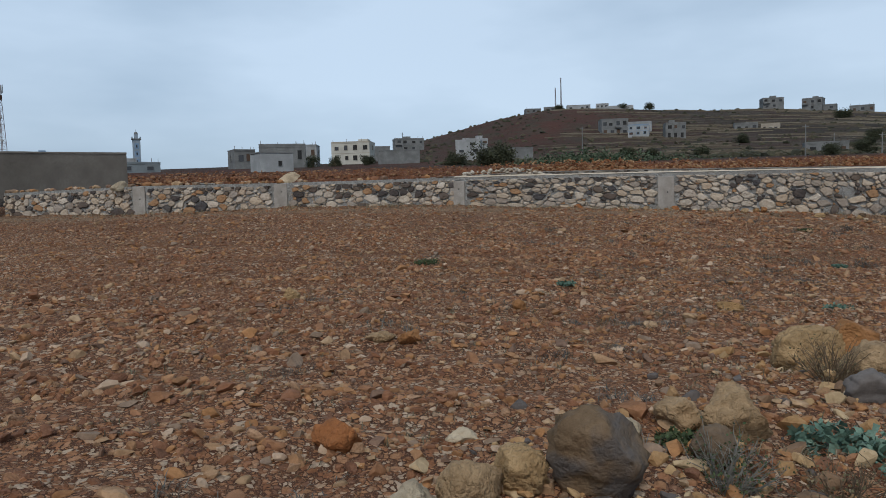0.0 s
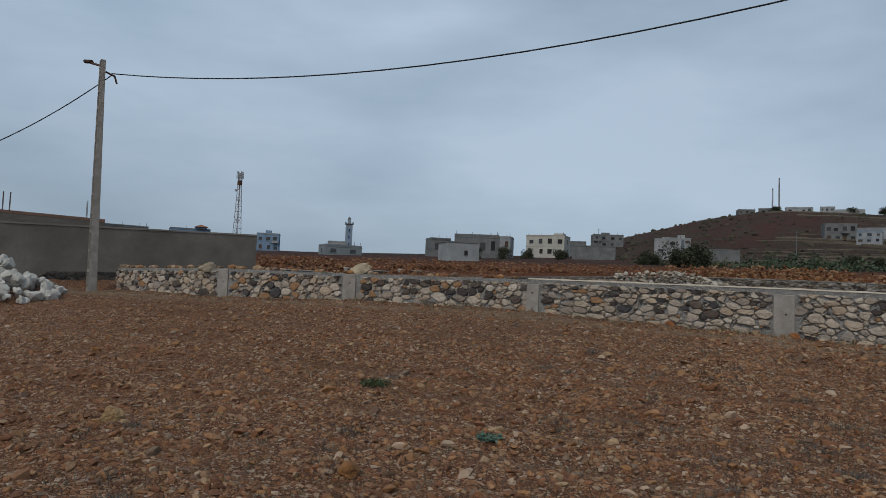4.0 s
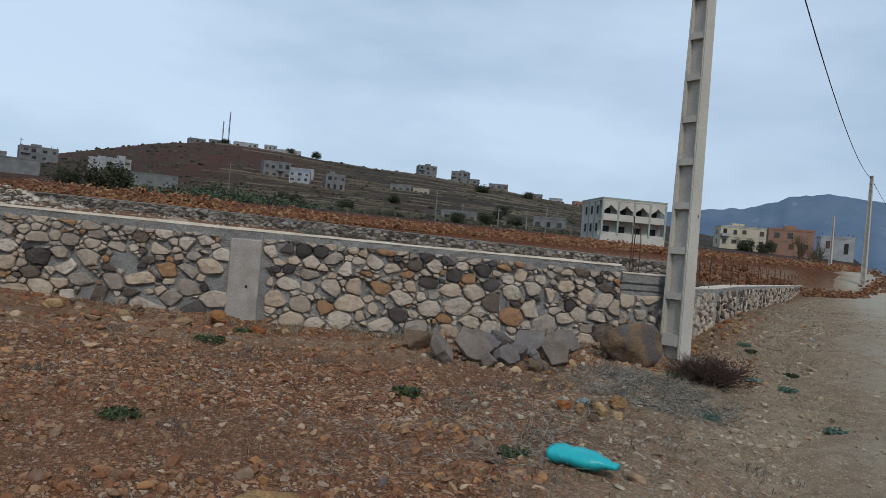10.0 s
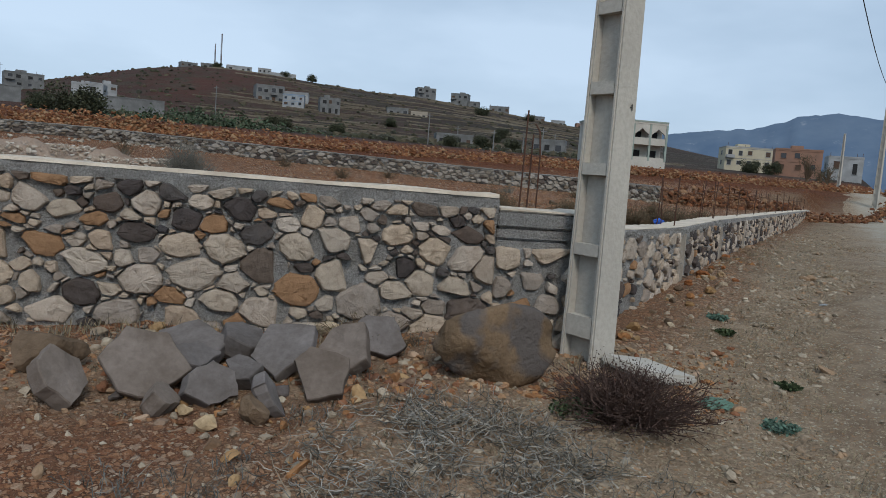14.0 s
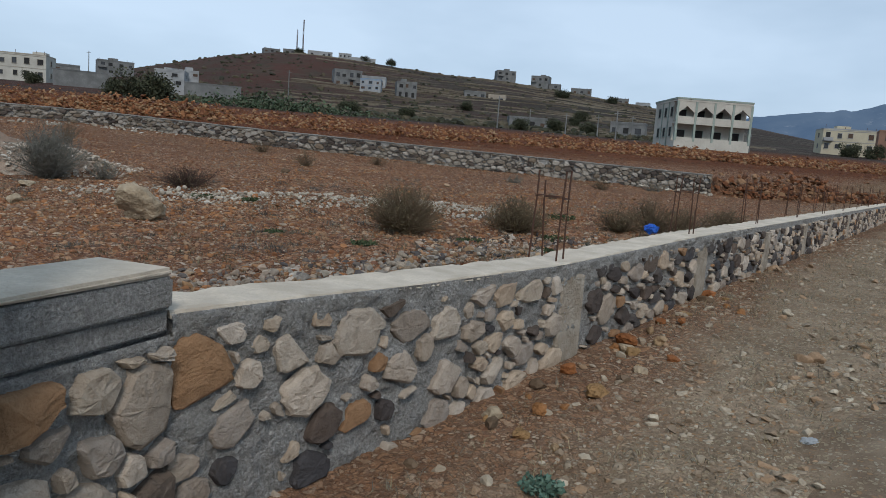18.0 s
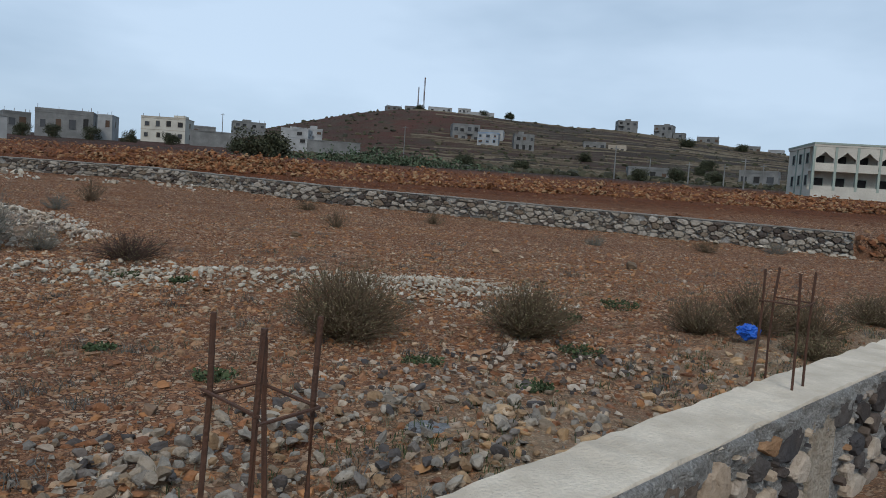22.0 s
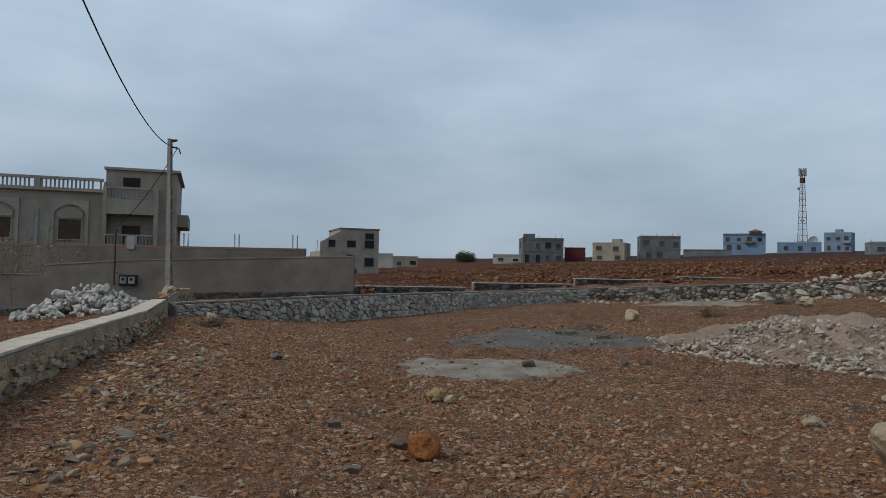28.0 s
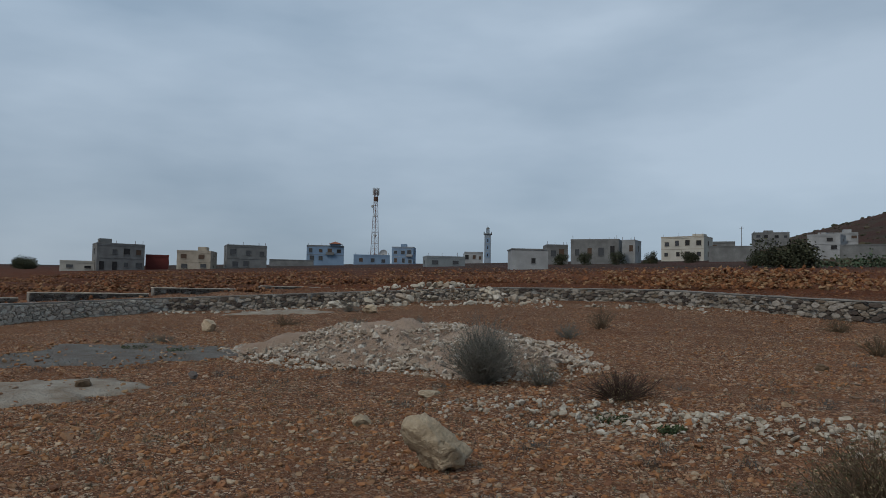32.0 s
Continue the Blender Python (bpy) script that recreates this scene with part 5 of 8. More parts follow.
bank("stone_bank", "low dark dry-stone terrace wall", (-50, 22), (-31, 30), 0.5, 600, 0.5, 0.25, 76, 0.09, 0.19)
bank("stone_bank", "low dark dry-stone terrace wall", (-36, 44), (-17, 49), 0.5, 500, 0.5, 0.25, 77, 0.09, 0.19)
bank("stone_bank", "low dark dry-stone terrace wall", (-31.5, 11), (-60, 14), 0.3, 500, 0.4, 0.25, 78, 0.09, 0.19)
bank("stone_bank", "red stone bank past the end of the far wall", (17, 21.3), (44, 33), -1.2, 1500, 0.5, 0.3, 79)
bank("stone_bank", "tumbled stones along the foot of the far wall", (-25, 19), (16, 20.6), 7.0, 350, 0.05, 0.4, 80, 0.04, 0.13, PALE_STONE_MANY)


x, y = strewn(6000, (-150, 8, -27, 120), 421, lambda x, y: y > 9 + 0 * x, 5.0, [(-28, 12), (-32, 25), (-40, 45)], 22)
scatter("west_stones", "dark red clods and stones of the terraced land", x, y, sizes(len(x), 0.07, 0.24, 2.2), BANK_STONE, 422, False, 0.6, 0.1, None, 9)
for k, (a, b) in enumerate((((-70, 24), (-33, 20)), ((-95, 44), (-45, 47)), ((-120, 62), (-60, 66)), ((-130, 40), (-64, 33)))):
    bank("stone_bank", "low dark dry-stone terrace wall", a, b, 0.8, 800, 0.5, 0.25, 430 + k, 0.09, 0.2)


# ---- single rocks ----
def rock_mesh(name, size, material, seed, sub=3, rough=0.16, cuts=5, split=None):
    """An angular rock: a sphere broken by planes and roughened."""
    rng = random.Random(seed)
    bm = bmesh.new()
    bmesh.ops.create_icosphere(bm, subdivisions=sub, radius=1)
    planes = [(Vector((rng.gauss(0, 1), rng.gauss(0, 1), rng.gauss(0, 0.7))).normalized(), rng.uniform(0.42, 0.82)) for _ in range(cuts + 4)]
    if split:
        planes += [(Vector((rng.uniform(-0.08, 0.08), -1, rng.uniform(-0.1, 0.1))).normalized(), split), (Vector((rng.uniform(-0.15, 0.15), 1, 0.1)).normalized(), split)]
    off = Vector((rng.uniform(0, 50), rng.uniform(0, 50), rng.uniform(0, 50)))
    for v in bm.verts:
        p = v.co.copy()
        for n, d in planes:
            k = p.dot(n) - d
            if k > 0:
                p -= n * k * 0.88
        p *= 1 + rough * (noise.noise(p * 1.7 + off) + 0.6 * noise.noise(p * 4.5 + off) + 0.35 * noise.noise(p * 9 + off) + 0.2 * noise.noise(p * 19 + off))
        v.co = Vector((p.x * size[0], p.y * size[1], p.z * size[2]))
    return mesh_of(name, bm, material, sub > 3)


def rock(name, label, x, y, size, material, seed, sink=0.25, rx=0, ry=0, rz=0, group="", sub=3, rough=0.16, cuts=5, z=None):
    ob = new(name, rock_mesh(name, size, material, seed, sub, rough, cuts))
    base = floor_at(x, y) if z is None else z
    low = min((Euler((radians(rx), radians(ry), radians(rz))).to_matrix() @ v.co).z for v in ob.data.vertices)
    ob.matrix_world = pose(x, y, base - low - sink * size[2] - 0.012, rx, ry, rz)
    return tagged(ob, label, "rock", group)


BOULDER = varied("boulder_rock", [(0.20, 0.135, 0.08)], 4.0, 0.85, 0.8, 0.02)
bn, bl = BOULDER.node_tree.nodes, BOULDER.node_tree.links
bb = bn["Principled BSDF"]
stain = noise_fac(bn, bl, 2.6, 3, 0.5, 0.52, 0.6)
was = bb.inputs["Base Color"].links[0].from_socket
bl.new(mixed(bn, bl, stain, was, (0.095, 0.08, 0.07)), bb.inputs["Base Color"])
rock("boulder", "large rounded brown boulder with a dark broken top, beside the pole", 0.0, -1.36, (0.45, 0.36, 0.31), BOULDER, 3, 0.3, rz=20, sub=4, rough=0.1, cuts=6)


def slab(x, y, w, h, t, lean, turn, seed, material=None):
    """A split stone slab that leans back from the viewer; its lower edge is in the ground."""
    rng = random.Random(seed)
    n = rng.choice((5, 5, 6))
    turns = sorted(6.283 * (k + rng.uniform(-0.24, 0.24)) / n + 0.4 + 0.7 * (seed % 3) for k in range(n))
    reach = [rng.uniform(0.52, 0.62) for _ in turns]
    corner = [(w * r * math.cos(a), h * r * math.sin(a)) for a, r in zip(turns, reach)]
    ring = []
    for k in range(n):
        a, b = corner[k], corner[(k + 1) % n]
        ring += [(a[0] + (b[0] - a[0]) * u + rng.uniform(-0.008, 0.008), a[1] + (b[1] - a[1]) * u + rng.uniform(-0.008, 0.008)) for u in (0.03, 0.35, 0.65, 0.97)]
    tx, tz, off = rng.uniform(-0.12, 0.12), rng.uniform(-0.12, 0.12), Vector((seed, 0, 3))
    verts, faces, n = [], [], len(ring)
    for scale, deep in ((0.0, 0.0), (0.55, 0.0), (0.97, 0.002), (1.0, 0.012), (0.97, t * 1.2), (0.8, t * 1.6), (0.0, t * 1.65)):
        for a, b in ring:
            p = Vector((a * scale, 0, b * scale))
            verts.append((p.x, deep + tx * p.x * (deep > t * 0.5) + tz * p.z * (deep > t * 0.5) + 0.022 * noise.noise(p * 4 + off) + 0.006 * noise.noise(p * 14 + off), p.z))
    for r in range(6):
        faces += [(r * n + i, r * n + (i + 1) % n, (r + 1) * n + (i + 1) % n, (r + 1) * n + i) for i in range(n)]
    form = add_mesh("stone_slab", verts, faces, material or BASALT)
    q = Euler((radians(-lean), 0, radians(turn)))
    low = min((q.to_matrix() @ v.co).z for v in form.vertices)
    ob = new("stone_slab", form)
    ob.matrix_world = pose(x, y, floor_at(x, y) - low - 0.03, -lean, 0, turn)
    return tagged(ob, "flat dark basalt slab leaning in a heap by the wall", "rock", "heap of dark slabs")


for k, (x, y, w, h, t, lean, turn) in enumerate(((-2.18, -1.62, 0.50, 0.46, 0.07, 38, 10), (-1.98, -1.12, 0.55, 0.40, 0.08, 62, -25), (-1.42, -1.40, 0.44, 0.50, 0.08, 48, -38), (-1.22, -1.72, 0.40, 0.42, 0.07, 40, -15),
                                                 (-2.55, -1.75, 0.30, 0.34, 0.08, 35, 55), (-1.02, -1.34, 0.38, 0.44, 0.08, 42, -40), (-0.72, -1.02, 0.44, 0.36, 0.06, 38, -5), (-1.82, -1.80, 0.34, 0.26, 0.10, 30, 25), (-1.92, -1.48, 0.30, 0.24, 0.12, 62, 20), (-1.62, -1.1, 0.40, 0.34, 0.1, 66, 60), (-2.05, -1.86, 0.2, 0.18, 0.08, 50, 70), (-1.5, -1.9, 0.22, 0.3, 0.05, 25, 80), (-1.66, -1.62, 0.26, 0.22, 0.09, 55, -30))):
    slab(x, y, 0.84 * w, 0.84 * h, t, lean, turn, 20 + k)
rock("field_rock", "brown block at the end of the slab heap", -2.72, -1.25, (0.22, 0.19, 0.2), BROWN_ROCK, 31, 0.15, rz=20, group="heap of dark slabs", rough=0.1, cuts=9)
rock("field_rock", "small brown stone before the slab heap", -1.62, -2.0, (0.13, 0.1, 0.09), BROWN_ROCK, 32, 0.2, rz=50, group="heap of dark slabs", rough=0.1, cuts=9)
for k, (x, y, a, b, c, mat, words) in enumerate((
        (-4.72, -5.78, 0.32, 0.26, 0.22, TAN_ROCK, "big tan limestone rock in a roadside heap"),
        (-4.98, -5.75, 0.25, 0.19, 0.16, BROWN_ROCK, "dark brown broken rock in a roadside heap"),
        (-4.02, -5.38, 0.19, 0.15, 0.075, BASALT, "flat blue-black stone lying on the rock heap"),
        (-4.25, -5.62, 0.16, 0.13, 0.12, TAN_ROCK, "tan pitted limestone rock in a roadside heap"),
        (-3.98, -5.62, 0.14, 0.11, 0.09, BROWN_ROCK, "brown rounded rock in a roadside heap"),
        (-3.68, -5.78, 0.2, 0.15, 0.15, TAN_ROCK, "tan pitted limestone rock in a roadside heap"),
        (-3.55, -5.92, 0.12, 0.1, 0.09, ORANGE_ROCK, "orange brown rock in a roadside heap"),
        (-3.62, -5.45, 0.16, 0.12, 0.1, ORANGE_ROCK, "orange brown rock in a roadside heap"),
        (-4.48, -6.12, 0.18, 0.14, 0.16, TAN_ROCK, "tan pitted limestone rock in a roadside heap"),
        (-4.72, -6.0, 0.17, 0.13, 0.06, BASALT, "flat bluish grey stone in a roadside heap"),
        (-4.92, -6.4, 0.28, 0.2, 0.14, TAN_ROCK, "orange brown rock in a roadside heap"),
        (-5.46, -6.22, 0.09, 0.08, 0.06, BASALT, "small grey stone in a roadside heap"),
        (-5.27, -6.24, 0.08, 0.07, 0.05, BASALT, "small grey stone in a roadside heap"),
        (-5.33, -6.08, 0.1, 0.08, 0.05, BASALT, "small grey stone in a roadside heap"),
        (-5.46, -6.6, 0.13, 0.11, 0.11, ORANGE_ROCK, "orange brown rock in a roadside heap"),
        (-5.2, -6.62, 0.15, 0.12, 0.1, TAN_ROCK, "orange brown rock in a roadside heap"),
        (-4.6, -6.5, 0.12, 0.1, 0.09, TAN_ROCK, "tan pitted limestone rock in a roadside heap"),
        (-6.14, -6.1, 0.16, 0.12, 0.1, ORANGE_ROCK, "rough orange brown rock lying by itself"),
        (-6.35, -5.88, 0.1, 0.08, 0.07, PALE_ROCK, "pale stone lying in the soil"),
        (-5.6, -7.0, 0.14, 0.11, 0.1, TAN_ROCK, "tan pitted limestone rock in a roadside heap"),
        (-5.1, -7.0, 0.13, 0.1, 0.09, TAN_ROCK, "tan pitted limestone rock in a roadside heap"))):
    rock("field_rock", words, x, y, (a, b, c), mat, 40 + k, 0.2, 0, 0, 37 * k, "roadside rock heap", sub=4, rough=0.24, cuts=1)
for k, (x, y, a, b, c, mat, words) in enumerate((
        (-12.68, -14.22, 0.21, 0.18, 0.23, BOULDER, "big smooth brown boulder on the field edge"), (-13.24, -14.34, 0.16, 0.13, 0.14, TAN_ROCK, "tan rough rock on the field edge"),
        (-13.45, -14.53, 0.12, 0.1, 0.08, PALE_ROCK, "pale rough rock on the field edge"), (-13.03, -14.22, 0.14, 0.11, 0.12, TAN_ROCK, "tan rough rock on the field edge"),
        (-11.93, -13.46, 0.22, 0.18, 0.19, TAN_ROCK, "yellow tan layered rock on the field edge"), (-12.17, -13.2, 0.18, 0.13, 0.1, TAN_ROCK, "tan flat rock on the field edge"),
        (-12.1, -13.8, 0.12, 0.1, 0.1, BROWN_ROCK, "brown rock among dry weeds"), (-10.90, -11.63, 0.32, 0.22, 0.2, TAN_ROCK, "long orange tan rock on the field edge"),
        (-10.50, -11.48, 0.3, 0.2, 0.22, ORANGE_ROCK, "orange tan rock on the field edge"), (-10.70, -12.03, 0.22, 0.17, 0.15, TAN_ROCK, "tan angular rock on the field edge"),
        (-10.9, -12.68, 0.17, 0.14, 0.13, BASALT, "smooth grey rounded rock on the field edge"), (-10.25, -11.88, 0.22, 0.2, 0.18, TAN_ROCK, "tan angular rock on the field edge"),
        (-12.45, -13.33, 0.09, 0.07, 0.06, PALE_ROCK, "small greenish grey stone on the field edge"), (-13.35, -13.64, 0.09, 0.08, 0.05, PALE_ROCK, "flat grey stone in the soil"),
        (-14.25, -11.48, 0.12, 0.06, 0.05, TAN_ROCK, "flat tan stone in the soil"), (-14.00, -11.48, 0.12, 0.09, 0.07, ORANGE_ROCK, "orange stone in the soil"),
        (-10.95, -9.38, 0.16, 0.1, 0.06, TAN_ROCK, "flat tan stone in the soil"), (-13.95, -13.88, 0.13, 0.1, 0.09, ORANGE_ROCK, "rough orange tan stone in the soil"),
        (-15.70, -9.53, 0.1, 0.08, 0.09, TAN_ROCK, "tan stone standing in the soil"), (-13.15, -9.68, 0.12, 0.08, 0.06, ORANGE_ROCK, "orange stone in the soil"))):
    rock("field_rock", words, x, y, (a, b, c), mat, 70 + k, 0.25, 0, 0, 53 * k, "rocks on the field edge", sub=4, rough=0.2, cuts=0)
TAN_STONE_MANY = varied("tan_stone_many", [(0.48, 0.32, 0.165), (0.42, 0.25, 0.115), (0.36, 0.22, 0.12), (0.50, 0.37, 0.22), (0.24, 0.15, 0.09), (0.13, 0.11, 0.10), (0.40, 0.20, 0.085)], 8.0, random_of="island")


def small_stones(x, y, reach, n, seed, words):
    g = np.random.default_rng(seed)
    px, py = x + g.normal(0, reach * 0.5, n), y + g.normal(0, reach * 0.5, n)
    scatter("broken_stones", words, px, py, 0.015 + 0.075 * g.random(n) ** 3.0, TAN_STONE_MANY, seed, False, 0.7, 0.3)


small_stones(-4.5, -5.85, 0.8, 230, 901, "small orange and tan stones between the rocks of a heap")
small_stones(-5.0, -6.5, 0.6, 130, 902, "small orange and tan stones between the rocks of a heap")
small_stones(-12.6, -14.1, 0.9, 220, 903, "small tan stones between rocks on the field edge")
small_stones(-10.7, -12.0, 0.9, 240, 904, "small tan stones between rocks on the field edge")
small_stones(-11.7, -13.2, 0.8, 120, 905, "small tan stones between rocks on the field edge")
small_stones(-1.7, -1.75, 0.9, 60, 906, "small stones between the leaning slabs")
rock("field_rock", "big pale pitted limestone block in the plot", -0.08, 6.85, (0.30, 0.24, 0.25), PALE_ROCK, 8, 0.15, 10, 18, 30, "rocks in the plot", sub=4, rough=0.24, cuts=-1)
for k, (x, y, a, b, c, mat, words) in enumerate((
        (-1.91, 3.63, 0.21, 0.15, 0.15, ORANGE_ROCK, "bright orange rock lying in the plot"), (-2.15, 3.5, 0.14, 0.1, 0.06, BROWN_ROCK, "flat brown stone lying in the plot"),
        (-1.81, 7.75, 0.12, 0.1, 0.08, PALE_ROCK, "white rounded stone lying in the plot"), (-6.66, 7.04, 0.13, 0.12, 0.11, BROWN_ROCK, "dark round stone on the mortar patch"),
        (-13.2, 13.65, 0.26, 0.22, 0.2, PALE_ROCK, "pale block lying on the soil"), (-6.3, 8.6, 0.09, 0.08, 0.07, BASALT, "small dark stone lying by the patch"),
        (-2.25, 9.48, 0.16, 0.1, 0.07, PALE_ROCK, "pale flat broken block"), (-4.3, 4.6, 0.17, 0.13, 0.1, TAN_ROCK, "tan rock lying in the plot"),
        (-4.2, 4.75, 0.1, 0.09, 0.07, PALE_ROCK, "pale stone lying in the plot"), (-2.9, 3.1, 0.1, 0.07, 0.05, BASALT, "dark flat stone lying in the plot"),
        (-1.6, 2.95, 0.08, 0.07, 0.05, BASALT, "small dark stone lying in the plot"), (-7.5, 3.2, 0.12, 0.1, 0.05, BASALT, "dark flat stone lying in the plot"),
        (1.5, 14.6, 0.14, 0.11, 0.07, BROWN_ROCK, "brown stone lying in the plot"), (-13.5, 2.6, 0.2, 0.16, 0.14, PALE_ROCK, "pale stone by the wall corner"),
        (7.9, 14.2, 0.15, 0.12, 0.09, BROWN_ROCK, "dark brown stone lying in the plot"), (-13.8, 20.5, 0.3, 0.25, 0.2, PALE_ROCK, "pale block near the far wall"),
        (-4.9, 0.05 - 0.32, 0.15, 0.11, 0.1, ORANGE_ROCK, "red orange stone at the foot of a post"), (4.35, 2.3, 0.13, 0.09, 0.05, ORANGE_ROCK, "reddish flat stone on the verge"))):
    rock("field_rock", words, x, y, (a, b, c), mat, 110 + k, 0.2, 0, 0, 71 * k, "loose rocks", rough=0.18)
rng = random.Random(33)
for k in range(46):
    s = rng.uniform(-3.4, 3.5)
    q = W2_A + W2_D * s + W2_N * (0.26 + 0.5 * rng.random() ** 2)
    size = rng.uniform(0.02, 0.075)
    rock("verge_stone", "loose reddish stone at the foot of the wall", q.x, q.y, (size * 1.3, size, size * 0.7), rng.choice((ORANGE_ROCK, TAN_ROCK, TAN_ROCK, PALE_ROCK, BROWN_ROCK)), 200 + k, 0.25, 0, 0, 41 * k, "stones at the foot of the wall", sub=2, rough=0.25)
for k in range(40):
    x = rng.uniform(-12, 0.2)
    y = float(lerp(x, W1_X, W1_Y)) - 0.12 - 0.7 * rng.random() ** 1.6
    size = rng.uniform(0.04, 0.10)
    rock("foot_stone", "loose pale stone at the foot of the wall", x, y, (size * 1.3, size, size * 0.75), rng.choice((PALE_ROCK, TAN_ROCK, TAN_ROCK, ORANGE_ROCK, BROWN_ROCK)), 300 + k, 0.25, 0, 0, 29 * k, "stones at the foot of the wall", sub=2, rough=0.25)


# ---- heaps and patches ----
def swell(r):
    """The outline of a tipped load: a flat back and a steep rim."""
    u = np.clip((1 - np.asarray(r, float)) / 0.7, 0, 1)
    return u * u * (3 - 2 * u)


def heap(name, label, x, y, rx, ry, high, material, seed, turn=0.0, lumps=0.25):
    """A mound of soil and rubble."""
    rng = random.Random(seed)
    rows, faces, n, m = [], [], 90, 34
    for i in range(m):
        r = i / (m - 1)
        for k in range(n):
            a = 2 * math.pi * k / n
            wob = 1 + 0.18 * math.sin(2 * a + seed) + 0.1 * math.sin(5 * a + 2 * seed)
            px, py = r * rx * wob * math.cos(a), r * ry * wob * math.sin(a)
            qx, qy = x + px * math.cos(turn) - py * math.sin(turn), y + px * math.sin(turn) + py * math.cos(turn)
            h = high * float(swell(r)) * (1 + lumps * (noise.noise(Vector((qx * 0.9, qy * 0.9, seed))) + 0.7 * noise.noise(Vector((qx * 2.3, qy * 2.3, seed))))) + (0.07 * noise.noise(Vector((qx * 4, qy * 4, seed))) + 0.05 * noise.noise(Vector((qx * 9, qy * 9, seed)))) * min(1, 3 * (1 - r))
            rows.append((qx, qy, floor_at(qx, qy) + h - 0.05 * r))
    for i in range(m - 1):
        faces += [(i * n + k, i * n + (k + 1) % n, (i + 1) * n + (k + 1) % n, (i + 1) * n + k) for k in range(n)]
    return tagged(new(name, add_mesh(name, [tuple(q) for q in rows], [f[::-1] for f in faces], material, True)), label, "rubble heap"), high


def heap_stones(name, label, x, y, rx, ry, high, n, low, big, material, seed, turn=0.0):
    rng = np.random.default_rng(seed)
    r, a = np.sqrt(rng.random(n)) * 1.05, rng.uniform(0, 6.283, n)
    px, py = r * rx * np.cos(a), r * ry * np.sin(a)
    X, Y = x + px * math.cos(turn) - py * math.sin(turn), y + px * math.sin(turn) + py * math.cos(turn)
    keep = clump(X, Y, seed, 0.45) + 0.12 > rng.random(n) * 1.1
    X, Y, r = X[keep], Y[keep], r[keep]
    size = low + (big - low) * rng.random(len(X)) ** 2.2
    return scatter(name, label, X, Y, size, material, seed, False, 0.75, 0.2, surface(X, Y) + high * swell(r))


PILE_STONE_MANY = hewn("pile_stones", [(0.34, 0.31, 0.265), (0.28, 0.255, 0.22), (0.38, 0.32, 0.25), (0.22, 0.20, 0.18), (0.36, 0.24, 0.14), (0.11, 0.10, 0.097), (0.42, 0.375, 0.31), (0.27, 0.21, 0.15)], "island", much=0.25)
RUBBLE_STONE_MANY = varied("rubble_stone_many", [(0.46, 0.39, 0.31), (0.52, 0.46, 0.38), (0.38, 0.30, 0.225), (0.56, 0.51, 0.44), (0.44, 0.36, 0.28)], 8.0, random_of="island")
RUBBLE_SOIL = plain("rubble_soil", (0.41, 0.315, 0.24), (0.27, 0.185, 0.13), 1.2, 25, strength=0.9, distance=0.03)
COBBLE_MANY = varied("cobble_many", [(0.50, 0.42, 0.34), (0.44, 0.35, 0.27), (0.55, 0.48, 0.40), (0.38, 0.29, 0.21), (0.30, 0.25, 0.20), (0.42, 0.25, 0.13), (0.18, 0.155, 0.14)], 8.0, random_of="island")
heap("mound", "broad mound of pale pinkish rubble and soil", -5.9, 13.2, 3.4, 2.4, 0.50, RUBBLE_SOIL, 2, 0.5, 0.5)
heap_stones("rubble", "pale broken stones over the mound", -5.9, 13.2, 3.6, 2.6, 0.50, 8500, 0.010, 0.075, RUBBLE_STONE_MANY, 82, 0.5)
heap("mound", "second mound of pale rubble beside a grey shrub", -3.5, 12.4, 1.8, 1.3, 0.38, RUBBLE_SOIL, 4, 0.2, 0.5)
heap_stones("rubble", "pale broken stones over the mound", -3.4, 12.4, 2.1, 1.5, 0.38, 3400, 0.010, 0.07, RUBBLE_STONE_MANY, 83, 0.2)
heap_stones("rubble", "white limestone rubble strewn in a band over the soil", -0.3, 9.5, 1.6, 0.9, 0.04, 600, 0.010, 0.06, PALE_STONE_MANY, 84, 0.3)
heap_stones("rubble", "white limestone rubble strewn in a band over the soil", 1.9, 9.9, 2.0, 0.9, 0.04, 950, 0.010, 0.055, PALE_STONE_MANY, 85, 0.2)
heap_stones("rubble", "white limestone chips thinning out over the soil", 4.0, 10.3, 1.6, 0.9, 0.03, 1200, 0.008, 0.04, PALE_STONE_MANY, 92, 0.1)
heap_stones("rubble", "pale limestone rubble strewn over the soil", 4.3, 9.2, 1.5, 1.1, 0.04, 380, 0.015, 0.055, PALE_STONE_MANY, 86)
heap_stones("rubble", "mixed cobbles strewn behind the low wall", 1.2, 2.6, 2.3, 0.7, 0.015, 800, 0.01, 0.055, COBBLE_MANY, 87, 0.75)
heap_stones("rubble", "tumbled grey and tan rubble stones lying behind the wall", 3.05, 3.45, 2.7, 1.15, 0.05, 2600, 0.010, 0.062, PILE_STONE_MANY, 94, 0.77)
heap_stones("rubble", "mixed grey and pale rubble beside the wall cap", 4.9, 6.1, 2.0, 1.2, 0.03, 700, 0.015, 0.045, WALL_STONE_MANY, 88, 0.75)
heap_stones("rubble", "row of white limestone boulders against the far wall", -15.5, 25.5, 5.2, 1.3, 0.7, 520, 0.06, 0.25, PALE_STONE_MANY, 89, 0.45)


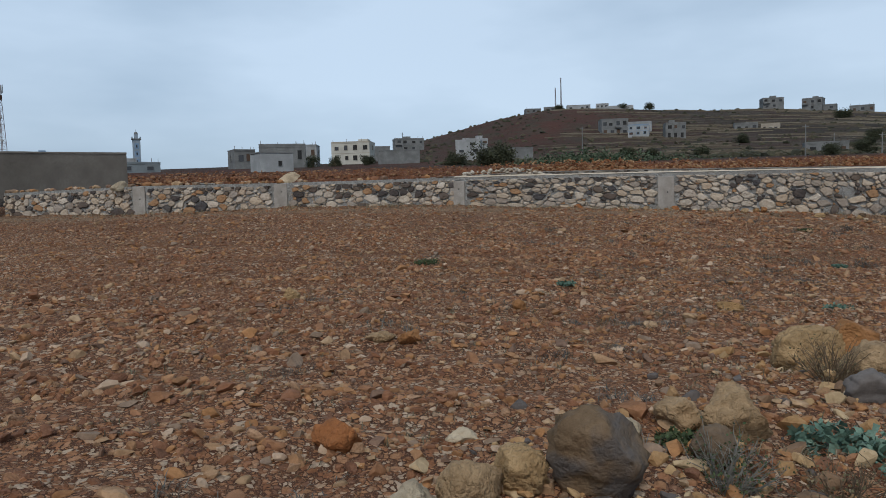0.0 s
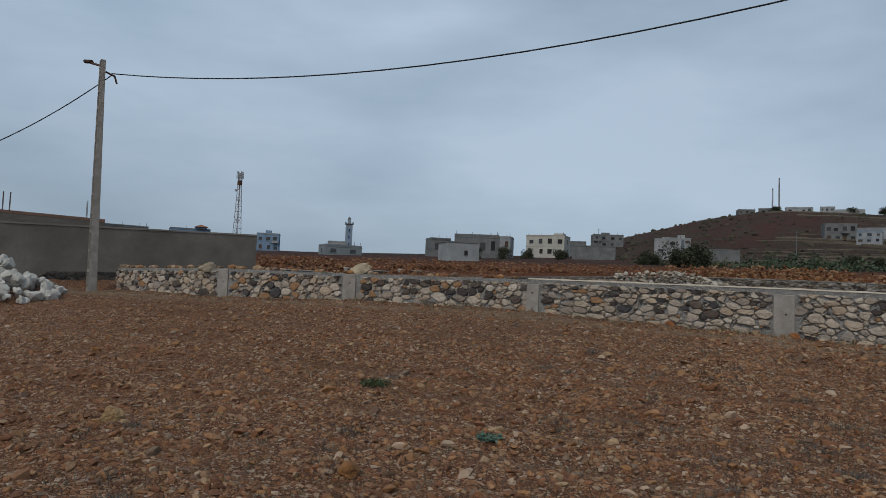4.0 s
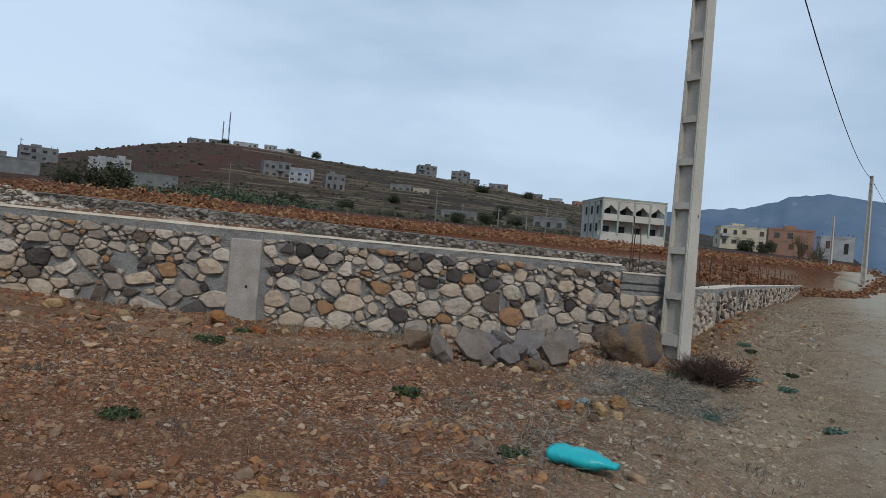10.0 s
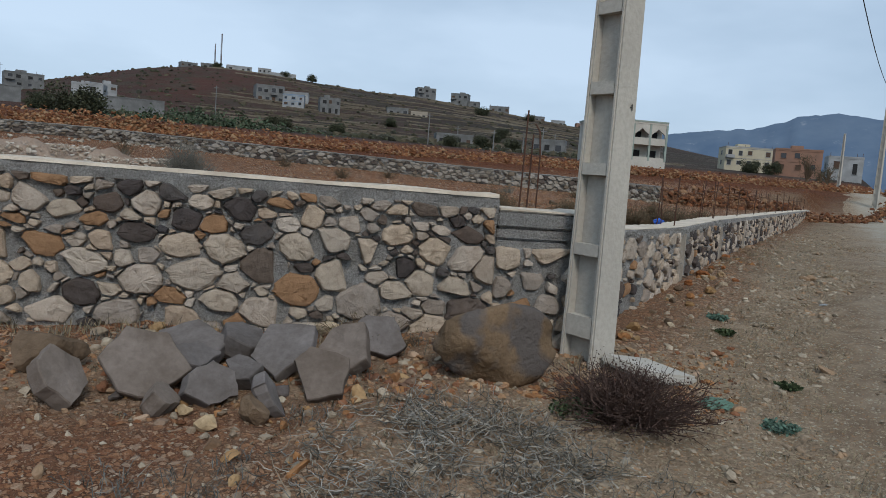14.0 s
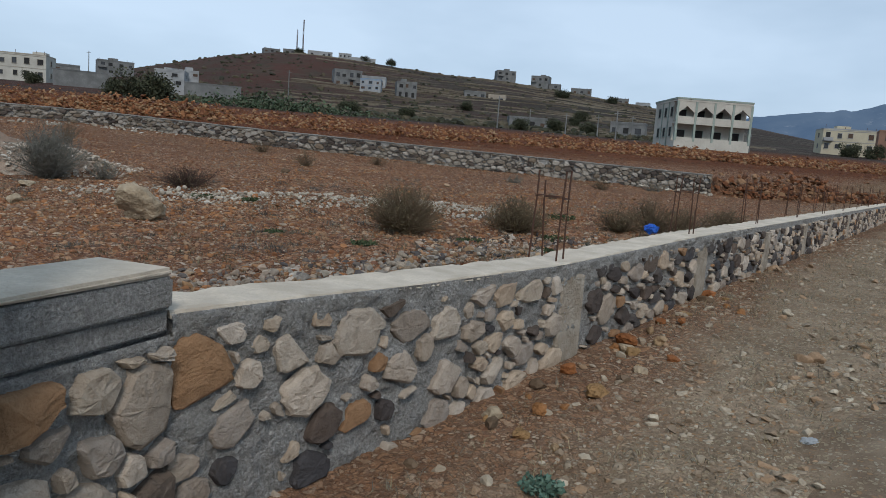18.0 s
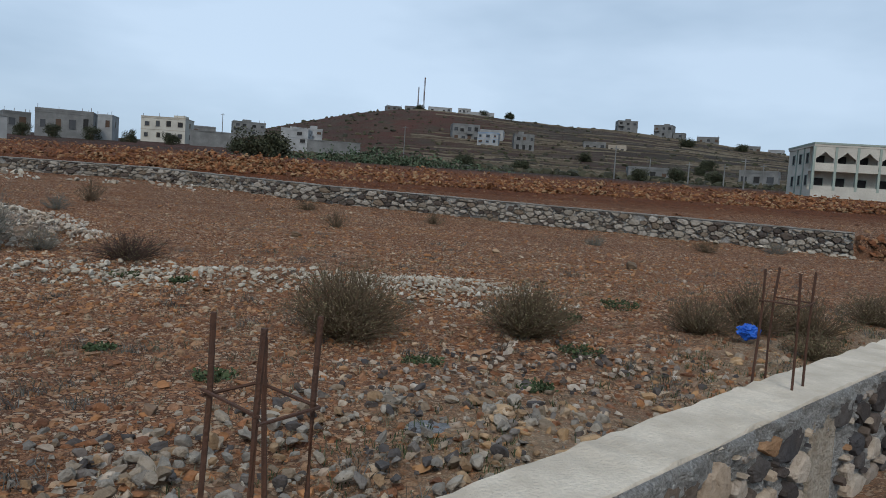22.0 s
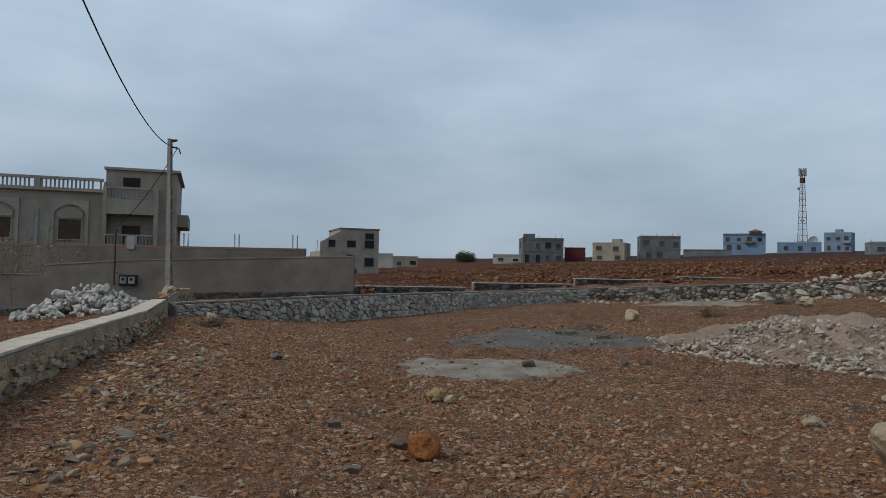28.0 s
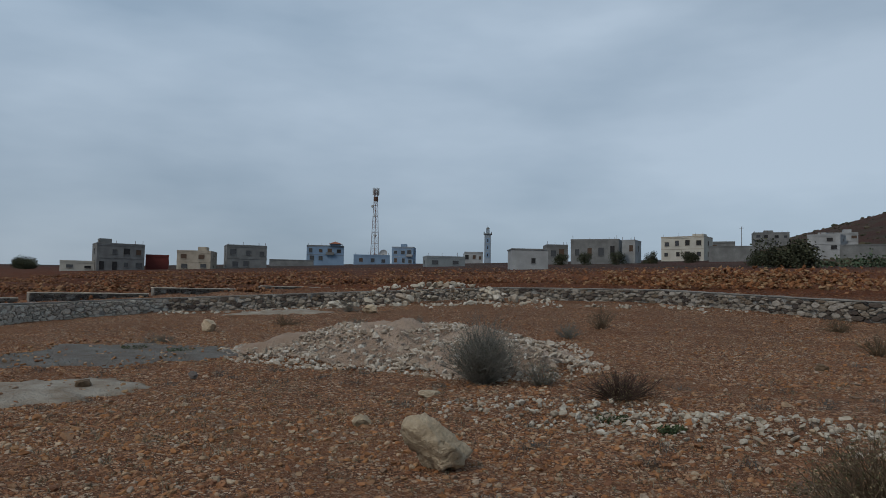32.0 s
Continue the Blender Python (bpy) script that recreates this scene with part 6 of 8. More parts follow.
def patch(name, label, x, y, rx, ry, material, seed, turn=0.0, high=0.03):
    rows, faces, n, m = [], [], 110, 9
    for i in range(m):
        r = i / (m - 1)
        for k in range(n):
            a = 2 * math.pi * k / n
            wob = 1 + 0.10 * math.sin(3 * a + seed) + 0.06 * math.sin(7 * a + 2 * seed) + 0.22 * noise.noise(Vector((4 * math.cos(a), 4 * math.sin(a), seed))) + 0.1 * noise.noise(Vector((11 * math.cos(a), 11 * math.sin(a), seed)))
            px, py = r * rx * wob * math.cos(a), r * ry * wob * math.sin(a)
            qx, qy = x + px * math.cos(turn) - py * math.sin(turn), y + px * math.sin(turn) + py * math.cos(turn)
            rows.append((qx, qy, floor_at(qx, qy) + (high + 0.035) * min(1, (1 - r) * 2.2) - 0.05 * (r > 0.99)))
    for i in range(m - 1):
        faces += [(i * n + k, (i + 1) * n + k, (i + 1) * n + (k + 1) % n, i * n + (k + 1) % n) for k in range(n)]
    return tagged(new(name, add_mesh(name, rows, faces, material, True)), label, "mortar patch")


PATCH_PALE = plain("dried_mortar", (0.31, 0.28, 0.23), (0.17, 0.12, 0.08), 2.2, 20, strength=0.7, distance=0.02)
PATCH_GREY = plain("grey_sand", (0.17, 0.165, 0.15), (0.115, 0.085, 0.065), 1.8, 18, strength=1.0, distance=0.03)
patch("mortar_patch", "pale round patch of dried mortar on the soil", -7.1, 6.45, 1.6, 1.25, PATCH_PALE, 1, 0.9)
patch("mortar_patch", "larger grey patch of old cement and sand", -10.2, 9.5, 2.6, 2.0, PATCH_GREY, 2, 0.75)
patch("mortar_patch", "pale slab of dried mortar near the far wall", -17.5, 19.5, 2.2, 1.2, PATCH_PALE, 3, 0.7, 0.06)

x, y = strewn(260, (-13.5, 5, -5, 12), 311, lambda x, y: (np.hypot((x + 6.6) / 1.6, (y - 6.15) / 1.3) < 1) | (np.hypot((x + 10.2) / 2.9, (y - 9.5) / 2.2) < 1), 0.8)
scatter("patch_stones", "small loose stones lying on the mortar patches", x, y, sizes(len(x), 0.02, 0.06, 2.0), FIELD_STONE_MANY, 312, z=surface(x, y) + 0.06)
WHITE_ROCK = varied("white_rock", [(0.62, 0.60, 0.55), (0.56, 0.54, 0.49), (0.66, 0.63, 0.58)], 4.0, 0.85, 0.7, 0.03)
def terrace_wall(a, b, top, seed):
    """A short dark dry-stone terrace wall with a pale capping."""
    rng = random.Random(seed)
    face = Face([a, b], 1)
    wall = thing("terrace_wall", "short dark rubble terrace wall with a pale mortar cap", "terrace wall", group="terraces behind the plot",
                 bm=wall_body(face, np.linspace(0, face.length, 12), lambda s: ground(*face.at(s)[0]) - 0.1, lambda s: top, 0.3, rng, 0.02), material=OLD_MORTAR)
    joined("stones", [m for _, m in rubble_face(face, lambda s: ground(*face.at(s)[0]) - 0.15, lambda s: top - 0.02, 0.06, 0.15, 0.02, 0.06, seed, (), 0.9, stretch=1.3, angular=0.3)], BASALT_MANY, wall, "dark rubble")
    part("cap", capping(face, np.linspace(0, face.length, 12), lambda s: top, 0.3, 0.05, 0.02, rng), CAP, wall, "pale mortar cap")


BASALT_MANY = varied("dark_footing", [(0.10, 0.085, 0.075), (0.075, 0.065, 0.06), (0.14, 0.115, 0.095)], 6.0, random_of="island")
for k, (a, b, top) in enumerate((((-32.6, 9.5), (-33, 16.9), 1.25), ((-33, 17.4), (-33, 23.5), 1.51), ((-33, 23.8), (-33, 30.5), 1.85), ((-33, 31), (-33, 38.7), 2.08))):
    terrace_wall(a, b, top, 950 + k)
pile = thing("rubble_pile", "heap of white limestone blocks in front of the wall", "stone pile", pose(-29.8, -1.4, 0))
forms = [rock_mesh("block", (1, 0.85, 0.75), WHITE_ROCK, 500 + k, 2, 0.2, 6) for k in range(7)]
rng = random.Random(12)
for k in range(330):
    r, a = math.sqrt(rng.random()), rng.uniform(0, 6.283)
    size = 0.09 + 0.2 * rng.random() ** 1.6
    px, py = 2.1 * r * math.cos(a), 2.6 * r * math.sin(a)
    h = 1.35 * max(0.0, 1 - r) * rng.random() ** 0.35
    ob = new("block", forms[k % 7])
    ob.parent = pile
    ob.matrix_basis = Matrix.Translation((px, py, floor_at(-29.8 + px, -1.4 + py) + h + size * 0.35)) @ Euler([rng.uniform(0, 6) for _ in range(3)]).to_matrix().to_4x4() @ Matrix.Diagonal((size, size, size, 1))
tagged(copy_thing(rock("field_rock", "white rounded block lying on the wall top", -19.6, 1.7, (0.30, 0.2, 0.17), PALE_ROCK, 9, 0.0, z=1.09, group="loose rocks"), pose(-24.6, 1.8, 1.14, 0, 0, 50)))

# ---- plants ----
TWIG = plain("dry_twig", (0.15, 0.105, 0.066), (0.10, 0.072, 0.048), 8, 60)
DARK_TWIG = plain("dark_twig", (0.085, 0.052, 0.04), (0.055, 0.036, 0.03), 8, 60)
GREY_TWIG = plain("grey_twig", (0.20, 0.19, 0.165), (0.13, 0.125, 0.11), 8, 60)
STRAW = varied("dry_straw", [(0.42, 0.34, 0.20), (0.34, 0.28, 0.18), (0.27, 0.24, 0.18), (0.20, 0.18, 0.14)], 10.0, random_of="island")
GREY_STRAW = varied("grey_straw", [(0.36, 0.345, 0.31), (0.25, 0.24, 0.21), (0.44, 0.41, 0.35), (0.10, 0.092, 0.078), (0.28, 0.23, 0.17), (0.16, 0.15, 0.13)], 10.0, random_of="island")
WEED = varied("green_weed", [(0.065, 0.095, 0.04), (0.05, 0.075, 0.035), (0.09, 0.115, 0.055)], 10.0, random_of="island")
DRY_WEED = varied("dry_weed", [(0.24, 0.20, 0.13), (0.17, 0.15, 0.095), (0.31, 0.27, 0.19), (0.12, 0.115, 0.07), (0.14, 0.11, 0.07)], 10.0, random_of="island")
TUFT = varied("withered_tuft", [(0.12, 0.125, 0.115), (0.16, 0.16, 0.15), (0.09, 0.088, 0.075), (0.21, 0.205, 0.185), (0.13, 0.10, 0.075)], 10.0, random_of="island")
TEAL_WEED = varied("grey_green_spurge", [(0.13, 0.22, 0.17), (0.095, 0.17, 0.13), (0.17, 0.26, 0.20)], 10.0, random_of="island")
OLIVE = varied("olive_leaf", [(0.16, 0.14, 0.075), (0.12, 0.11, 0.058), (0.21, 0.17, 0.10), (0.25, 0.20, 0.12)], 10.0, random_of="island")
GREY_LEAF = varied("grey_leaf", [(0.15, 0.155, 0.12), (0.11, 0.115, 0.09), (0.20, 0.20, 0.16), (0.09, 0.09, 0.065)], 10.0, random_of="island")
LEAF = varied("dark_leaf", [(0.055, 0.062, 0.035), (0.07, 0.08, 0.045), (0.045, 0.05, 0.03), (0.09, 0.095, 0.055)], 3.0, random_of="island")
CACTUS = varied("cactus_pad", [(0.07, 0.105, 0.06), (0.09, 0.13, 0.075), (0.055, 0.08, 0.045), (0.12, 0.145, 0.09)], 3.0, random_of="island")


def stem(bm, p, way, length, r, rng, bend=0.35, steps=3):
    """One thin stem; returns the points along it."""
    pts, d = [Vector(p)], Vector(way).normalized()
    for _ in range(steps):
        d = (d + Vector((rng.gauss(0, bend), rng.gauss(0, bend), rng.gauss(0, bend * 0.6)))).normalized()
        pts.append(pts[-1] + d * length / steps)
    tube(bm, pts, r, 3, 0.35)
    return pts


def leaf_quad(bm, p, size, rng, long=2.0):
    q = Euler((rng.uniform(-1.2, 1.2), rng.uniform(-1.2, 1.2), rng.uniform(0, 6.3))).to_matrix()
    a, b = q @ Vector((size, 0, 0)), q @ Vector((0, size * long, 0))
    v = [bm.verts.new(p + k) for k in (-a * 0.4, b * 0.5 - a, b, b * 0.5 + a)]
    bm.faces.new(v)


def bush_meshes(seed, wide, high, twigs, leaves, thick=0.006):
    """A dry dome of branching twigs, and its small leaves."""
    rng = random.Random(seed)
    wood, green = bmesh.new(), bmesh.new()
    for _ in range(twigs):
        a, lean = rng.uniform(0, 6.283), rng.random() ** 0.7
        way = Vector((math.cos(a) * lean * wide, math.sin(a) * lean * wide, high * (1.05 - 0.55 * lean)))
        pts = stem(wood, (math.cos(a) * 0.06 * rng.random(), math.sin(a) * 0.06 * rng.random(), -0.04), way, way.length * rng.uniform(0.7, 1.05), thick, rng, 0.16)
        for _ in range(5):
            k = rng.randint(1, len(pts) - 1)
            p = pts[k - 1].lerp(pts[k], rng.random())
            sub = stem(wood, p, (pts[-1] - pts[0]).normalized() + Vector((rng.gauss(0, 0.6), rng.gauss(0, 0.6), rng.gauss(0.1, 0.4))), way.length * rng.uniform(0.18, 0.4), thick * 0.5, rng, 0.3, 2)
            for _ in range(leaves):
                leaf_quad(green, sub[rng.randint(0, 2)] + Vector((rng.gauss(0, 0.02), rng.gauss(0, 0.02), rng.gauss(0, 0.02))), rng.uniform(0.004, 0.009), rng)
    return wood, green


def bush(label, x, y, wide, high, seed, twig, leaf, twigs=80, leaves=3, group="dry shrubs"):
    ob = thing("shrub", label, "shrub", pose(x, y, floor_at(x, y) - 0.01, 0, 0, 40 * seed), group)
    wood, green = bush_meshes(seed, wide, high, twigs, leaves, 0.004 + 0.004 * wide)
    part("brushwood", wood, twig, ob)
    part("foliage", green, leaf, ob, "sparse small dry leaves")
    return ob


b1 = bush("dry brown dome-shaped shrub on stony soil", 3.3, 7.2, 0.66, 0.72, 1, TWIG, OLIVE, 320, 9)
b2 = bush("smaller dry brown shrub on stony soil", 5.0, 7.55, 0.56, 0.55, 2, TWIG, OLIVE, 260, 9)
bush("grey leafless shrub at the edge of a rubble mound", -2.4, 10.95, 0.66, 0.98, 3, GREY_TWIG, GREY_LEAF, 300, 9)
bush("small grey shrub beside a rubble mound", -1.6, 11.3, 0.36, 0.42, 4, GREY_TWIG, OLIVE, 70, 3)
bush("low dark shrub among white rubble", -0.1, 10.7, 0.6, 0.42, 5, DARK_TWIG, OLIVE, 150, 3)
for k, (x, y, w, h) in enumerate(((6.9, 8.1, 0.5, 0.5), (7.5, 8.2, 0.6, 0.62), (8.2, 8.3, 0.55, 0.5), (7.7, 7.3, 0.3, 0.3), (9.6, 9.4, 0.5, 0.5))):
    bush("straggly olive-brown shrub behind the low wall", x, y, w, h, 10 + k, TWIG, OLIVE, 130, 6)
for k, (x, y, w, h) in enumerate(((-4.6, 19.5, 0.5, 0.75), (-4.4, 17.4, 0.4, 0.45), (2.0, 17.0, 0.4, 0.45), (-8.6, 17.0, 0.6, 0.4), (-12.4, 15.6, 0.6, 0.35), (-10.6, 16.6, 0.5, 0.3), (4.2, 20.2, 0.4, 0.4),
                                  (8.2, 18.5, 0.35, 0.35), (11.2, 19.0, 0.45, 0.4), (13.6, 20.2, 0.5, 0.4), (-12.0, 2.6, 0.5, 0.32), (-15.2, 21.0, 0.7, 0.5), (0.6, 21.6, 0.5, 0.45), (-11.5, 11.2, 0.45, 0.25))):
    bush("small dry shrub scattered over the plot", x, y, w, h, 30 + k, (TWIG, GREY_TWIG)[k % 2], OLIVE, 60, 3)
bush("dark dry shrub at the foot of the pole", 0.68, -1.95, 0.58, 0.38, 50, DARK_TWIG, DARK_TWIG, 300, 5)
bush("low dry weeds at the foot of the wall", -0.75, -0.72, 0.4, 0.24, 51, TWIG, OLIVE, 60, 3)
bush("grey bare shrub among rocks on the field edge", -12.1, -14.0, 0.26, 0.3, 52, GREY_TWIG, WEED, 50, 3)
bush("reddish dry shrub growing between tan rocks", -10.95, -12.15, 0.24, 0.36, 53, TWIG, OLIVE, 50, 2)
bush("grey dry shrub on the field edge", -11.6, -14.05, 0.36, 0.2, 54, TWIG, OLIVE, 50, 2)
bush("bare dry weeds beside the rock heap", -3.6, -5.85, 0.25, 0.32, 55, TWIG, OLIVE, 30, 2)
bush("thin dry weed standing in the soil", -7.2, -7.3, 0.2, 0.24, 56, TWIG, OLIVE, 22, 1)


def rosette(label, x, y, wide, seed, material, n=110, size=0.008):
    """A low leafy weed."""
    rng = random.Random(seed)
    bm = bmesh.new()
    for _ in range(n):
        a, r = rng.uniform(0, 6.283), wide * math.sqrt(rng.random())
        for _ in range(4):
            leaf_quad(bm, Vector((r * math.cos(a), r * math.sin(a), rng.uniform(0.01, 0.35) * wide)), size * rng.uniform(0.7, 1.5), rng, 3.0)
    return thing("weed", label, "weed", pose(x, y, floor_at(x, y) - 0.004), "low green weeds", kind="stuff", bm=bm, material=material)


for k, (x, y, w, mat) in enumerate(((-11.37, -13.5, 0.26, TEAL_WEED), (-11.25, -13.85, 0.12, TEAL_WEED), (-12.2, -13.6, 0.14, WEED), (1.0, -3.6, 0.13, TEAL_WEED), (-5.0, -1.1, 0.16, WEED), (-4.6, -0.5, 0.14, WEED),
                                    (-12.6, -8.1, 0.11, TEAL_WEED), (-8.6, -6.1, 0.10, TEAL_WEED), (-6.6, -4.2, 0.10, TEAL_WEED), (-7.9, -2.6, 0.13, WEED), (-3.3, -3.0, 0.13, WEED), (-2.8, -4.3, 0.12, WEED),
                                    (1.75, -2.1, 0.11, TEAL_WEED), (2.35, -1.5, 0.08, WEED), (2.7, -0.3, 0.08, WEED), (3.0, 0.2, 0.1, TEAL_WEED), (4.0, 6.2, 0.16, WEED), (4.8, 5.6, 0.14, WEED), (5.4, 6.9, 0.2, WEED),
                                    (2.6, 5.4, 0.14, WEED), (1.6, 6.0, 0.12, WEED), (6.4, 9.4, 0.25, WEED), (5.6, 8.6, 0.16, WEED), (0.3, 9.6, 0.2, WEED), (1.1, 9.3, 0.15, WEED), (-9.4, 10.4, 0.3, WEED), (-10.8, 10.2, 0.3, WEED),
                                    (-5.6, -3.6, 0.14, WEED), (-9.8, -9.2, 0.15, TEAL_WEED), (-14.6, -6.6, 0.18, WEED), (-0.314, -3.27, 0.13, TEAL_WEED), (0.35, -1.9, 0.16, WEED))):
    rosette("low grey-green weed growing in stony soil", x, y, w, 600 + k, mat, 110, 0.016 if w == 0.26 else 0.009)


def blades(name, label, x, y, per, tall, material, seed, lie=0.9, thin=0.003):
    """Dry grass: tufts of thin blades, some lying flat."""
    rng = np.random.default_rng(seed)
    n = len(x) * per
    cx, cy = np.repeat(x, per) + rng.normal(0, 0.035, n), np.repeat(y, per) + rng.normal(0, 0.035, n)
    a, tilt, length = rng.uniform(0, 6.283, n), rng.normal(lie, 0.35, n).clip(0.1, 1.53), tall * rng.uniform(0.5, 1.3, n)
    z = surface(cx, cy)
    tip = np.stack([cx + np.cos(a) * np.sin(tilt) * length, cy + np.sin(a) * np.sin(tilt) * length, z + np.cos(tilt) * length + 0.008], -1)
    mid = np.stack([cx + np.cos(a) * np.sin(tilt) * length * 0.45, cy + np.sin(a) * np.sin(tilt) * length * 0.45, z + np.cos(tilt * 0.75) * length * 0.55 + 0.008], -1)
    w = np.stack([-np.sin(a), np.cos(a), 0 * a], -1) * thin
    foot = np.stack([cx, cy, z - 0.005], -1)
    v = np.stack([foot - w, foot + w, mid + w * 0.8, mid - w * 0.8, tip], 1).reshape(-1, 3)
    k = (np.arange(n) * 5)[:, None]
    faces = np.concatenate([k + [0, 1, 2], k + [0, 2, 3], k + [3, 2, 4]], 1).reshape(-1, 3)
    return tagged(new(name, add_mesh(name, v.tolist(), faces.tolist(), material)), label, "dry grass", kind="stuff")


x, y = strewn(700, (-4, -6.5, 14, 9), 301, lambda x, y: (side_of(x, y) > 0.25) & (side_of(x, y) < 2.3) & (along_of(x, y) > -7), 0.8, LINE_R, 5)
blades("verge_grass", "short dry straw-coloured grass along the verge", x, y, 9, 0.08, STRAW, 1, 1.5, 0.002)
rng = random.Random(302)
bm = bmesh.new()
for _ in range(3400):
    a, r = rng.uniform(0, 6.283), math.sqrt(rng.random())
    x, y = -0.5 + 0.95 * r * math.cos(a) * rng.uniform(0.6, 1.2), -2.65 + 0.9 * r * math.sin(a) * rng.uniform(0.7, 1.15)
    b = rng.uniform(0, 6.283)
    if noise.noise(Vector((x * 2.6, y * 2.6, 5))) < rng.uniform(-0.45, 0.15):
        continue
    stem(bm, (x, y, floor_at(x, y) + 0.01 + 0.09 * rng.random() ** 2 * (1.2 - r)), (math.cos(b), math.sin(b), rng.uniform(-0.05, 0.5)), rng.uniform(0.06, 0.22), 0.0035, rng, 0.6, 4)
for _ in range(2400):
    x, y = rng.gauss(-2.5, 0.9), rng.gauss(-4.0, 0.55)
    if noise.noise(Vector((x * 2.2, y * 2.2, 9))) < rng.uniform(-0.3, 0.3):
        continue
    b = rng.uniform(0, 6.283)
    stem(bm, (x, y, floor_at(x, y) + 0.01 + 0.05 * rng.random() ** 2), (math.cos(b), math.sin(b), rng.uniform(-0.05, 0.6)), rng.uniform(0.05, 0.18), 0.0032, rng, 0.6, 3)
thing("straw_mat", "mat of dead grey weeds lying on the ground", "dry weeds", kind="stuff", bm=bm, material=GREY_STRAW)
x, y = strewn(420, (-26, -1.2, 1, 1.7), 303, lambda x, y: np.abs(y - lerp(x, W1_X, W1_Y) + 0.3) < 0.25, 1.2)
blades("wall_foot_grass", "dry grass at the foot of the wall", x, y, 8, 0.12, STRAW, 3, 0.8)
x, y = strewn(2200, (-16, -15, 0, -1), 304, in_field, 0.9, LINE_A, 5)
blades("field_weeds", "sparse dry grey weeds in the field", x, y, 7, 0.07, DRY_WEED, 4, 1.4)
x, y = strewn(2400, (-8, 1.5, 12, 14), 305, in_plot, 1.1, LINE_B, 6)
blades("plot_weeds", "sparse dry weeds in the plot", x, y, 7, 0.07, DRY_WEED, 5, 1.4)
for k, (tag, box_, where, line) in enumerate((("field", (-16, -16, 0, 0), in_field, LINE_A), ("plot", (-10, 1.5, 12, 16), in_plot, LINE_B))):
    x, y = strewn(150, box_, 321 + k, where, 0.8, line, 7, 0.2)
    g = np.random.default_rng(331 + k)
    x, y = np.repeat(x, 9) + g.normal(0, 0.09, len(x) * 9), np.repeat(y, 9) + g.normal(0, 0.09, len(y) * 9)
    blades(f"{tag}_tufts", "low tufts of dark withered weeds", x, y, 8, 0.09, TUFT, 341 + k, 1.32, 0.0025)
x, y = strewn(350, (2, 3, 11, 10), 306, lambda x, y: (side_of(x, y) < -0.3) & (side_of(x, y) > -1.8), 0.9)
blades("plot_green", "low green and brown weeds behind the wall", x, y, 8, 0.06, WEED, 6, 1.0)


# ---- litter ----
PLASTIC = plain("turquoise_plastic", (0.02, 0.42, 0.44), (0.015, 0.34, 0.37), 6, 30, rough=0.4, spec=0.4, strength=0.2)
BLUE_BAG = plain("blue_plastic", (0.015, 0.12, 0.55), (0.01, 0.07, 0.38), 8, 40, rough=0.35, spec=0.4, strength=0.4)
GREY_SHEET = plain("grey_plastic", (0.16, 0.16, 0.165), (0.10, 0.10, 0.105), 8, 40, rough=0.45, spec=0.4)
bm = bmesh.new()
n, m = 18, 14
rings = []
for i in range(n):
    u = i / (n - 1)
    r = 0.092 * (0.36 + 0.64 * float(smooth(u, 0.08, 0.42))) * (1 - 0.12 * max(0, u - 0.95) / 0.05)
    rings.append([bm.verts.new((0.46 * (u - 0.5), r * 1.15 * math.cos(6.283 * k / m) + 0.012 * noise.noise(Vector((u * 7, k, 0))), 0.05 + r * 0.62 * math.sin(6.283 * k / m) + 0.016 * noise.noise(Vector((u * 9, k * 0.7, 3))))) for k in range(m)])
for a, b in zip(rings, rings[1:]):
    for k in range(m):
        bm.faces.new((a[k], b[k], b[(k + 1) % m], a[(k + 1) % m]))
bm.faces.new(rings[0])
bm.faces.new(rings[-1][::-1])
thing("plastic_bottle", "crumpled turquoise plastic bottle lying on dry weeds", "plastic bottle", pose(-2.4, -4.62, floor_at(-2.4, -4.62) + 0.012, 0, 0, 128) @ Matrix.Diagonal((1.1, 1.2, 1.2, 1)), bm=bm, material=PLASTIC, soft=True)


# a few tan rocks with a crushed bottle lying among them
for k, (x, y, a, mat) in enumerate(((-1.9, -3.28, 0.085, ORANGE_ROCK), (-1.76, -3.36, 0.075, TAN_ROCK), (-1.6, -3.42, 0.09, TAN_ROCK), (-1.32, -3.27, 0.10, TAN_ROCK), (-1.47, -3.5, 0.07, TAN_ROCK), (-1.72, -3.52, 0.06, BROWN_ROCK), (-1.5, -3.22, 0.075, BROWN_ROCK), (-1.28, -3.62, 0.06, PALE_ROCK))):
    rock("field_rock", "small tan rock lying among dead weeds on the verge", x, y, (a, 0.8 * a, 0.75 * a), mat, 170 + k, 0.2, 0, 0, 61 * k, "rocks in the dead weeds", sub=3, rough=0.22, cuts=4)
CLEAR_PLASTIC = plain("grey_green_plastic", (0.17, 0.21, 0.20), (0.09, 0.12, 0.12), 14, 60, rough=0.18, spec=0.6, strength=0.3)


def crumple(name, label, category, x, y, size, material, seed, lift=0.0, flat=0.6):
    bm = bmesh.new()
    bmesh.ops.create_icosphere(bm, subdivisions=4, radius=1)
    for v in bm.verts:
        p = v.co.copy()
        k = 1 + 0.35 * noise.noise(p * 2.2 + Vector((seed, 0, 0))) + 0.22 * noise.noise(p * 5.5 + Vector((0, seed, 0))) + 0.1 * noise.noise(p * 12)
        v.co = Vector((p.x * size * k * 1.2, p.y * size * k, (p.z * size * k * flat)))
    low = min(v.co.z for v in bm.verts)
    return thing(name, label, category, pose(x, y, floor_at(x, y) - low - 0.015 + lift), bm=bm, material=material)


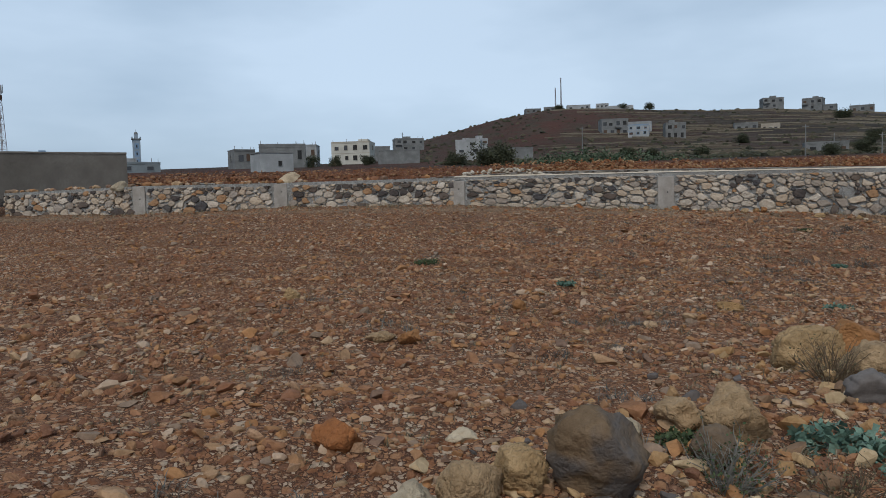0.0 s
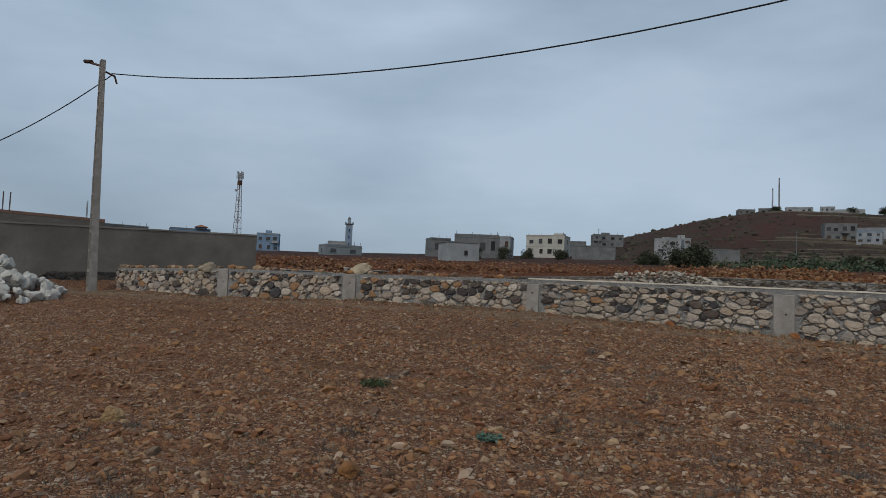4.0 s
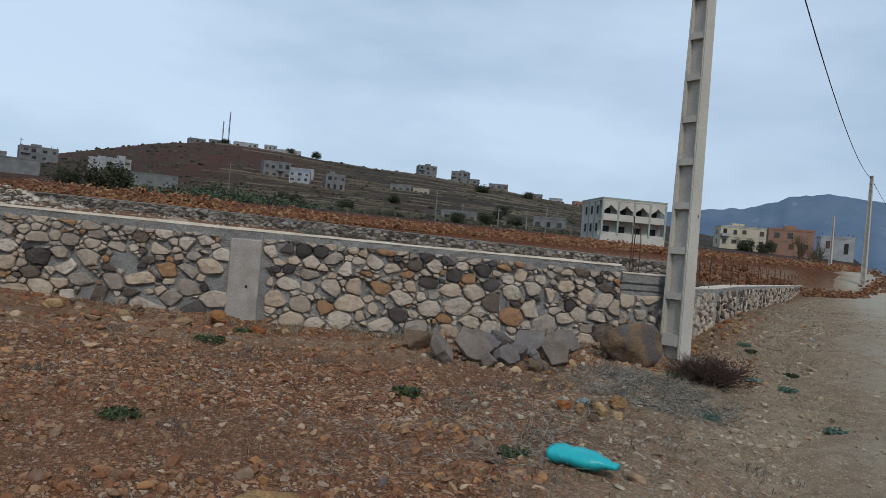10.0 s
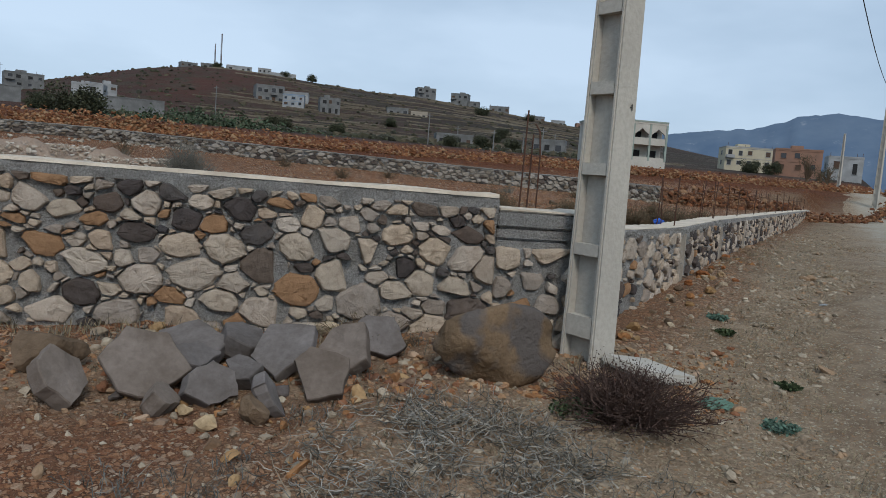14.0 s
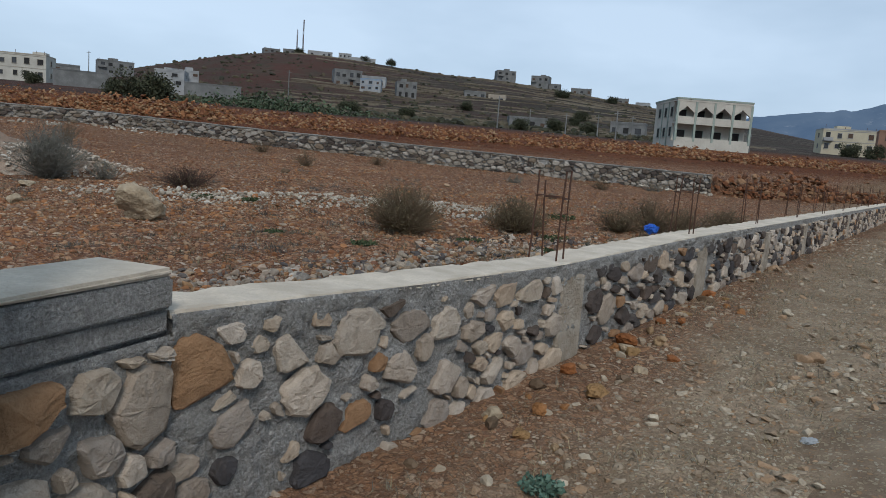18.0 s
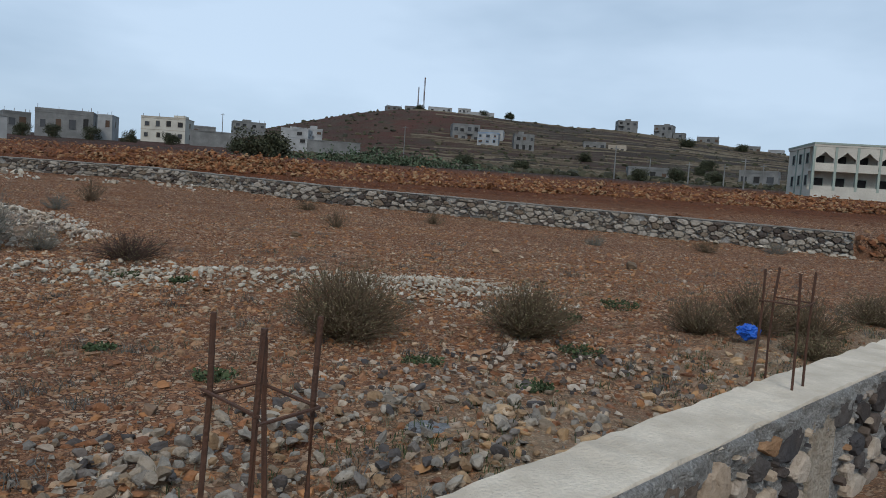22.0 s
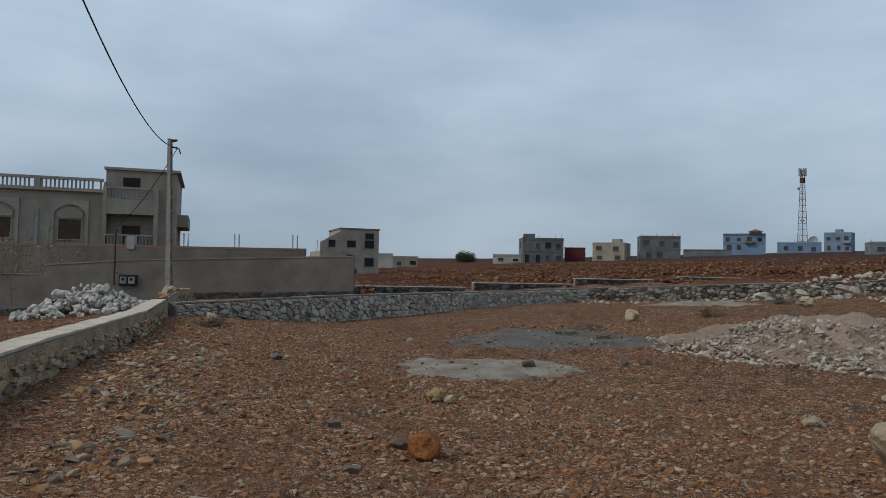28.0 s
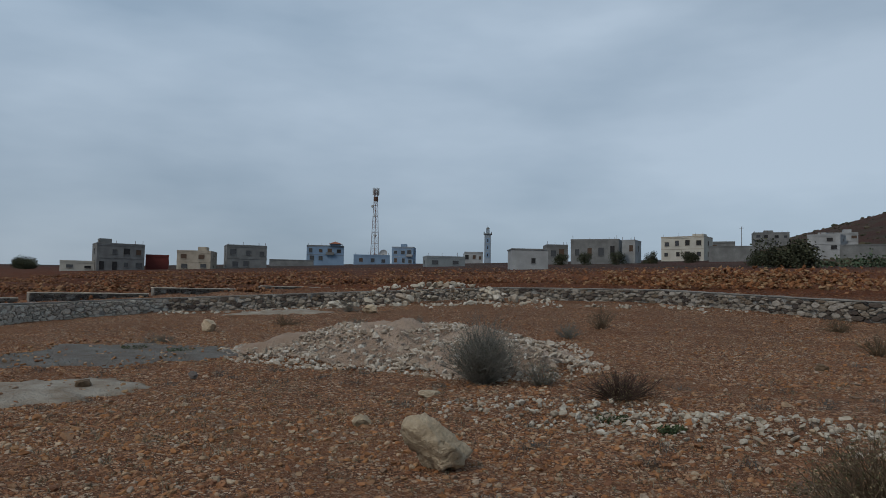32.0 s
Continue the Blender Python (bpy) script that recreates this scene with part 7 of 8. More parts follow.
crumple("plastic_bottle", "crushed pale grey-green bottle among tan rocks", "plastic bottle", -1.65, -3.2, 0.052, CLEAR_PLASTIC, 11, 0.01, 0.6)
crumple("plastic_bag", "crumpled bright blue plastic bag caught among weeds", "plastic bag", 7.2, 7.6, 0.09, BLUE_BAG, 3, 0.05, 0.8)
crumple("plastic_sheet", "crumpled grey plastic scrap lying on the soil", "plastic scrap", 4.05, 4.55, 0.12, GREY_SHEET, 5, 0.0, 0.12)
crumple("plastic_sheet", "scrap of turquoise netting beside the concrete footing", "plastic scrap", 1.5, -1.75, 0.09, TEAL_WEED, 7, 0.0, 0.4)
crumple("paper_scrap", "small white paper scrap lying on the verge", "paper scrap", 4.6, 0.45, 0.05, WHITEWASH, 8, 0.0, 0.3)

# ---- houses ----
PALE_BLUE = plain("pale_blue_wash", (0.27, 0.32, 0.37), (0.20, 0.24, 0.28), 0.4, 4)
BLUE_GREY = plain("blue_grey_render", (0.23, 0.255, 0.26), (0.175, 0.195, 0.20), 0.5, 5)
RED_WALL = plain("dark_red_paint", (0.14, 0.035, 0.03), (0.10, 0.03, 0.027), 0.4, 6)
BLUE_WALL = plain("faded_blue_paint", (0.20, 0.29, 0.40), (0.16, 0.23, 0.32), 0.4, 6)
YELLOW_WALL = plain("pale_yellow_paint", (0.50, 0.45, 0.33), (0.42, 0.37, 0.27), 0.4, 6)
BRICK_RED = plain("bare_red_block", (0.28, 0.16, 0.11), (0.22, 0.135, 0.10), 0.6, 8)
TILE_RED = plain("red_tile", (0.30, 0.12, 0.07), (0.24, 0.10, 0.065), 2, 10)
TRIM_GREEN = plain("grey_green_paint", (0.30, 0.35, 0.31), (0.24, 0.29, 0.255), 0.8, 8)
GLASS = plain("dark_window", (0.05, 0.05, 0.052), (0.035, 0.035, 0.037), 1, 5, rough=0.25, spec=0.5)
SHUTTER = plain("brown_shutter", (0.10, 0.065, 0.045), (0.075, 0.05, 0.038), 3, 40)
HOUSE_RENDER = plain("taupe_render", (0.40, 0.352, 0.285), (0.275, 0.24, 0.19), 0.7, 5, strength=0.2)
HOUSE_TRIM = plain("pale_taupe_trim", (0.40, 0.36, 0.295), (0.31, 0.275, 0.225), 0.5, 8)


def framed(parent, x, y, z, w, h, frame_mat, deep=0.09, pane_mat=None, name="window"):
    """A window on a wall whose face is at y (towards -y): a reveal round a set-back pane, with a sill."""
    win = new(name)
    win.parent = parent
    bm = bmesh.new()
    t = 0.07
    box(bm, x - w / 2 - t, y - deep, z, x - w / 2, y + 0.02, z + h)
    box(bm, x + w / 2, y - deep, z, x + w / 2 + t, y + 0.02, z + h)
    box(bm, x - w / 2 - t, y - deep, z + h, x + w / 2 + t, y + 0.02, z + h + t)
    part("frame", bm, frame_mat, win)
    part("sill", boxed(x - w / 2 - t * 1.6, y - deep * 1.7, z - 0.08, x + w / 2 + t * 1.6, y + 0.02, z - 0.002), frame_mat, win)
    part("pane", boxed(x - w / 2 + 0.002, y - 0.025, z + 0.002, x + w / 2 - 0.002, y + 0.01, z + h - 0.002), pane_mat or GLASS, win)
    return win


def house(label, x, y, z0, z1, w, d, turn, mat, cols=3, rows=2, group="", parapet=0.5, doors=(), skip=(), trim=None, side_cols=1, set_back=0.0, name="house"):
    """A flat-roofed block of a house with its front at local y = 0; z0 foot, z1 roof line."""
    ob = thing(name, label, "house", pose(x, y, z0, 0, 0, turn), group)
    h = z1 - z0
    low = min(ground(x, y), z0) - z0 - 0.8
    part("wall", boxed(-w / 2, 0, low, w / 2, d, h - parapet * 0.6), mat, ob)
    bm = bmesh.new()
    k = 0.14
    top, base = h, h - parapet * 0.6 + 0.003
    box(bm, -w / 2 - 0.05, -0.05, base, w / 2 + 0.05, k, top)
    box(bm, -w / 2 - 0.05, d - k, base, w / 2 + 0.05, d + 0.05, top)
    box(bm, -w / 2 - 0.05, k, base, -w / 2 + k, d - k, top)
    box(bm, w / 2 - k, k, base, w / 2 + 0.05, d - k, top)
    part("parapet", bm, trim or mat, ob)
    part("roof", boxed(-w / 2 + k, k, base, w / 2 - k, d - k, base + 0.08), trim or mat, ob)
    storey = (h - parapet) / rows
    chance = random.Random(int(abs(x * 7 + y)))
    if rows == 2 and chance.random() < 0.7:
        a = chance.uniform(-0.3, 0.3) * w
        part("stair_hut", boxed(a - w * 0.13, d * 0.4, base + 0.082, a + w * 0.13, d * 0.8, h + chance.uniform(0.7, 1.3)), mat, ob)
    if cols and rows == 2 and chance.random() < 0.5:
        a, b = -0.5 * w + w / cols * chance.randint(0, cols - 1), w / cols
        part("balcony", boxed(a + 0.2, -1.0, storey - 0.02, a + b - 0.2, -0.082, storey + 0.85), trim or mat, ob)
    if cols and chance.random() < 0.6:
        for u in (-0.46, -0.1, 0.3, 0.46):
            part("roof_bar", tube(bmesh.new(), [(u * w, 0.3, h - 0.3), (u * w, 0.3, h + chance.uniform(0.5, 1.0))], 0.05, 4), IRON, ob)
    for r in range(rows):
        part("ledge", boxed(-w / 2 - 0.08, -0.08, (r + 1) * storey - 0.12, w / 2 + 0.08, -0.002, (r + 1) * storey), trim or mat, ob)
        for c in range(cols):
            if (r, c) in skip:
                continue
            cx = -w / 2 + (c + 0.5 + chance.uniform(-0.14, 0.14)) * w / cols
            if (r, c) not in doors and chance.random() < 0.14:
                continue
            if (r, c) in doors:
                framed(ob, cx, 0, r * storey + 0.02, min(1.1, w / cols * 0.5), storey * 0.68, trim or mat, 0.08, DARK, "door")
            else:
                framed(ob, cx, 0, r * storey + storey * chance.uniform(0.26, 0.36), min(1.5, w / cols * chance.uniform(0.32, 0.6)), storey * chance.uniform(0.34, 0.5), trim or mat, 0.09, chance.choice((GLASS, GLASS, DARK, SHUTTER)))
        for s in (-1, 1):
            for c in range(side_cols):
                win = framed(ob, 0, 0, r * storey + storey * 0.33, 1.0, storey * 0.42, trim or mat)
                win.matrix_basis = Matrix.Translation((s * w / 2, d * (c + 0.5) / side_cols, 0)) @ Matrix.Rotation(radians(90 * s), 4, "Z")
    return ob


def faced(x, y, off=0.0):
    """The turn that faces a house towards the plots."""
    return -math.degrees(math.atan2(x - 2, y - 0)) + off


FAR = "houses round the fields"
for words, x, y, z0, z1, w, d, off, mat, cols, rows, kw in (
        ("two-storey grey apartment house on the hillside", 19.4, 307.4, 26, 33.4, 11.3, 9, 8, GREYWASH, 4, 2, {}),
        ("long white house on the hillside", 30, 312, 27, 32.2, 10.5, 8, -5, WHITEWASH, 4, 1, {}),
        ("white and blue house on the hillside", 27.5, 294.5, 24.7, 29.4, 8.3, 8, -5, WHITEWASH, 3, 2, {"trim": BLUE_WALL}),
        ("grey house with a ground-floor arcade on the hillside", 41.5, 289.6, 23.1, 29.2, 7.9, 8, 6, GREYWASH, 3, 2, {"doors": ((0, 0), (0, 1), (0, 2))}),
        ("low grey house on the hilltop", -15.8, 408.4, 48.6, 51.0, 8.4, 7, 10, GREYWASH, 3, 1, {}),
        ("low grey house on the hilltop", -6.5, 408.5, 49.0, 51.6, 7.4, 7, -6, GREYWASH, 2, 1, {}),
        ("long white building on the hilltop", 9.4, 406.2, 49.0, 51.8, 12.9, 7, 3, WHITEWASH, 4, 1, {}),
        ("small white house on the hilltop", 22.9, 412.4, 50.0, 52.8, 6.9, 6, 0, WHITEWASH, 3, 1, {}),
        ("two-storey grey house on the ridge", 110.8, 396.7, 44.6, 50.4, 10.5, 8, 12, GREYWASH, 3, 2, {}),
        ("bare cement house on the ridge", 128.3, 391.3, 42.4, 48.8, 9.6, 8, -12, GREYWASH, 3, 2, {}),
        ("low shed beside a house on the ridge", 136.2, 388.7, 42.0, 44.9, 6.0, 5, -8, GREYWASH, 1, 1, {}),
        ("low grey house on the ridge", 151.6, 388.1, 40.2, 43.8, 11.2, 7, 0, GREYWASH, 3, 1, {}),
        ("small house at the end of the ridge", 175.4, 388.8, 37.2, 40.6, 9.3, 6, 5, GREYWASH, 3, 1, {}),
        ("small pale house at the end of the ridge", 186.4, 383.5, 35.2, 39.0, 7.6, 6, -5, WHITEWASH, 2, 1, {}),
        ("small house at the end of the ridge", 198.5, 377.4, 34.4, 38.1, 5.5, 6, 10, BRICK_RED, 2, 1, {}),
        ("roofless stone ruin on a terrace", 73.6, 308.4, 25.5, 29.8, 9.2, 6, 5, GREYWASH, 3, 1, {"doors": ((0, 1),)}),
        ("small stone house on a terrace", 82.6, 306.2, 25.2, 28.9, 7.2, 6, -5, HOUSE_RENDER, 3, 1, {}),
        ("long low building at the foot of the hill", 54.8, 168.1, 9.2, 12.1, 9.2, 5, 8, GREYWASH, 4, 1, {}),
        ("long low grey building at the foot of the hill", 80.3, 168.3, 9.0, 13.0, 8.4, 6, -6, GREYWASH, 3, 1, {}),
        ("cream two-storey house with dark window frames", -76.4, 226.4, 13.6, 20.9, 13.2, 9, -18, PLASTER, 4, 2, {"trim": HOUSE_TRIM}),
        ("grey house at the foot of the hill", -71.2, 312.3, 23.0, 28.6, 13.3, 8, 6, GREYWASH, 4, 2, {}),
        ("pale house behind dark trees", -36.0, 222.0, 15.0, 19.8, 8.1, 8, -10, WHITEWASH, 2, 2, {}),
        ("low blue-grey box of a house beside the red field", -106.0, 144.9, 8.4, 11.1, 9.6, 6, 12, BLUE_GREY, 2, 1, {}),
        ("white prayer hall beside the minaret", -169.8, 246.4, 15.0, 19.2, 7.6, 8, 0, WHITEWASH, 3, 1, {}),
        ("grey house among round trees", -95.2, 181.3, 11.2, 16.0, 5.9, 7, 10, GREYWASH, 2, 1, {}),
        ("long grey unfinished house among round trees", -84.8, 183.0, 11.4, 17.3, 12.8, 8, -8, GREYWASH, 4, 1, {"parapet": 0.9}),
        ("pale grey house among round trees", -82.0, 196.0, 13.4, 17.9, 6.1, 7, -14, WHITEWASH, 2, 1, {}),
        ("low house behind the cream house", -72.0, 252.0, 18.2, 20.9, 7.9, 6, 0, GREYWASH, 2, 1, {}),
        ("long bare garden wall building", -57.1, 213.2, 12.8, 16.6, 13.2, 4, 0, GREYWASH, 0, 1, {"parapet": 0.2}),
        ("pale house at the foot of the hill", -35.0, 244.0, 17.4, 21.9, 8.2, 7, 8, WHITEWASH, 3, 2, {}),
        ("long low wall building below the hill", -22.0, 205.0, 12.0, 15.6, 14.5, 3, 0, GREYWASH, 0, 1, {"parapet": 0.2}),
        ("grey house with a ground-floor arcade", -170.5, 96.5, 6.2, 12.9, 11.0, 8, 10, GREYWASH, 4, 2, {"doors": ((0, 0), (0, 1))}),
        ("dark red low house between grey houses", -172.0, 107.2, 6.6, 10.7, 5.6, 6, 0, RED_WALL, 2, 1, {}),
        ("bare two-storey cement house", -161.3, 110.9, 6.6, 11.8, 8.4, 8, -12, HOUSE_RENDER, 2, 2, {}),
        ("square grey cement house", -158.5, 125.3, 7.2, 14.0, 10.4, 8, 8, GREYWASH, 3, 2, {}),
        ("blue two-storey villa with a red roof hut", -193.3, 186.3, 12.4, 18.7, 13.4, 9, 0, BLUE_WALL, 4, 2, {"trim": GREYWASH}),
        ("long low blue-grey shed below the antenna", -195.1, 212.8, 12.6, 16.7, 14.2, 7, 0, BLUE_WALL, 3, 1, {}),
        ("grey two-storey house beside the antenna", -185.7, 220.4, 12.8, 20.1, 8.5, 8, -8, BLUE_WALL, 3, 2, {"trim": WHITEWASH}),
        ("long garden wall building", -187.0, 165.2, 9.8, 12.4, 14.5, 4, 0, GREYWASH, 0, 1, {"parapet": 0.2}),
        ("low cream house at the edge of the town", -176.5, 88.7, 5.9, 8.4, 7.6, 6, 0, PLASTER, 2, 1, {}),
        ("small pale house behind the field", -169.0, 51.9, 3.7, 7.4, 4.2, 5, 0, PLASTER, 2, 1, {}),
        ("low brown house behind the field", -167.7, 56.9, 4.0, 6.8, 6.2, 5, 5, HOUSE_RENDER, 2, 1, {}),
        ("pale yellow two-storey house", 141.4, 166.5, 10.2, 16.2, 13.0, 9, 14, YELLOW_WALL, 5, 2, {"trim": WHITEWASH}),
        ("bare red block house under construction", 137.1, 143.6, 9.0, 15.0, 10.8, 8, 6, BRICK_RED, 3, 2, {}),
        ("white house with an arched porch", 158.5, 149.7, 10.2, 14.9, 8.4, 7, 10, WHITEWASH, 2, 1, {"doors": ((0, 1),)})):
    house(words, x, y, z0, z1, w, d, faced(x, y, off), mat, cols, rows, FAR, **kw)

# the red-roofed hut on the blue villa and the hilltop wall
hut = thing("roof_hut", "small hut with a red hipped roof on a blue villa", "roof hut", pose(-191.5, 189.5, 18.6, 0, 0, faced(-191, 189)))
part("wall", boxed(-2, -1.5, 0, 2, 1.5, 0.7), BLUE_WALL, hut)
bm = bmesh.new()
bmesh.ops.create_cone(bm, cap_ends=True, segments=4, radius1=3.2, radius2=0.2, depth=0.9, matrix=Matrix.Translation((0, 0, 1.15)) @ Matrix.Rotation(radians(45), 4, "Z"))
part("roof", bm, TILE_RED, hut)
thing("ridge_wall", "long white wall along the hilltop", "wall", pose(31.5, 401.7, 47.6, 0, 0, -4), bm=boxed(-7.2, 0, 0, 7.2, 0.4, 2.4), material=WHITEWASH)


def arch_outline(w, h, rise, n=8, ogee=False):
    """Half-width w/2, springing at h, a pointed arch of the given rise."""
    pts = [(-w / 2, 0), (-w / 2, h)]
    pts += [(-w / 2 + w / 2 * k / n, h + rise * ((0.55 * math.sin(0.5 * math.pi * k / n) + 0.45 * (k / n) ** 3) if ogee else math.sin(0.5 * math.pi * k / n) ** 0.8)) for k in range(1, n + 1)]
    return pts + [(-x, z) for x, z in reversed(pts[:-1])]


def arched_panel(w, h, open_w, open_h, rise, y0, y1, x=0.0, z=0.0, ogee=False):
    """A wall panel with an arched opening right through it."""
    bm = bmesh.new()
    inner = arch_outline(open_w, open_h, rise, 8, ogee)
    outer = []
    for px, pz in inner:
        if pz <= 0:
            outer.append((math.copysign(w / 2, px), 0))
        elif abs(px) >= open_w / 2 - 1e-6:
            outer.append((math.copysign(w / 2, px), h if pz >= open_h else pz))
        else:
            outer.append((px * w / open_w, h))
    rings = []
    for y in (y0, y1):
        rings.append(([bm.verts.new((x + a, y, z + b)) for a, b in outer], [bm.verts.new((x + a, y, z + b)) for a, b in inner]))
    for k in range(len(inner) - 1):
        for o, i in rings:
            bm.faces.new((o[k], o[k + 1], i[k + 1], i[k]))
        bm.faces.new((rings[0][1][k], rings[0][1][k + 1], rings[1][1][k + 1], rings[1][1][k]))
        bm.faces.new((rings[0][0][k], rings[0][0][k + 1], rings[1][0][k + 1], rings[1][0][k]))
    bmesh.ops.recalc_face_normals(bm, faces=bm.faces)
    return bm


def build_villa():
    """The cream house with two arcaded galleries, alone in the red field."""
    v = thing("villa", "cream two-storey villa with pointed arcades and grey-green trim", "house", pose(50.3, 88.0, 5.45, 0, 0, -10), "")
    w, d, h, s = 9.9, 9.6, 5.85, 2.7
    part("core", boxed(0, 1.6, -1.5, w, d, h - 0.35), PLASTER, v)
    part("base", boxed(-0.1, -0.1, -1.5, w + 0.1, 1.598, 0.3), PLASTER, v)
    part("gallery_floor", boxed(-0.1, -0.1, s - 0.15, w + 0.1, 1.598, s + 0.1), PLASTER, v)
    part("roof_slab", boxed(-0.1, -0.1, h - 0.345, w + 0.1, d + 0.1, h - 0.1), PLASTER, v)
    part("roof_rail", boxed(-0.15, -0.15, h - 0.098, w + 0.15, 0.1, h + 0.12), TRIM_GREEN, v, "grey-green roof edge")
    part("roof_rail", boxed(-0.15, 0.102, h - 0.098, 0.1, d + 0.15, h + 0.12), TRIM_GREEN, v)
    n = 4
    for k in range(n):
        cx = (k + 0.5) * w / n
        part("arch", arched_panel(w / n - 0.3, h - 0.35 - s - 0.1, w / n - 0.42, 1.25, 0.85, -0.05, 0.25, cx, s + 0.102, True), PLASTER, v)
        part("parapet", boxed(cx - w / n / 2 + 0.16, -0.06, s + 0.104, cx + w / n / 2 - 0.16, 0.12, s + 0.85), PLASTER, v)
        part("balustrade", boxed(cx - w / n / 2 + 0.16, -0.06, 0.302, cx + w / n / 2 - 0.16, 0.1, 0.8), PLASTER, v)
        framed(v, cx, 1.6, 0.35 if k % 2 else 0.9, 1.0, 1.5 if k % 2 else 0.9, TRIM_GREEN, 0.05, DARK, "door" if k % 2 else "window")
        framed(v, cx, 1.6, s + 0.3, 0.95, 1.5, TRIM_GREEN, 0.05, DARK, "door")
    for k in range(n + 1):
        x = k * w / n
        part("column", boxed(x - 0.14, -0.12, 0.3, x + 0.14, 0.28, h - 0.36), TRIM_GREEN, v, "grey-green column")
    for r in range(2):
        for c in range(3):
            win = framed(v, 0, 0, 0.9 + r * s, 0.9, 1.2, TRIM_GREEN, 0.07, DARK)
            win.matrix_basis = Matrix.Translation((0, 2.2 + c * 2.6, 0)) @ Matrix.Rotation(radians(-90), 4, "Z")
    part("side_column", boxed(-0.12, 3.4, -1.0, -0.002, 3.65, h - 0.36), TRIM_GREEN, v)
    part("side_column", boxed(-0.12, 6.0, -1.0, -0.002, 6.25, h - 0.36), TRIM_GREEN, v)


build_villa()
house("bare garden wall beside the villa", 60.0, 92.0, 4.4, 7.6, 7, 3, -25, GREYWASH, 0, 1, parapet=0.2, side_cols=0)

# the small cement box in the field
bx = thing("field_hut", "small square cement hut with one window in the red field", "hut", pose(-57.2, 104.2, 5.4, 0, 0, 40))
part("wall", boxed(-3.3, 0, -1.2, 2.6, 5.2, 3.75), WHITEWASH, bx)
part("roof", boxed(-3.4, -0.1, 3.753, 2.7, 5.3, 3.95), GREYWASH, bx)
framed(bx, 0.2, 0, 1.6, 0.6, 0.8, GREYWASH, 0.06, DARK)
part("door", boxed(2.6, 1.2, 0, 2.64, 2.4, 3.2), BLUE_WALL, bx, "pale blue metal door")


def build_unfinished():
    u = thing("unfinished_house", "bare cement house with a stepped roof and open window holes", "house", pose(-97.5, 26.0, 1.8, 0, 0, faced(-97.5, 26.0, 14)))
    part("lower_wall", boxed(-4.2, 0, -1.2, 4.2, 8, 3.4), HOUSE_RENDER, u)
    part("upper_wall", boxed(-1.4, 0.004, 3.403, 4.2, 8, 6.5), HOUSE_RENDER, u)
    bm = bmesh.new()
    v = [bm.verts.new(c) for c in ((-4.2, 0.0, 3.403), (-1.403, 0.0, 3.403), (-1.403, 0.0, 6.2), (-4.2, 0.0, 4.6), (-4.2, 0.3, 3.403), (-1.403, 0.3, 3.403), (-1.403, 0.3, 6.2), (-4.2, 0.3, 4.6))]
    for f in ((0, 1, 2, 3), (7, 6, 5, 4), (0, 4, 5, 1), (1, 5, 6, 2), (2, 6, 7, 3), (3, 7, 4, 0)):
        bm.faces.new([v[i] for i in f])
    part("gable", bm, HOUSE_RENDER, u, "sloping bare gable")
    part("roof", boxed(-1.5, -0.1, 6.503, 4.3, 8.1, 6.7), GREYWASH, u)
    part("slab", boxed(-6.0, 0.2, 0.9, -4.203, 5, 1.1), WHITEWASH, u)
    for x, z, w, h in ((-2.6, 4.0, 0.9, 0.9), (0.2, 4.0, 1.2, 0.9), (2.8, 3.9, 1.3, 1.1), (2.8, 1.4, 1.3, 1.1), (0.0, 2.4, 0.9, 0.5), (-2.6, 1.5, 1.4, 1.0), (0.2, 0.3, 1.5, 0.6), (2.8, 5.2, 1.2, 0.8)):
        framed(u, x, 0, z, w, h, GREYWASH, 0.05, DARK)
    for k in range(4):
        part("bar", tube(bmesh.new(), [(-3.9 + 0.5 * k, 4, 3.4), (-3.9 + 0.5 * k, 4, 5.0)], 0.03, 4), IRON, u)


build_unfinished()


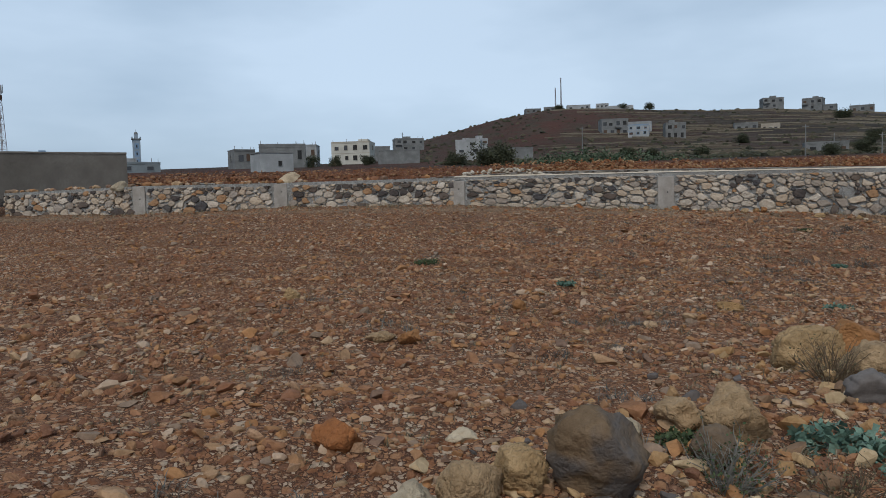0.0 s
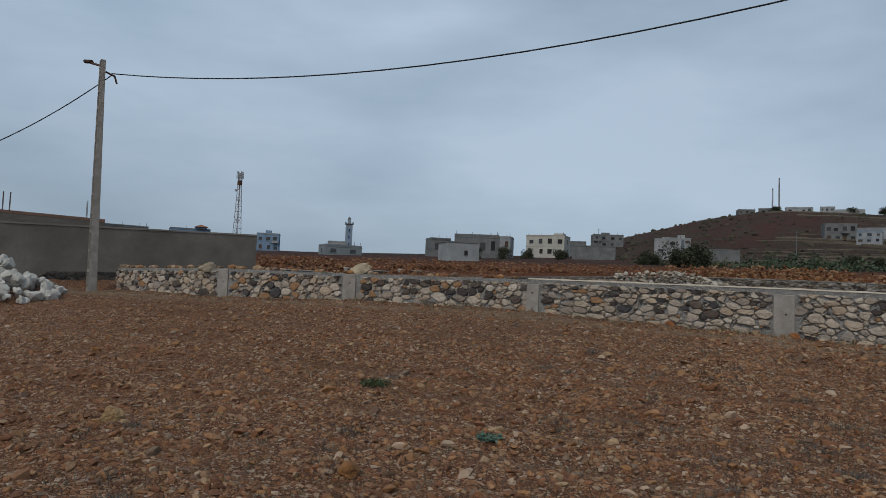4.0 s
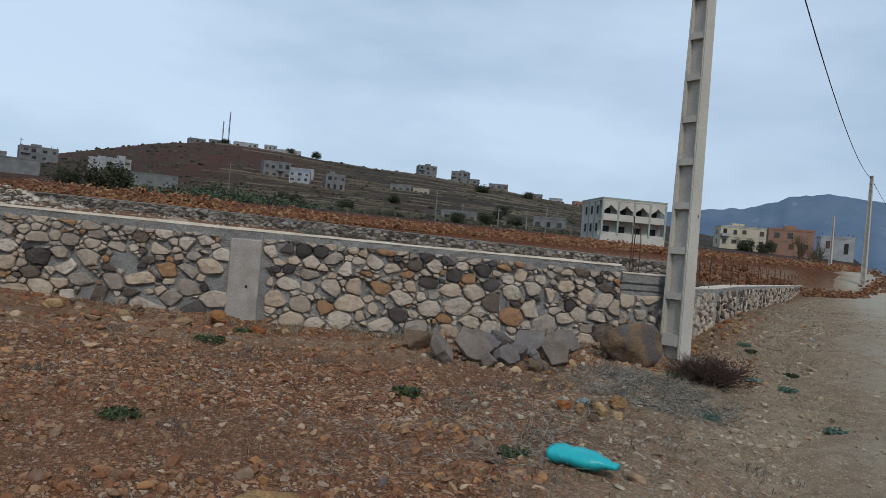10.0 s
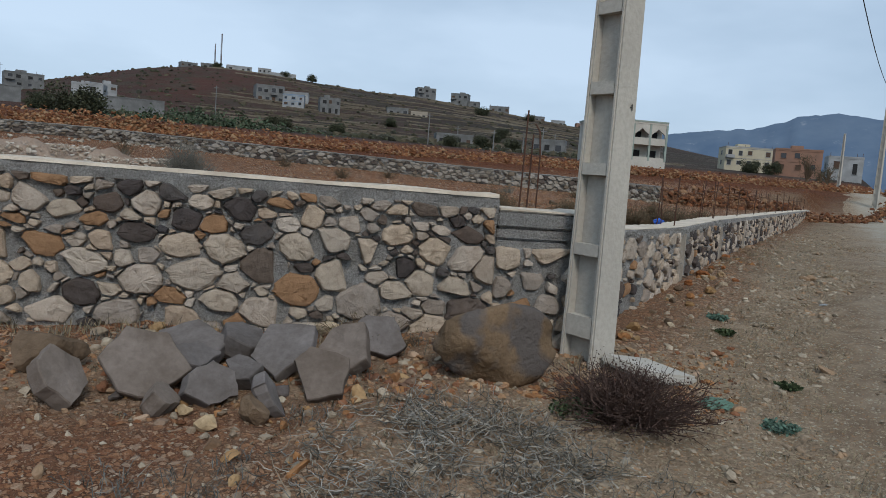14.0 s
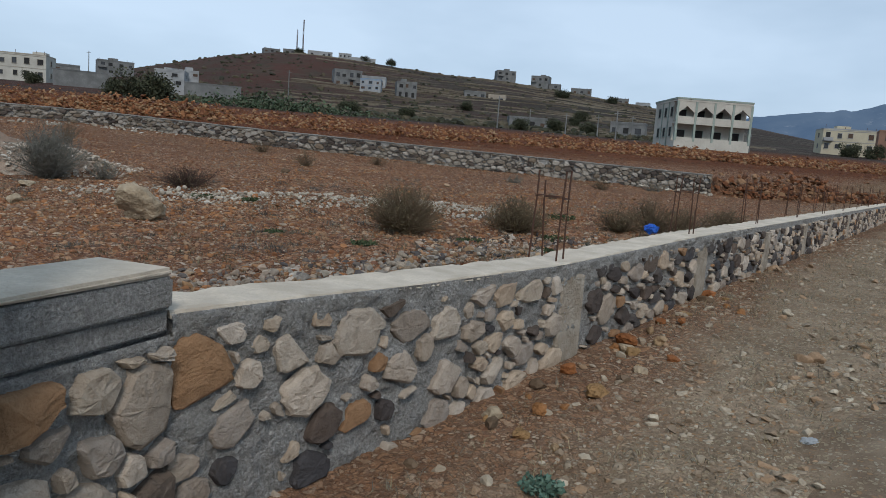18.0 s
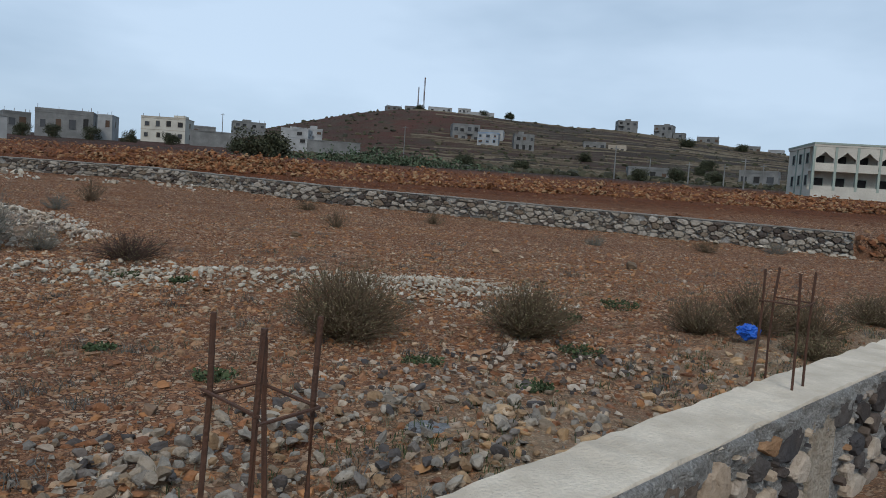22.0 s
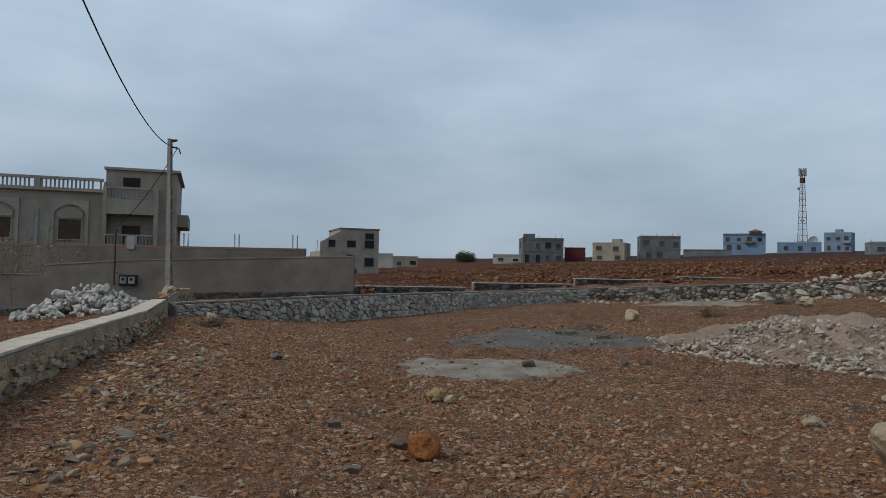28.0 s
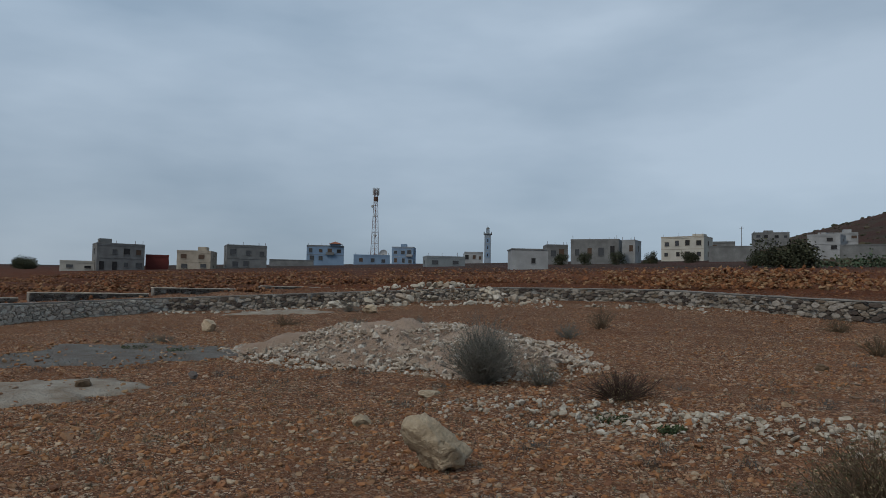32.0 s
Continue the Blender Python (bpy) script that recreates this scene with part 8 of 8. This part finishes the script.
# ---- the big house behind the block wall ----
def build_big_house():
    h = thing("house", "large taupe two-storey house with balconies and balustraded roof", "house", pose(-46.4, -5.2, 0.1, 0, 0, 87), "")
    # local x runs along the front from south to north, -y looks at the plots
    L, R, T = -7.6, 7.4, 8.05

    def wall_with(z0, z1, x0, x1, name="front_wall"):
        part(name, boxed(x0, 0.3, z0, x1, 9, z1), HOUSE_RENDER, h)
    wall_with(-1.5, 6.55, L, 3.2)
    wall_with(-1.5, T, 3.202, R, "tower")
    part("roof_edge", boxed(L - 0.2, 0.0, 6.553, 3.2, 9, 6.75), HOUSE_TRIM, h)
    part("roof_edge", boxed(3.1, 0.1, T + 0.003, R + 0.2, 9.1, T + 0.16), HOUSE_TRIM, h)
    part("coping", boxed(L - 0.15, 0.02, 7.25, 3.1, 0.3, 7.42), HOUSE_TRIM, h)
    for k in range(47):
        x = L + 0.2 + k * 0.235
        if abs((x - L) % 3.5 - 3.4) < 0.12:
            continue
        part("baluster", tube(bmesh.new(), [(x, 0.16, 6.752), (x, 0.16, 6.86), (x, 0.16, 7.02), (x, 0.16, 7.249)], 0.055, 6), WHITEWASH, h)
    for x in (L + 0.05, L + 3.5, L + 7.0):
        part("pier", boxed(x - 0.16, 0.0, 6.753, x + 0.16, 0.32, 7.248), HOUSE_TRIM, h)
    # two storeys of shuttered windows in moulded surrounds
    for z, hh in ((3.6, 1.22), (0.5, 1.2)):
        for x in (-2.6, 1.25):
            part("surround", arched_panel(2.1, hh + 1.5, 1.75, hh + 0.72, 0.5, 0.16, 0.298, x, z - 0.3), HOUSE_TRIM, h, "moulded arched surround")
            framed(h, x, 0.3, z, 1.25, hh, HOUSE_TRIM, 0.06, SHUTTER)
            part("shutter_box", boxed(x - 0.72, 0.16, z + hh + 0.08, x + 0.72, 0.297, z + hh + 0.42), HOUSE_RENDER, h)
    # loggia with three lobed arches
    # A flat dark panel stands in for the loggia's shade; nothing is hollowed out.
    part("loggia_shade_panel", boxed(-7.7, 0.26, 3.3, -5.15, 0.31, 5.75), DARK, h, "dark panel painted as the shade inside the loggia")
    for k in range(3):
        part("loggia_arch", arched_panel(0.85, 1.6, 0.58, 0.75, 0.4, 0.02, 0.259, -7.28 + 0.85 * k, 4.1), HOUSE_TRIM, h)
    part("loggia_parapet", boxed(-7.72, -0.02, 3.3, -5.12, 0.258, 3.5), HOUSE_RENDER, h)
    part("loggia_rail", boxed(-7.72, -0.02, 4.0, -5.12, 0.2, 4.098), HOUSE_TRIM, h)
    for k in range(11):
        part("baluster", tube(bmesh.new(), [(-7.6 + 0.24 * k, 0.08, 3.502), (-7.6 + 0.24 * k, 0.08, 3.998)], 0.05, 6), WHITEWASH, h)
    framed(h, -6.0, 0.3, 0.9, 1.2, 0.9, HOUSE_TRIM, 0.06, TRIM_GREEN)
    part("drain_pipe", tube(bmesh.new(), [(-0.55, 0.22, 0.2), (-0.55, 0.22, 5.4)], 0.09, 8), WHITEWASH, h, "white drain pipe")
    # balconies of the tower
    for z0, z1 in ((2.1, 3.28), (5.2, 6.18)):
        part("balcony_wall", boxed(3.43, -0.9, z0, 6.12, -0.72, z1), HOUSE_RENDER, h)
        part("balcony_floor", boxed(3.43, -0.718, z0, 6.12, 0.298, z0 + 0.2), HOUSE_TRIM, h)
        part("balcony_ledge", boxed(3.43, -0.94, z1 + 0.002, 6.12, -0.7, z1 + 0.06), HOUSE_TRIM, h)
        part("balcony_rail", boxed(3.43, -0.93, z1 + 0.58, 6.12, -0.7, z1 + 0.68), HOUSE_TRIM, h)
        for k in range(13):
            part("baluster", tube(bmesh.new(), [(3.55 + 0.2 * k, -0.81, z1 + 0.062), (3.55 + 0.2 * k, -0.81, z1 + 0.2), (3.55 + 0.2 * k, -0.81, z1 + 0.578)], 0.045, 6), WHITEWASH, h)
    framed(h, 4.75, 0.3, 2.32, 1.1, 2.25, HOUSE_TRIM, 0.03, SHUTTER, "balcony_door")
    # Shade below the balcony, added as a dark panel on the wall.
    part("balcony_shade_panel", boxed(3.6, 0.2, 1.4, 6.0, 0.297, 2.08), DARK, h, "dark panel painted as the shade under the balcony")
    sign = part("white_box", boxed(4.55, -0.98, 3.3, 4.9, -0.942, 3.75), WHITEWASH, h, "white meter box on the balcony")
    part("dial", boxed(4.64, -0.992, 3.42, 4.81, -0.982, 3.64), GLASS, sign)
    part("tower_fin", boxed(3.2, -0.9, 2.0, 3.425, 0.297, 6.9), HOUSE_RENDER, h)
    part("tower_fin", boxed(6.125, -0.9, 2.0, 6.35, 0.297, 6.9), HOUSE_RENDER, h)
    # Dark panel for the tower's opening; its inner shade is only colour.
    part("tower_hole_panel", boxed(4.2, 0.24, 7.05, 5.2, 0.31, 7.6), DARK, h)
    for k in range(3):
        win = framed(h, 0, 0, 0.8 + 2.7 * (k % 2), 1.1, 1.2, HOUSE_TRIM, 0.08, SHUTTER)
        win.matrix_basis = Matrix.Translation((R, 2.0 + 2.4 * k, 0)) @ Matrix.Rotation(radians(90), 4, "Z")
    part("side_balcony", boxed(R + 0.003, 2.0, 4.7, R + 0.7, 7.0, 5.5), HOUSE_RENDER, h)


build_big_house()


# ---- the block wall with its meters ----
def build_block_wall():
    face = Face([(-38.3, -11.0), (-33.3, 0.2), (-29.0, 9.7)], 1)

    def top(s):
        return float(lerp(s, [0, 7.9, 8.1, 12, 16, 23], [1.5, 1.55, 2.0, 2.28, 2.42, 2.65]))

    def foot(s):
        q, _ = face.at(s)
        return ground(q.x + 0.2, q.y) - 0.1
    ss = sorted(list(np.linspace(0, face.length, 40)) + [7.9, 8.1])
    wall = thing("block_wall", "tall taupe rendered block wall on a dark stone footing", "wall", kind="structure",
                 bm=ribbon(bmesh.new(), [[face.point(s, foot(s) - 0.4, 0), face.point(s, top(s), 0), face.point(s, top(s), -0.22), face.point(s, foot(s) - 0.4, -0.22)] for s in ss]), material=BLOCKWORK)
    base = rubble_face(face, foot, lambda s: foot(s) + 0.42, 0.06, 0.15, 0.012, 0.05, 91)
    joined("footing_stones", [m for _, m in base], BASALT_MANY, wall, "dark rubble footing")
    part("coping", capping(face, ss, top, 0.22, 0.06, 0.02, random.Random(3)), BLOCKWORK, wall)
    q = face.at(12.1)[0]
    box_ = thing("meter_box", "pair of white electricity meters in a dark wall box", "meter box", pose(q.x + 0.05, q.y, 1.12, 0, 0, 66))
    part("case", boxed(-0.42, -0.08, 0, 0.42, 0.1, 0.5), DARK, box_)
    for x in (-0.2, 0.2):
        m = part("meter", boxed(x - 0.15, -0.12, 0.1, x + 0.15, -0.082, 0.42), WHITEWASH, box_, "white meter")
        part("dial", boxed(x - 0.07, -0.135, 0.24, x + 0.07, -0.122, 0.36), DARK, m)
    stand = thing("service_mast", "iron service mast fixed to the block wall", "cable mast", pose(q.x - 0.1, q.y - 0.6, 1.15))
    part("pipe", tube(bmesh.new(), [(0.2, 0, 0), (0.2, 0, 2.3), (0.2, 0.05, 2.6)], 0.04, 7), IRON, stand)
    part("bracket", tube(bmesh.new(), [(0.2, 0, 0.6), (0.2, 0.4, 0.5), (0.2, 0.4, 0.2)], 0.015, 5), IRON, stand)
    back = Face([(-43.5, -9.0), (-39.0, 2.0), (-36.4, 8.8)], 1)
    bw = thing("back_wall", "brown block wall with starter bars behind the yard", "wall", kind="structure",
               bm=ribbon(bmesh.new(), [[back.point(s, 0, 0), back.point(s, 3.1, 0), back.point(s, 3.1, -0.25), back.point(s, 0, -0.25)] for s in np.linspace(0, back.length, 12)]), material=BLOCKWORK)
    part("top_course", ribbon(bmesh.new(), [[back.point(s, 3.103, 0.01), back.point(s, 3.22, 0.01), back.point(s, 3.22, -0.26), back.point(s, 3.103, -0.26)] for s in np.linspace(0, back.length, 12)]), BRICK_RED, bw, "reddish top course")
    for s in (2.5, 6.0, 9.6, 12.6, 15.4, 18.6):
        q = back.at(s)[0]
        bars = thing("starter_bars", "thin rusty starter bars above the yard wall", "rebar", pose(q.x - 0.12, q.y, 3.2, 0, 0, 66), "starter bars of the yard wall")
        for a, b in ((-0.12, -0.06), (0.12, -0.06), (-0.12, 0.06), (0.12, 0.06)):
            part("bar", tube(bmesh.new(), [(a, b, -0.1), (a * 1.05, b, 0.75)], 0.012, 4), IRON, bars)
        if s == 9.6:
            part("column", boxed(-0.22, -0.16, -0.2, 0.22, 0.16, 0.55), CONCRETE, bars, "stub of a concrete column")


build_block_wall()


REED = varied("tall_reed", [(0.40, 0.34, 0.21), (0.30, 0.27, 0.17), (0.22, 0.22, 0.13)], 6.0, random_of="island")
for cx, cy, n, high in ((-36.6, -5.3, 46, 4.4), (-37.2, -3.4, 20, 3.6), (-35.6, -9.6, 18, 4.2)):
    rng = random.Random(int(-cx * 10))
    bm = bmesh.new()
    for _ in range(n):
        x, y = rng.gauss(0, 0.5), rng.gauss(0, 0.7)
        pts = stem(bm, (x, y, 0), (rng.gauss(0, 0.08), rng.gauss(0, 0.08), 1), high * rng.uniform(0.6, 1.0), 0.018, rng, 0.05, 5)
        for _ in range(10):
            leaf_quad(bm, pts[rng.randint(2, 5)], rng.uniform(0.015, 0.035), rng, 8.0)
    thing("reeds", "tall dry reeds behind the block wall", "reeds", pose(cx, cy, ground(cx, cy) - 0.05), "tall reeds", kind="stuff", bm=bm, material=REED)


# ---- masts, minaret, distant poles ----
def lattice_mast(name, label, x, y, z0, z1, w0, w1, material, legs=4, bays=14):
    m = thing(name, label, "mast", pose(x, y, z0))
    h = z1 - z0
    for k in range(legs):
        a = math.pi / 4 + 2 * math.pi * k / legs
        part("leg", tube(bmesh.new(), [(w0 * math.cos(a), w0 * math.sin(a), -1), (w1 * math.cos(a), w1 * math.sin(a), h)], 0.10, 5), material, m)
    for i in range(bays):
        u, v = i / bays, (i + 1) / bays
        bm = bmesh.new()
        for k in range(legs):
            a, b = math.pi / 4 + 2 * math.pi * k / legs, math.pi / 4 + 2 * math.pi * (k + 1) / legs
            r0, r1 = w0 + (w1 - w0) * u, w0 + (w1 - w0) * v
            tube(bm, [(r0 * math.cos(a), r0 * math.sin(a), h * u), (r1 * math.cos(b), r1 * math.sin(b), h * v)], 0.05, 4)
            tube(bm, [(r0 * math.cos(a), r0 * math.sin(a), h * u), (r0 * math.cos(b), r0 * math.sin(b), h * u)], 0.05, 4)
        part("bracing", bm, material, m)
    return m


MAST_RED = plain("red_white_mast", (0.20, 0.12, 0.11), (0.26, 0.22, 0.21), 0.25, 3)
tower = lattice_mast("antenna_tower", "tall red and white lattice antenna tower with panel aerials", -201, 220.7, 13.0, 44.0, 1.9, 0.55, MAST_RED)
for k in range(6):
    a = k * math.pi / 3
    part("panel_aerial", boxed(-0.18, -0.1, 28.6, 0.18, 0.1, 31.6, m=Matrix.Rotation(a, 4, "Z") @ Matrix.Translation((0, 1.25, 0))), WHITEWASH, tower, "white panel aerial")
part("drum", tube(bmesh.new(), [(0, 0, 26.2), (0, 0, 28.0)], 0.95, 10), IRON, tower)
for z, a in ((20, 0.4), (24, 2.2), (12, 0.1)):
    part("dish", tube(bmesh.new(), [(1.1 * math.cos(a), -1.1, z), (1.1 * math.cos(a), -1.45, z)], 0.55, 12), WHITEWASH, tower, "small round dish")
dish = thing("satellite_dish", "large white satellite dish beside the antenna tower", "satellite dish", pose(-194.5, 219, 17.2, 70, 0, 20))
bm = bmesh.new()
bmesh.ops.create_uvsphere(bm, u_segments=20, v_segments=10, radius=2.2)
bmesh.ops.delete(bm, geom=[v for v in bm.verts if v.co.z > -1.2], context="VERTS")
bmesh.ops.translate(bm, verts=bm.verts, vec=(0, 0, 1.9))
bmesh.ops.solidify(bm, geom=bm.faces[:], thickness=0.08)
part("reflector", bm, WHITEWASH, dish)
part("stand", tube(bmesh.new(), [(0, 0, -0.2), (0, -1.2, -0.6), (0, -2.4, -0.4)], 0.12, 6), GREYWASH, dish)
lattice_mast("radio_mast", "slender tall radio mast on the hilltop", 0, 420, 48.5, 69.4, 0.45, 0.28, IRON, 3, 16)
lattice_mast("radio_mast", "shorter slender radio mast on the hilltop", -3.2, 419, 48.5, 63.6, 0.4, 0.25, IRON, 3, 12)


def build_minaret():
    m = thing("minaret", "white and grey square minaret with a small lantern", "minaret", pose(-178.0, 268.6, 16.0, 0, 0, 34))
    part("shaft", boxed(-1.45, -1.45, -1, 1.45, 1.45, 12.2), PALE_BLUE, m)
    part("gallery", boxed(-1.85, -1.85, 12.203, 1.85, 1.85, 12.6), GREYWASH, m)
    for a in (-1.6, 1.6):
        for b in (-1.6, 1.6):
            part("merlon", boxed(a - 0.22, b - 0.22, 12.603, a + 0.22, b + 0.22, 13.3), PALE_BLUE, m)
    part("lantern", boxed(-0.75, -0.75, 12.603, 0.75, 0.75, 14.6), PALE_BLUE, m)
    bm = bmesh.new()
    bmesh.ops.create_uvsphere(bm, u_segments=12, v_segments=8, radius=0.75)
    bmesh.ops.translate(bm, verts=bm.verts, vec=(0, 0, 14.75))
    part("dome", bm, GREYWASH, m)
    part("finial", tube(bmesh.new(), [(0, 0, 15.4), (0, 0, 16.3)], 0.07, 5), IRON, m)
    for z in (2.0, 5.2, 8.4):
        part("recess", boxed(-0.85, -1.5, z, 0.85, -1.452, z + 2.3), BLUE_WALL, m, "grey-blue recessed panel")
        part("slit", boxed(-0.25, -1.53, z + 0.5, 0.25, -1.502, z + 1.7), DARK, m)


build_minaret()
for k, (x, y, z0, z1) in enumerate(((37.5, 131.6, 6.8, 13.2), (49.1, 148.9, 8.8, 12.6), (49.4, 127.4, 6.4, 10.9), (56.6, 129.7, 6.8, 11.2), (51.6, 109.9, 5.6, 10.7), (-1.8, 178.4, 11.5, 18.6), (-57.8, 223.4, 13.5, 22.9), (66, 135, 7.0, 12), (95, 74, 3.0, 11))):
    p = thing("line_pole", "distant pale concrete line pole", "utility pole", pose(x, y, min(z0, ground(x, y)) - 0.3), "distant line poles")
    h = z1 - min(z0, ground(x, y)) + 0.3
    part("shaft", tube(bmesh.new(), [(0, 0, 0), (0, 0, h)], 0.15, 6, 0.6), GREYWASH, p)
    part("crossarm", boxed(-0.6, -0.05, h - 0.5, 0.6, 0.05, h - 0.4), GREYWASH, p)


# ---- trees ----
def tree(label, x, y, wide, high, seed, trunk=0.25, leaves=5000, group="dark round trees", low=0.05):
    rng = random.Random(seed)
    t = thing("tree", label, "tree", pose(x, y, ground(x, y) - 0.1), group)
    wood = bmesh.new()
    tube(wood, [(0, 0, -0.3), (0.05, 0, high * trunk), (0.1, 0.05, high * 0.6)], 0.06 * high, 7, 0.4)
    centres = []
    for _ in range(20):
        a, r, z = rng.uniform(0, 6.283), wide * 0.5 * rng.uniform(0.2, 0.85), high * rng.uniform(low + 0.08, 0.82)
        c = Vector((r * math.cos(a), r * math.sin(a), z))
        tube(wood, [(0.05, 0, high * trunk * rng.uniform(0.4, 1.0)), tuple(c * 0.6 + Vector((0, 0, high * 0.15))), tuple(c)], 0.022 * high, 5, 0.3)
        centres.append((c, wide * rng.uniform(0.15, 0.27)))
    part("trunk", wood, TWIG, t)
    bm = bmesh.new()
    for _ in range(leaves):
        c, r = rng.choice(centres)
        d = Vector((rng.gauss(0, 1), rng.gauss(0, 1), rng.gauss(0, 0.8))).normalized() * r * rng.uniform(0.5, 1.12)
        p = c + d
        if p.z < 0.05:
            continue
        leaf_quad(bm, p, wide * rng.uniform(0.012, 0.026), rng, 2.0)
    part("crown", bm, LEAF, t)
    return t


for k, (x, y, w, h, words) in enumerate(((-82.3, 159.9, 3.6, 3.0, "round dark tree before the houses"), (-77.3, 162.5, 3.4, 3.0, "round dark tree before the houses"), (-71.1, 167.6, 3.6, 3.2, "round dark tree before the houses"),
                                         (-70.8, 187.3, 3.8, 3.4, "round dark tree beside the cream house"), (-63.4, 195.5, 4.8, 2.9, "broad dark shrub beside the cream house"),
                                         (-21.1, 114.1, 7.8, 3.5, "broad dark carob tree in the red field"), (-30.3, 136.7, 5.2, 2.9, "dark round carob tree beyond the field"), (-240, 103, 8, 3.0, "distant dark trees on the skyline"), (-228, 98, 6, 2.6, "distant dark trees on the skyline"),
                                         (41.6, 130.3, 3.6, 2.2, "dark shrub beside a line pole"), (54.2, 147.0, 4.2, 3.0, "grey-green tree at the foot of the hill"), (125.7, 147, 5.0, 3.4, "dark hedge tree before the yellow house"), (130.0, 144, 4.6, 3.2, "dark hedge tree before the yellow house"),
                                         (12, 152, 4, 2.6, "dark shrub at the foot of the hill"), (24, 160, 4, 2.4, "dark shrub at the foot of the hill"), (66, 158, 4.5, 2.8, "dark shrub at the foot of the hill"), (33, 402, 5, 3.0, "dark tree on the hilltop"), (47, 398, 6, 3.6, "dark tree on the hilltop"),
                                         (-2, 405, 5, 2.4, "dark tree on the hilltop"), (100, 250, 6, 3.4, "dark tree on the slope"), (60, 262, 6, 3.2, "dark tree on the slope"), (88, 225, 5, 3.0, "dark tree on the slope"), (15, 222, 5, 2.8, "dark tree on the slope"), (120, 330, 7, 3.4, "dark tree on the slope"), (150, 340, 6, 3, "dark tree on the slope"))):
    tree(words, x, y, w, h, 700 + k)
for k, (x, y, w, h) in enumerate(((69.9, 69.5, 2.6, 4.4), (75.1, 71.5, 2.2, 3.2), (72.4, 70.0, 2.0, 2.6))):
    tree("dark pointed cypress beside the far pole", x, y, w, h, 760 + k, 0.2, 700, "dark cypresses", 0.0)
rng = random.Random(44)
bm = bmesh.new()
for _ in range(2600):
    x, y = rng.gauss(0, 7.5), rng.gauss(0, 2.5)
    p = Vector((x, y, ground(-3.0 + x, 119 + y) - 6.0 + abs(rng.gauss(1.1, 0.9)) * (1 - min(1, abs(x) / 26)) * (0.6 + 0.5 * math.sin(x * 0.9) ** 2)))
    leaf_quad(bm, p, rng.uniform(0.12, 0.26), rng, 1.9)
thing("cactus_thicket", "thicket of grey-green prickly pear beyond the field", "cactus", pose(-3.0, 119, 6.0), kind="stuff", bm=bm, material=CACTUS)
rng = np.random.default_rng(5)
n = 3600
az, r = np.radians(rng.uniform(-13, 33, n)), 140 + 275 * rng.random(n) ** 1.5
x, y = r * np.sin(az), r * np.cos(az)
SCRUB = varied("hill_scrub", [(0.05, 0.052, 0.03), (0.07, 0.066, 0.04), (0.045, 0.045, 0.03), (0.10, 0.085, 0.055)], 1.0, random_of="island")
scatter("hill_scrub", "dark scrub dotted over the hillside", x, y, 0.3 + 1.2 * rng.random(n) ** 3, SCRUB, 6, False, 0.7, big=9)
tagged(bpy.data.objects["hill_scrub"], category="scrub")


# ---- the terraces' dry-stone walls on the hill ----
TERRACE = varied("terrace_stone", [(0.17, 0.145, 0.11), (0.13, 0.11, 0.085), (0.20, 0.175, 0.135)], 0.8)
rng = random.Random(15)
for k in range(120):
    az, r, n = radians(rng.uniform(1, 31)), rng.uniform(200, 405), rng.randint(3, 8)
    rows = []
    for i in range(n):
        a = az + (i - n / 2) * 7.0 / r
        x, y = (r + 2 * math.sin(i * 0.7 + k)) * math.sin(a), (r + 2 * math.sin(i * 0.7 + k)) * math.cos(a)
        z = ground(x, y)
        t = rng.uniform(0.25, 0.65)
        rows.append([(x, y, z - 1), (x, y, z + t), (x, y + 0.9, z + t), (x, y + 0.9, z - 1)])
    thing("terrace_wall", "low pale dry-stone terrace wall on the hillside", "terrace wall", group="terrace walls", bm=ribbon(bmesh.new(), rows), material=TERRACE)


# ---- mountains far behind ----
def build_mountains():
    m, n, l, b = nodes_of("haze_painted_mountain", 1.0, 0.0)
    # Haze of the long distance is put into these blue-grey base colours.
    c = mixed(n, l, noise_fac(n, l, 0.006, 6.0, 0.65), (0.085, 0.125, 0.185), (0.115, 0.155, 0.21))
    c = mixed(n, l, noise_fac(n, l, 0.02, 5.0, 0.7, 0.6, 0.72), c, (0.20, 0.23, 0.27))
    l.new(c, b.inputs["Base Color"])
    azs = np.linspace(22, 75, 150)
    up = lerp(azs, [22, 30, 33, 36, 37.5, 39, 40.4, 41.3, 42.9, 45.3, 47.5, 49.5, 54, 62, 75], [3.6, 4.3, 4.35, 4.8, 4.95, 5.1, 5.3, 5.6, 6.15, 6.45, 6.1, 5.85, 5.0, 3.6, 2.2])
    verts, faces = [], []
    for k, (a, e) in enumerate(zip(azs, up)):
        crest = 2300 * math.tan(radians(e)) + 7 * noise.noise(Vector((a * 1.3, 0, 0))) + 3 * noise.noise(Vector((a * 5, 1, 0)))
        for i in range(9):
            u = i / 8
            r = 1650 + 650 * u
            z = crest * u ** 1.25 + (1 - u) * u * 60 * noise.noise(Vector((a * 0.9, u * 4, 3)))
            verts.append((r * math.sin(radians(a)), r * math.cos(radians(a)), z - 10 * (1 - u)))
    for k in range(len(azs) - 1):
        faces += [(k * 9 + i, (k + 1) * 9 + i, (k + 1) * 9 + i + 1, k * 9 + i + 1) for i in range(8)]
    tagged(new("backdrop", add_mesh("backdrop", verts, faces, m, True)), "mountain ridge on the horizon, its haze painted in blue", "mountain", kind="structure")


build_mountains()
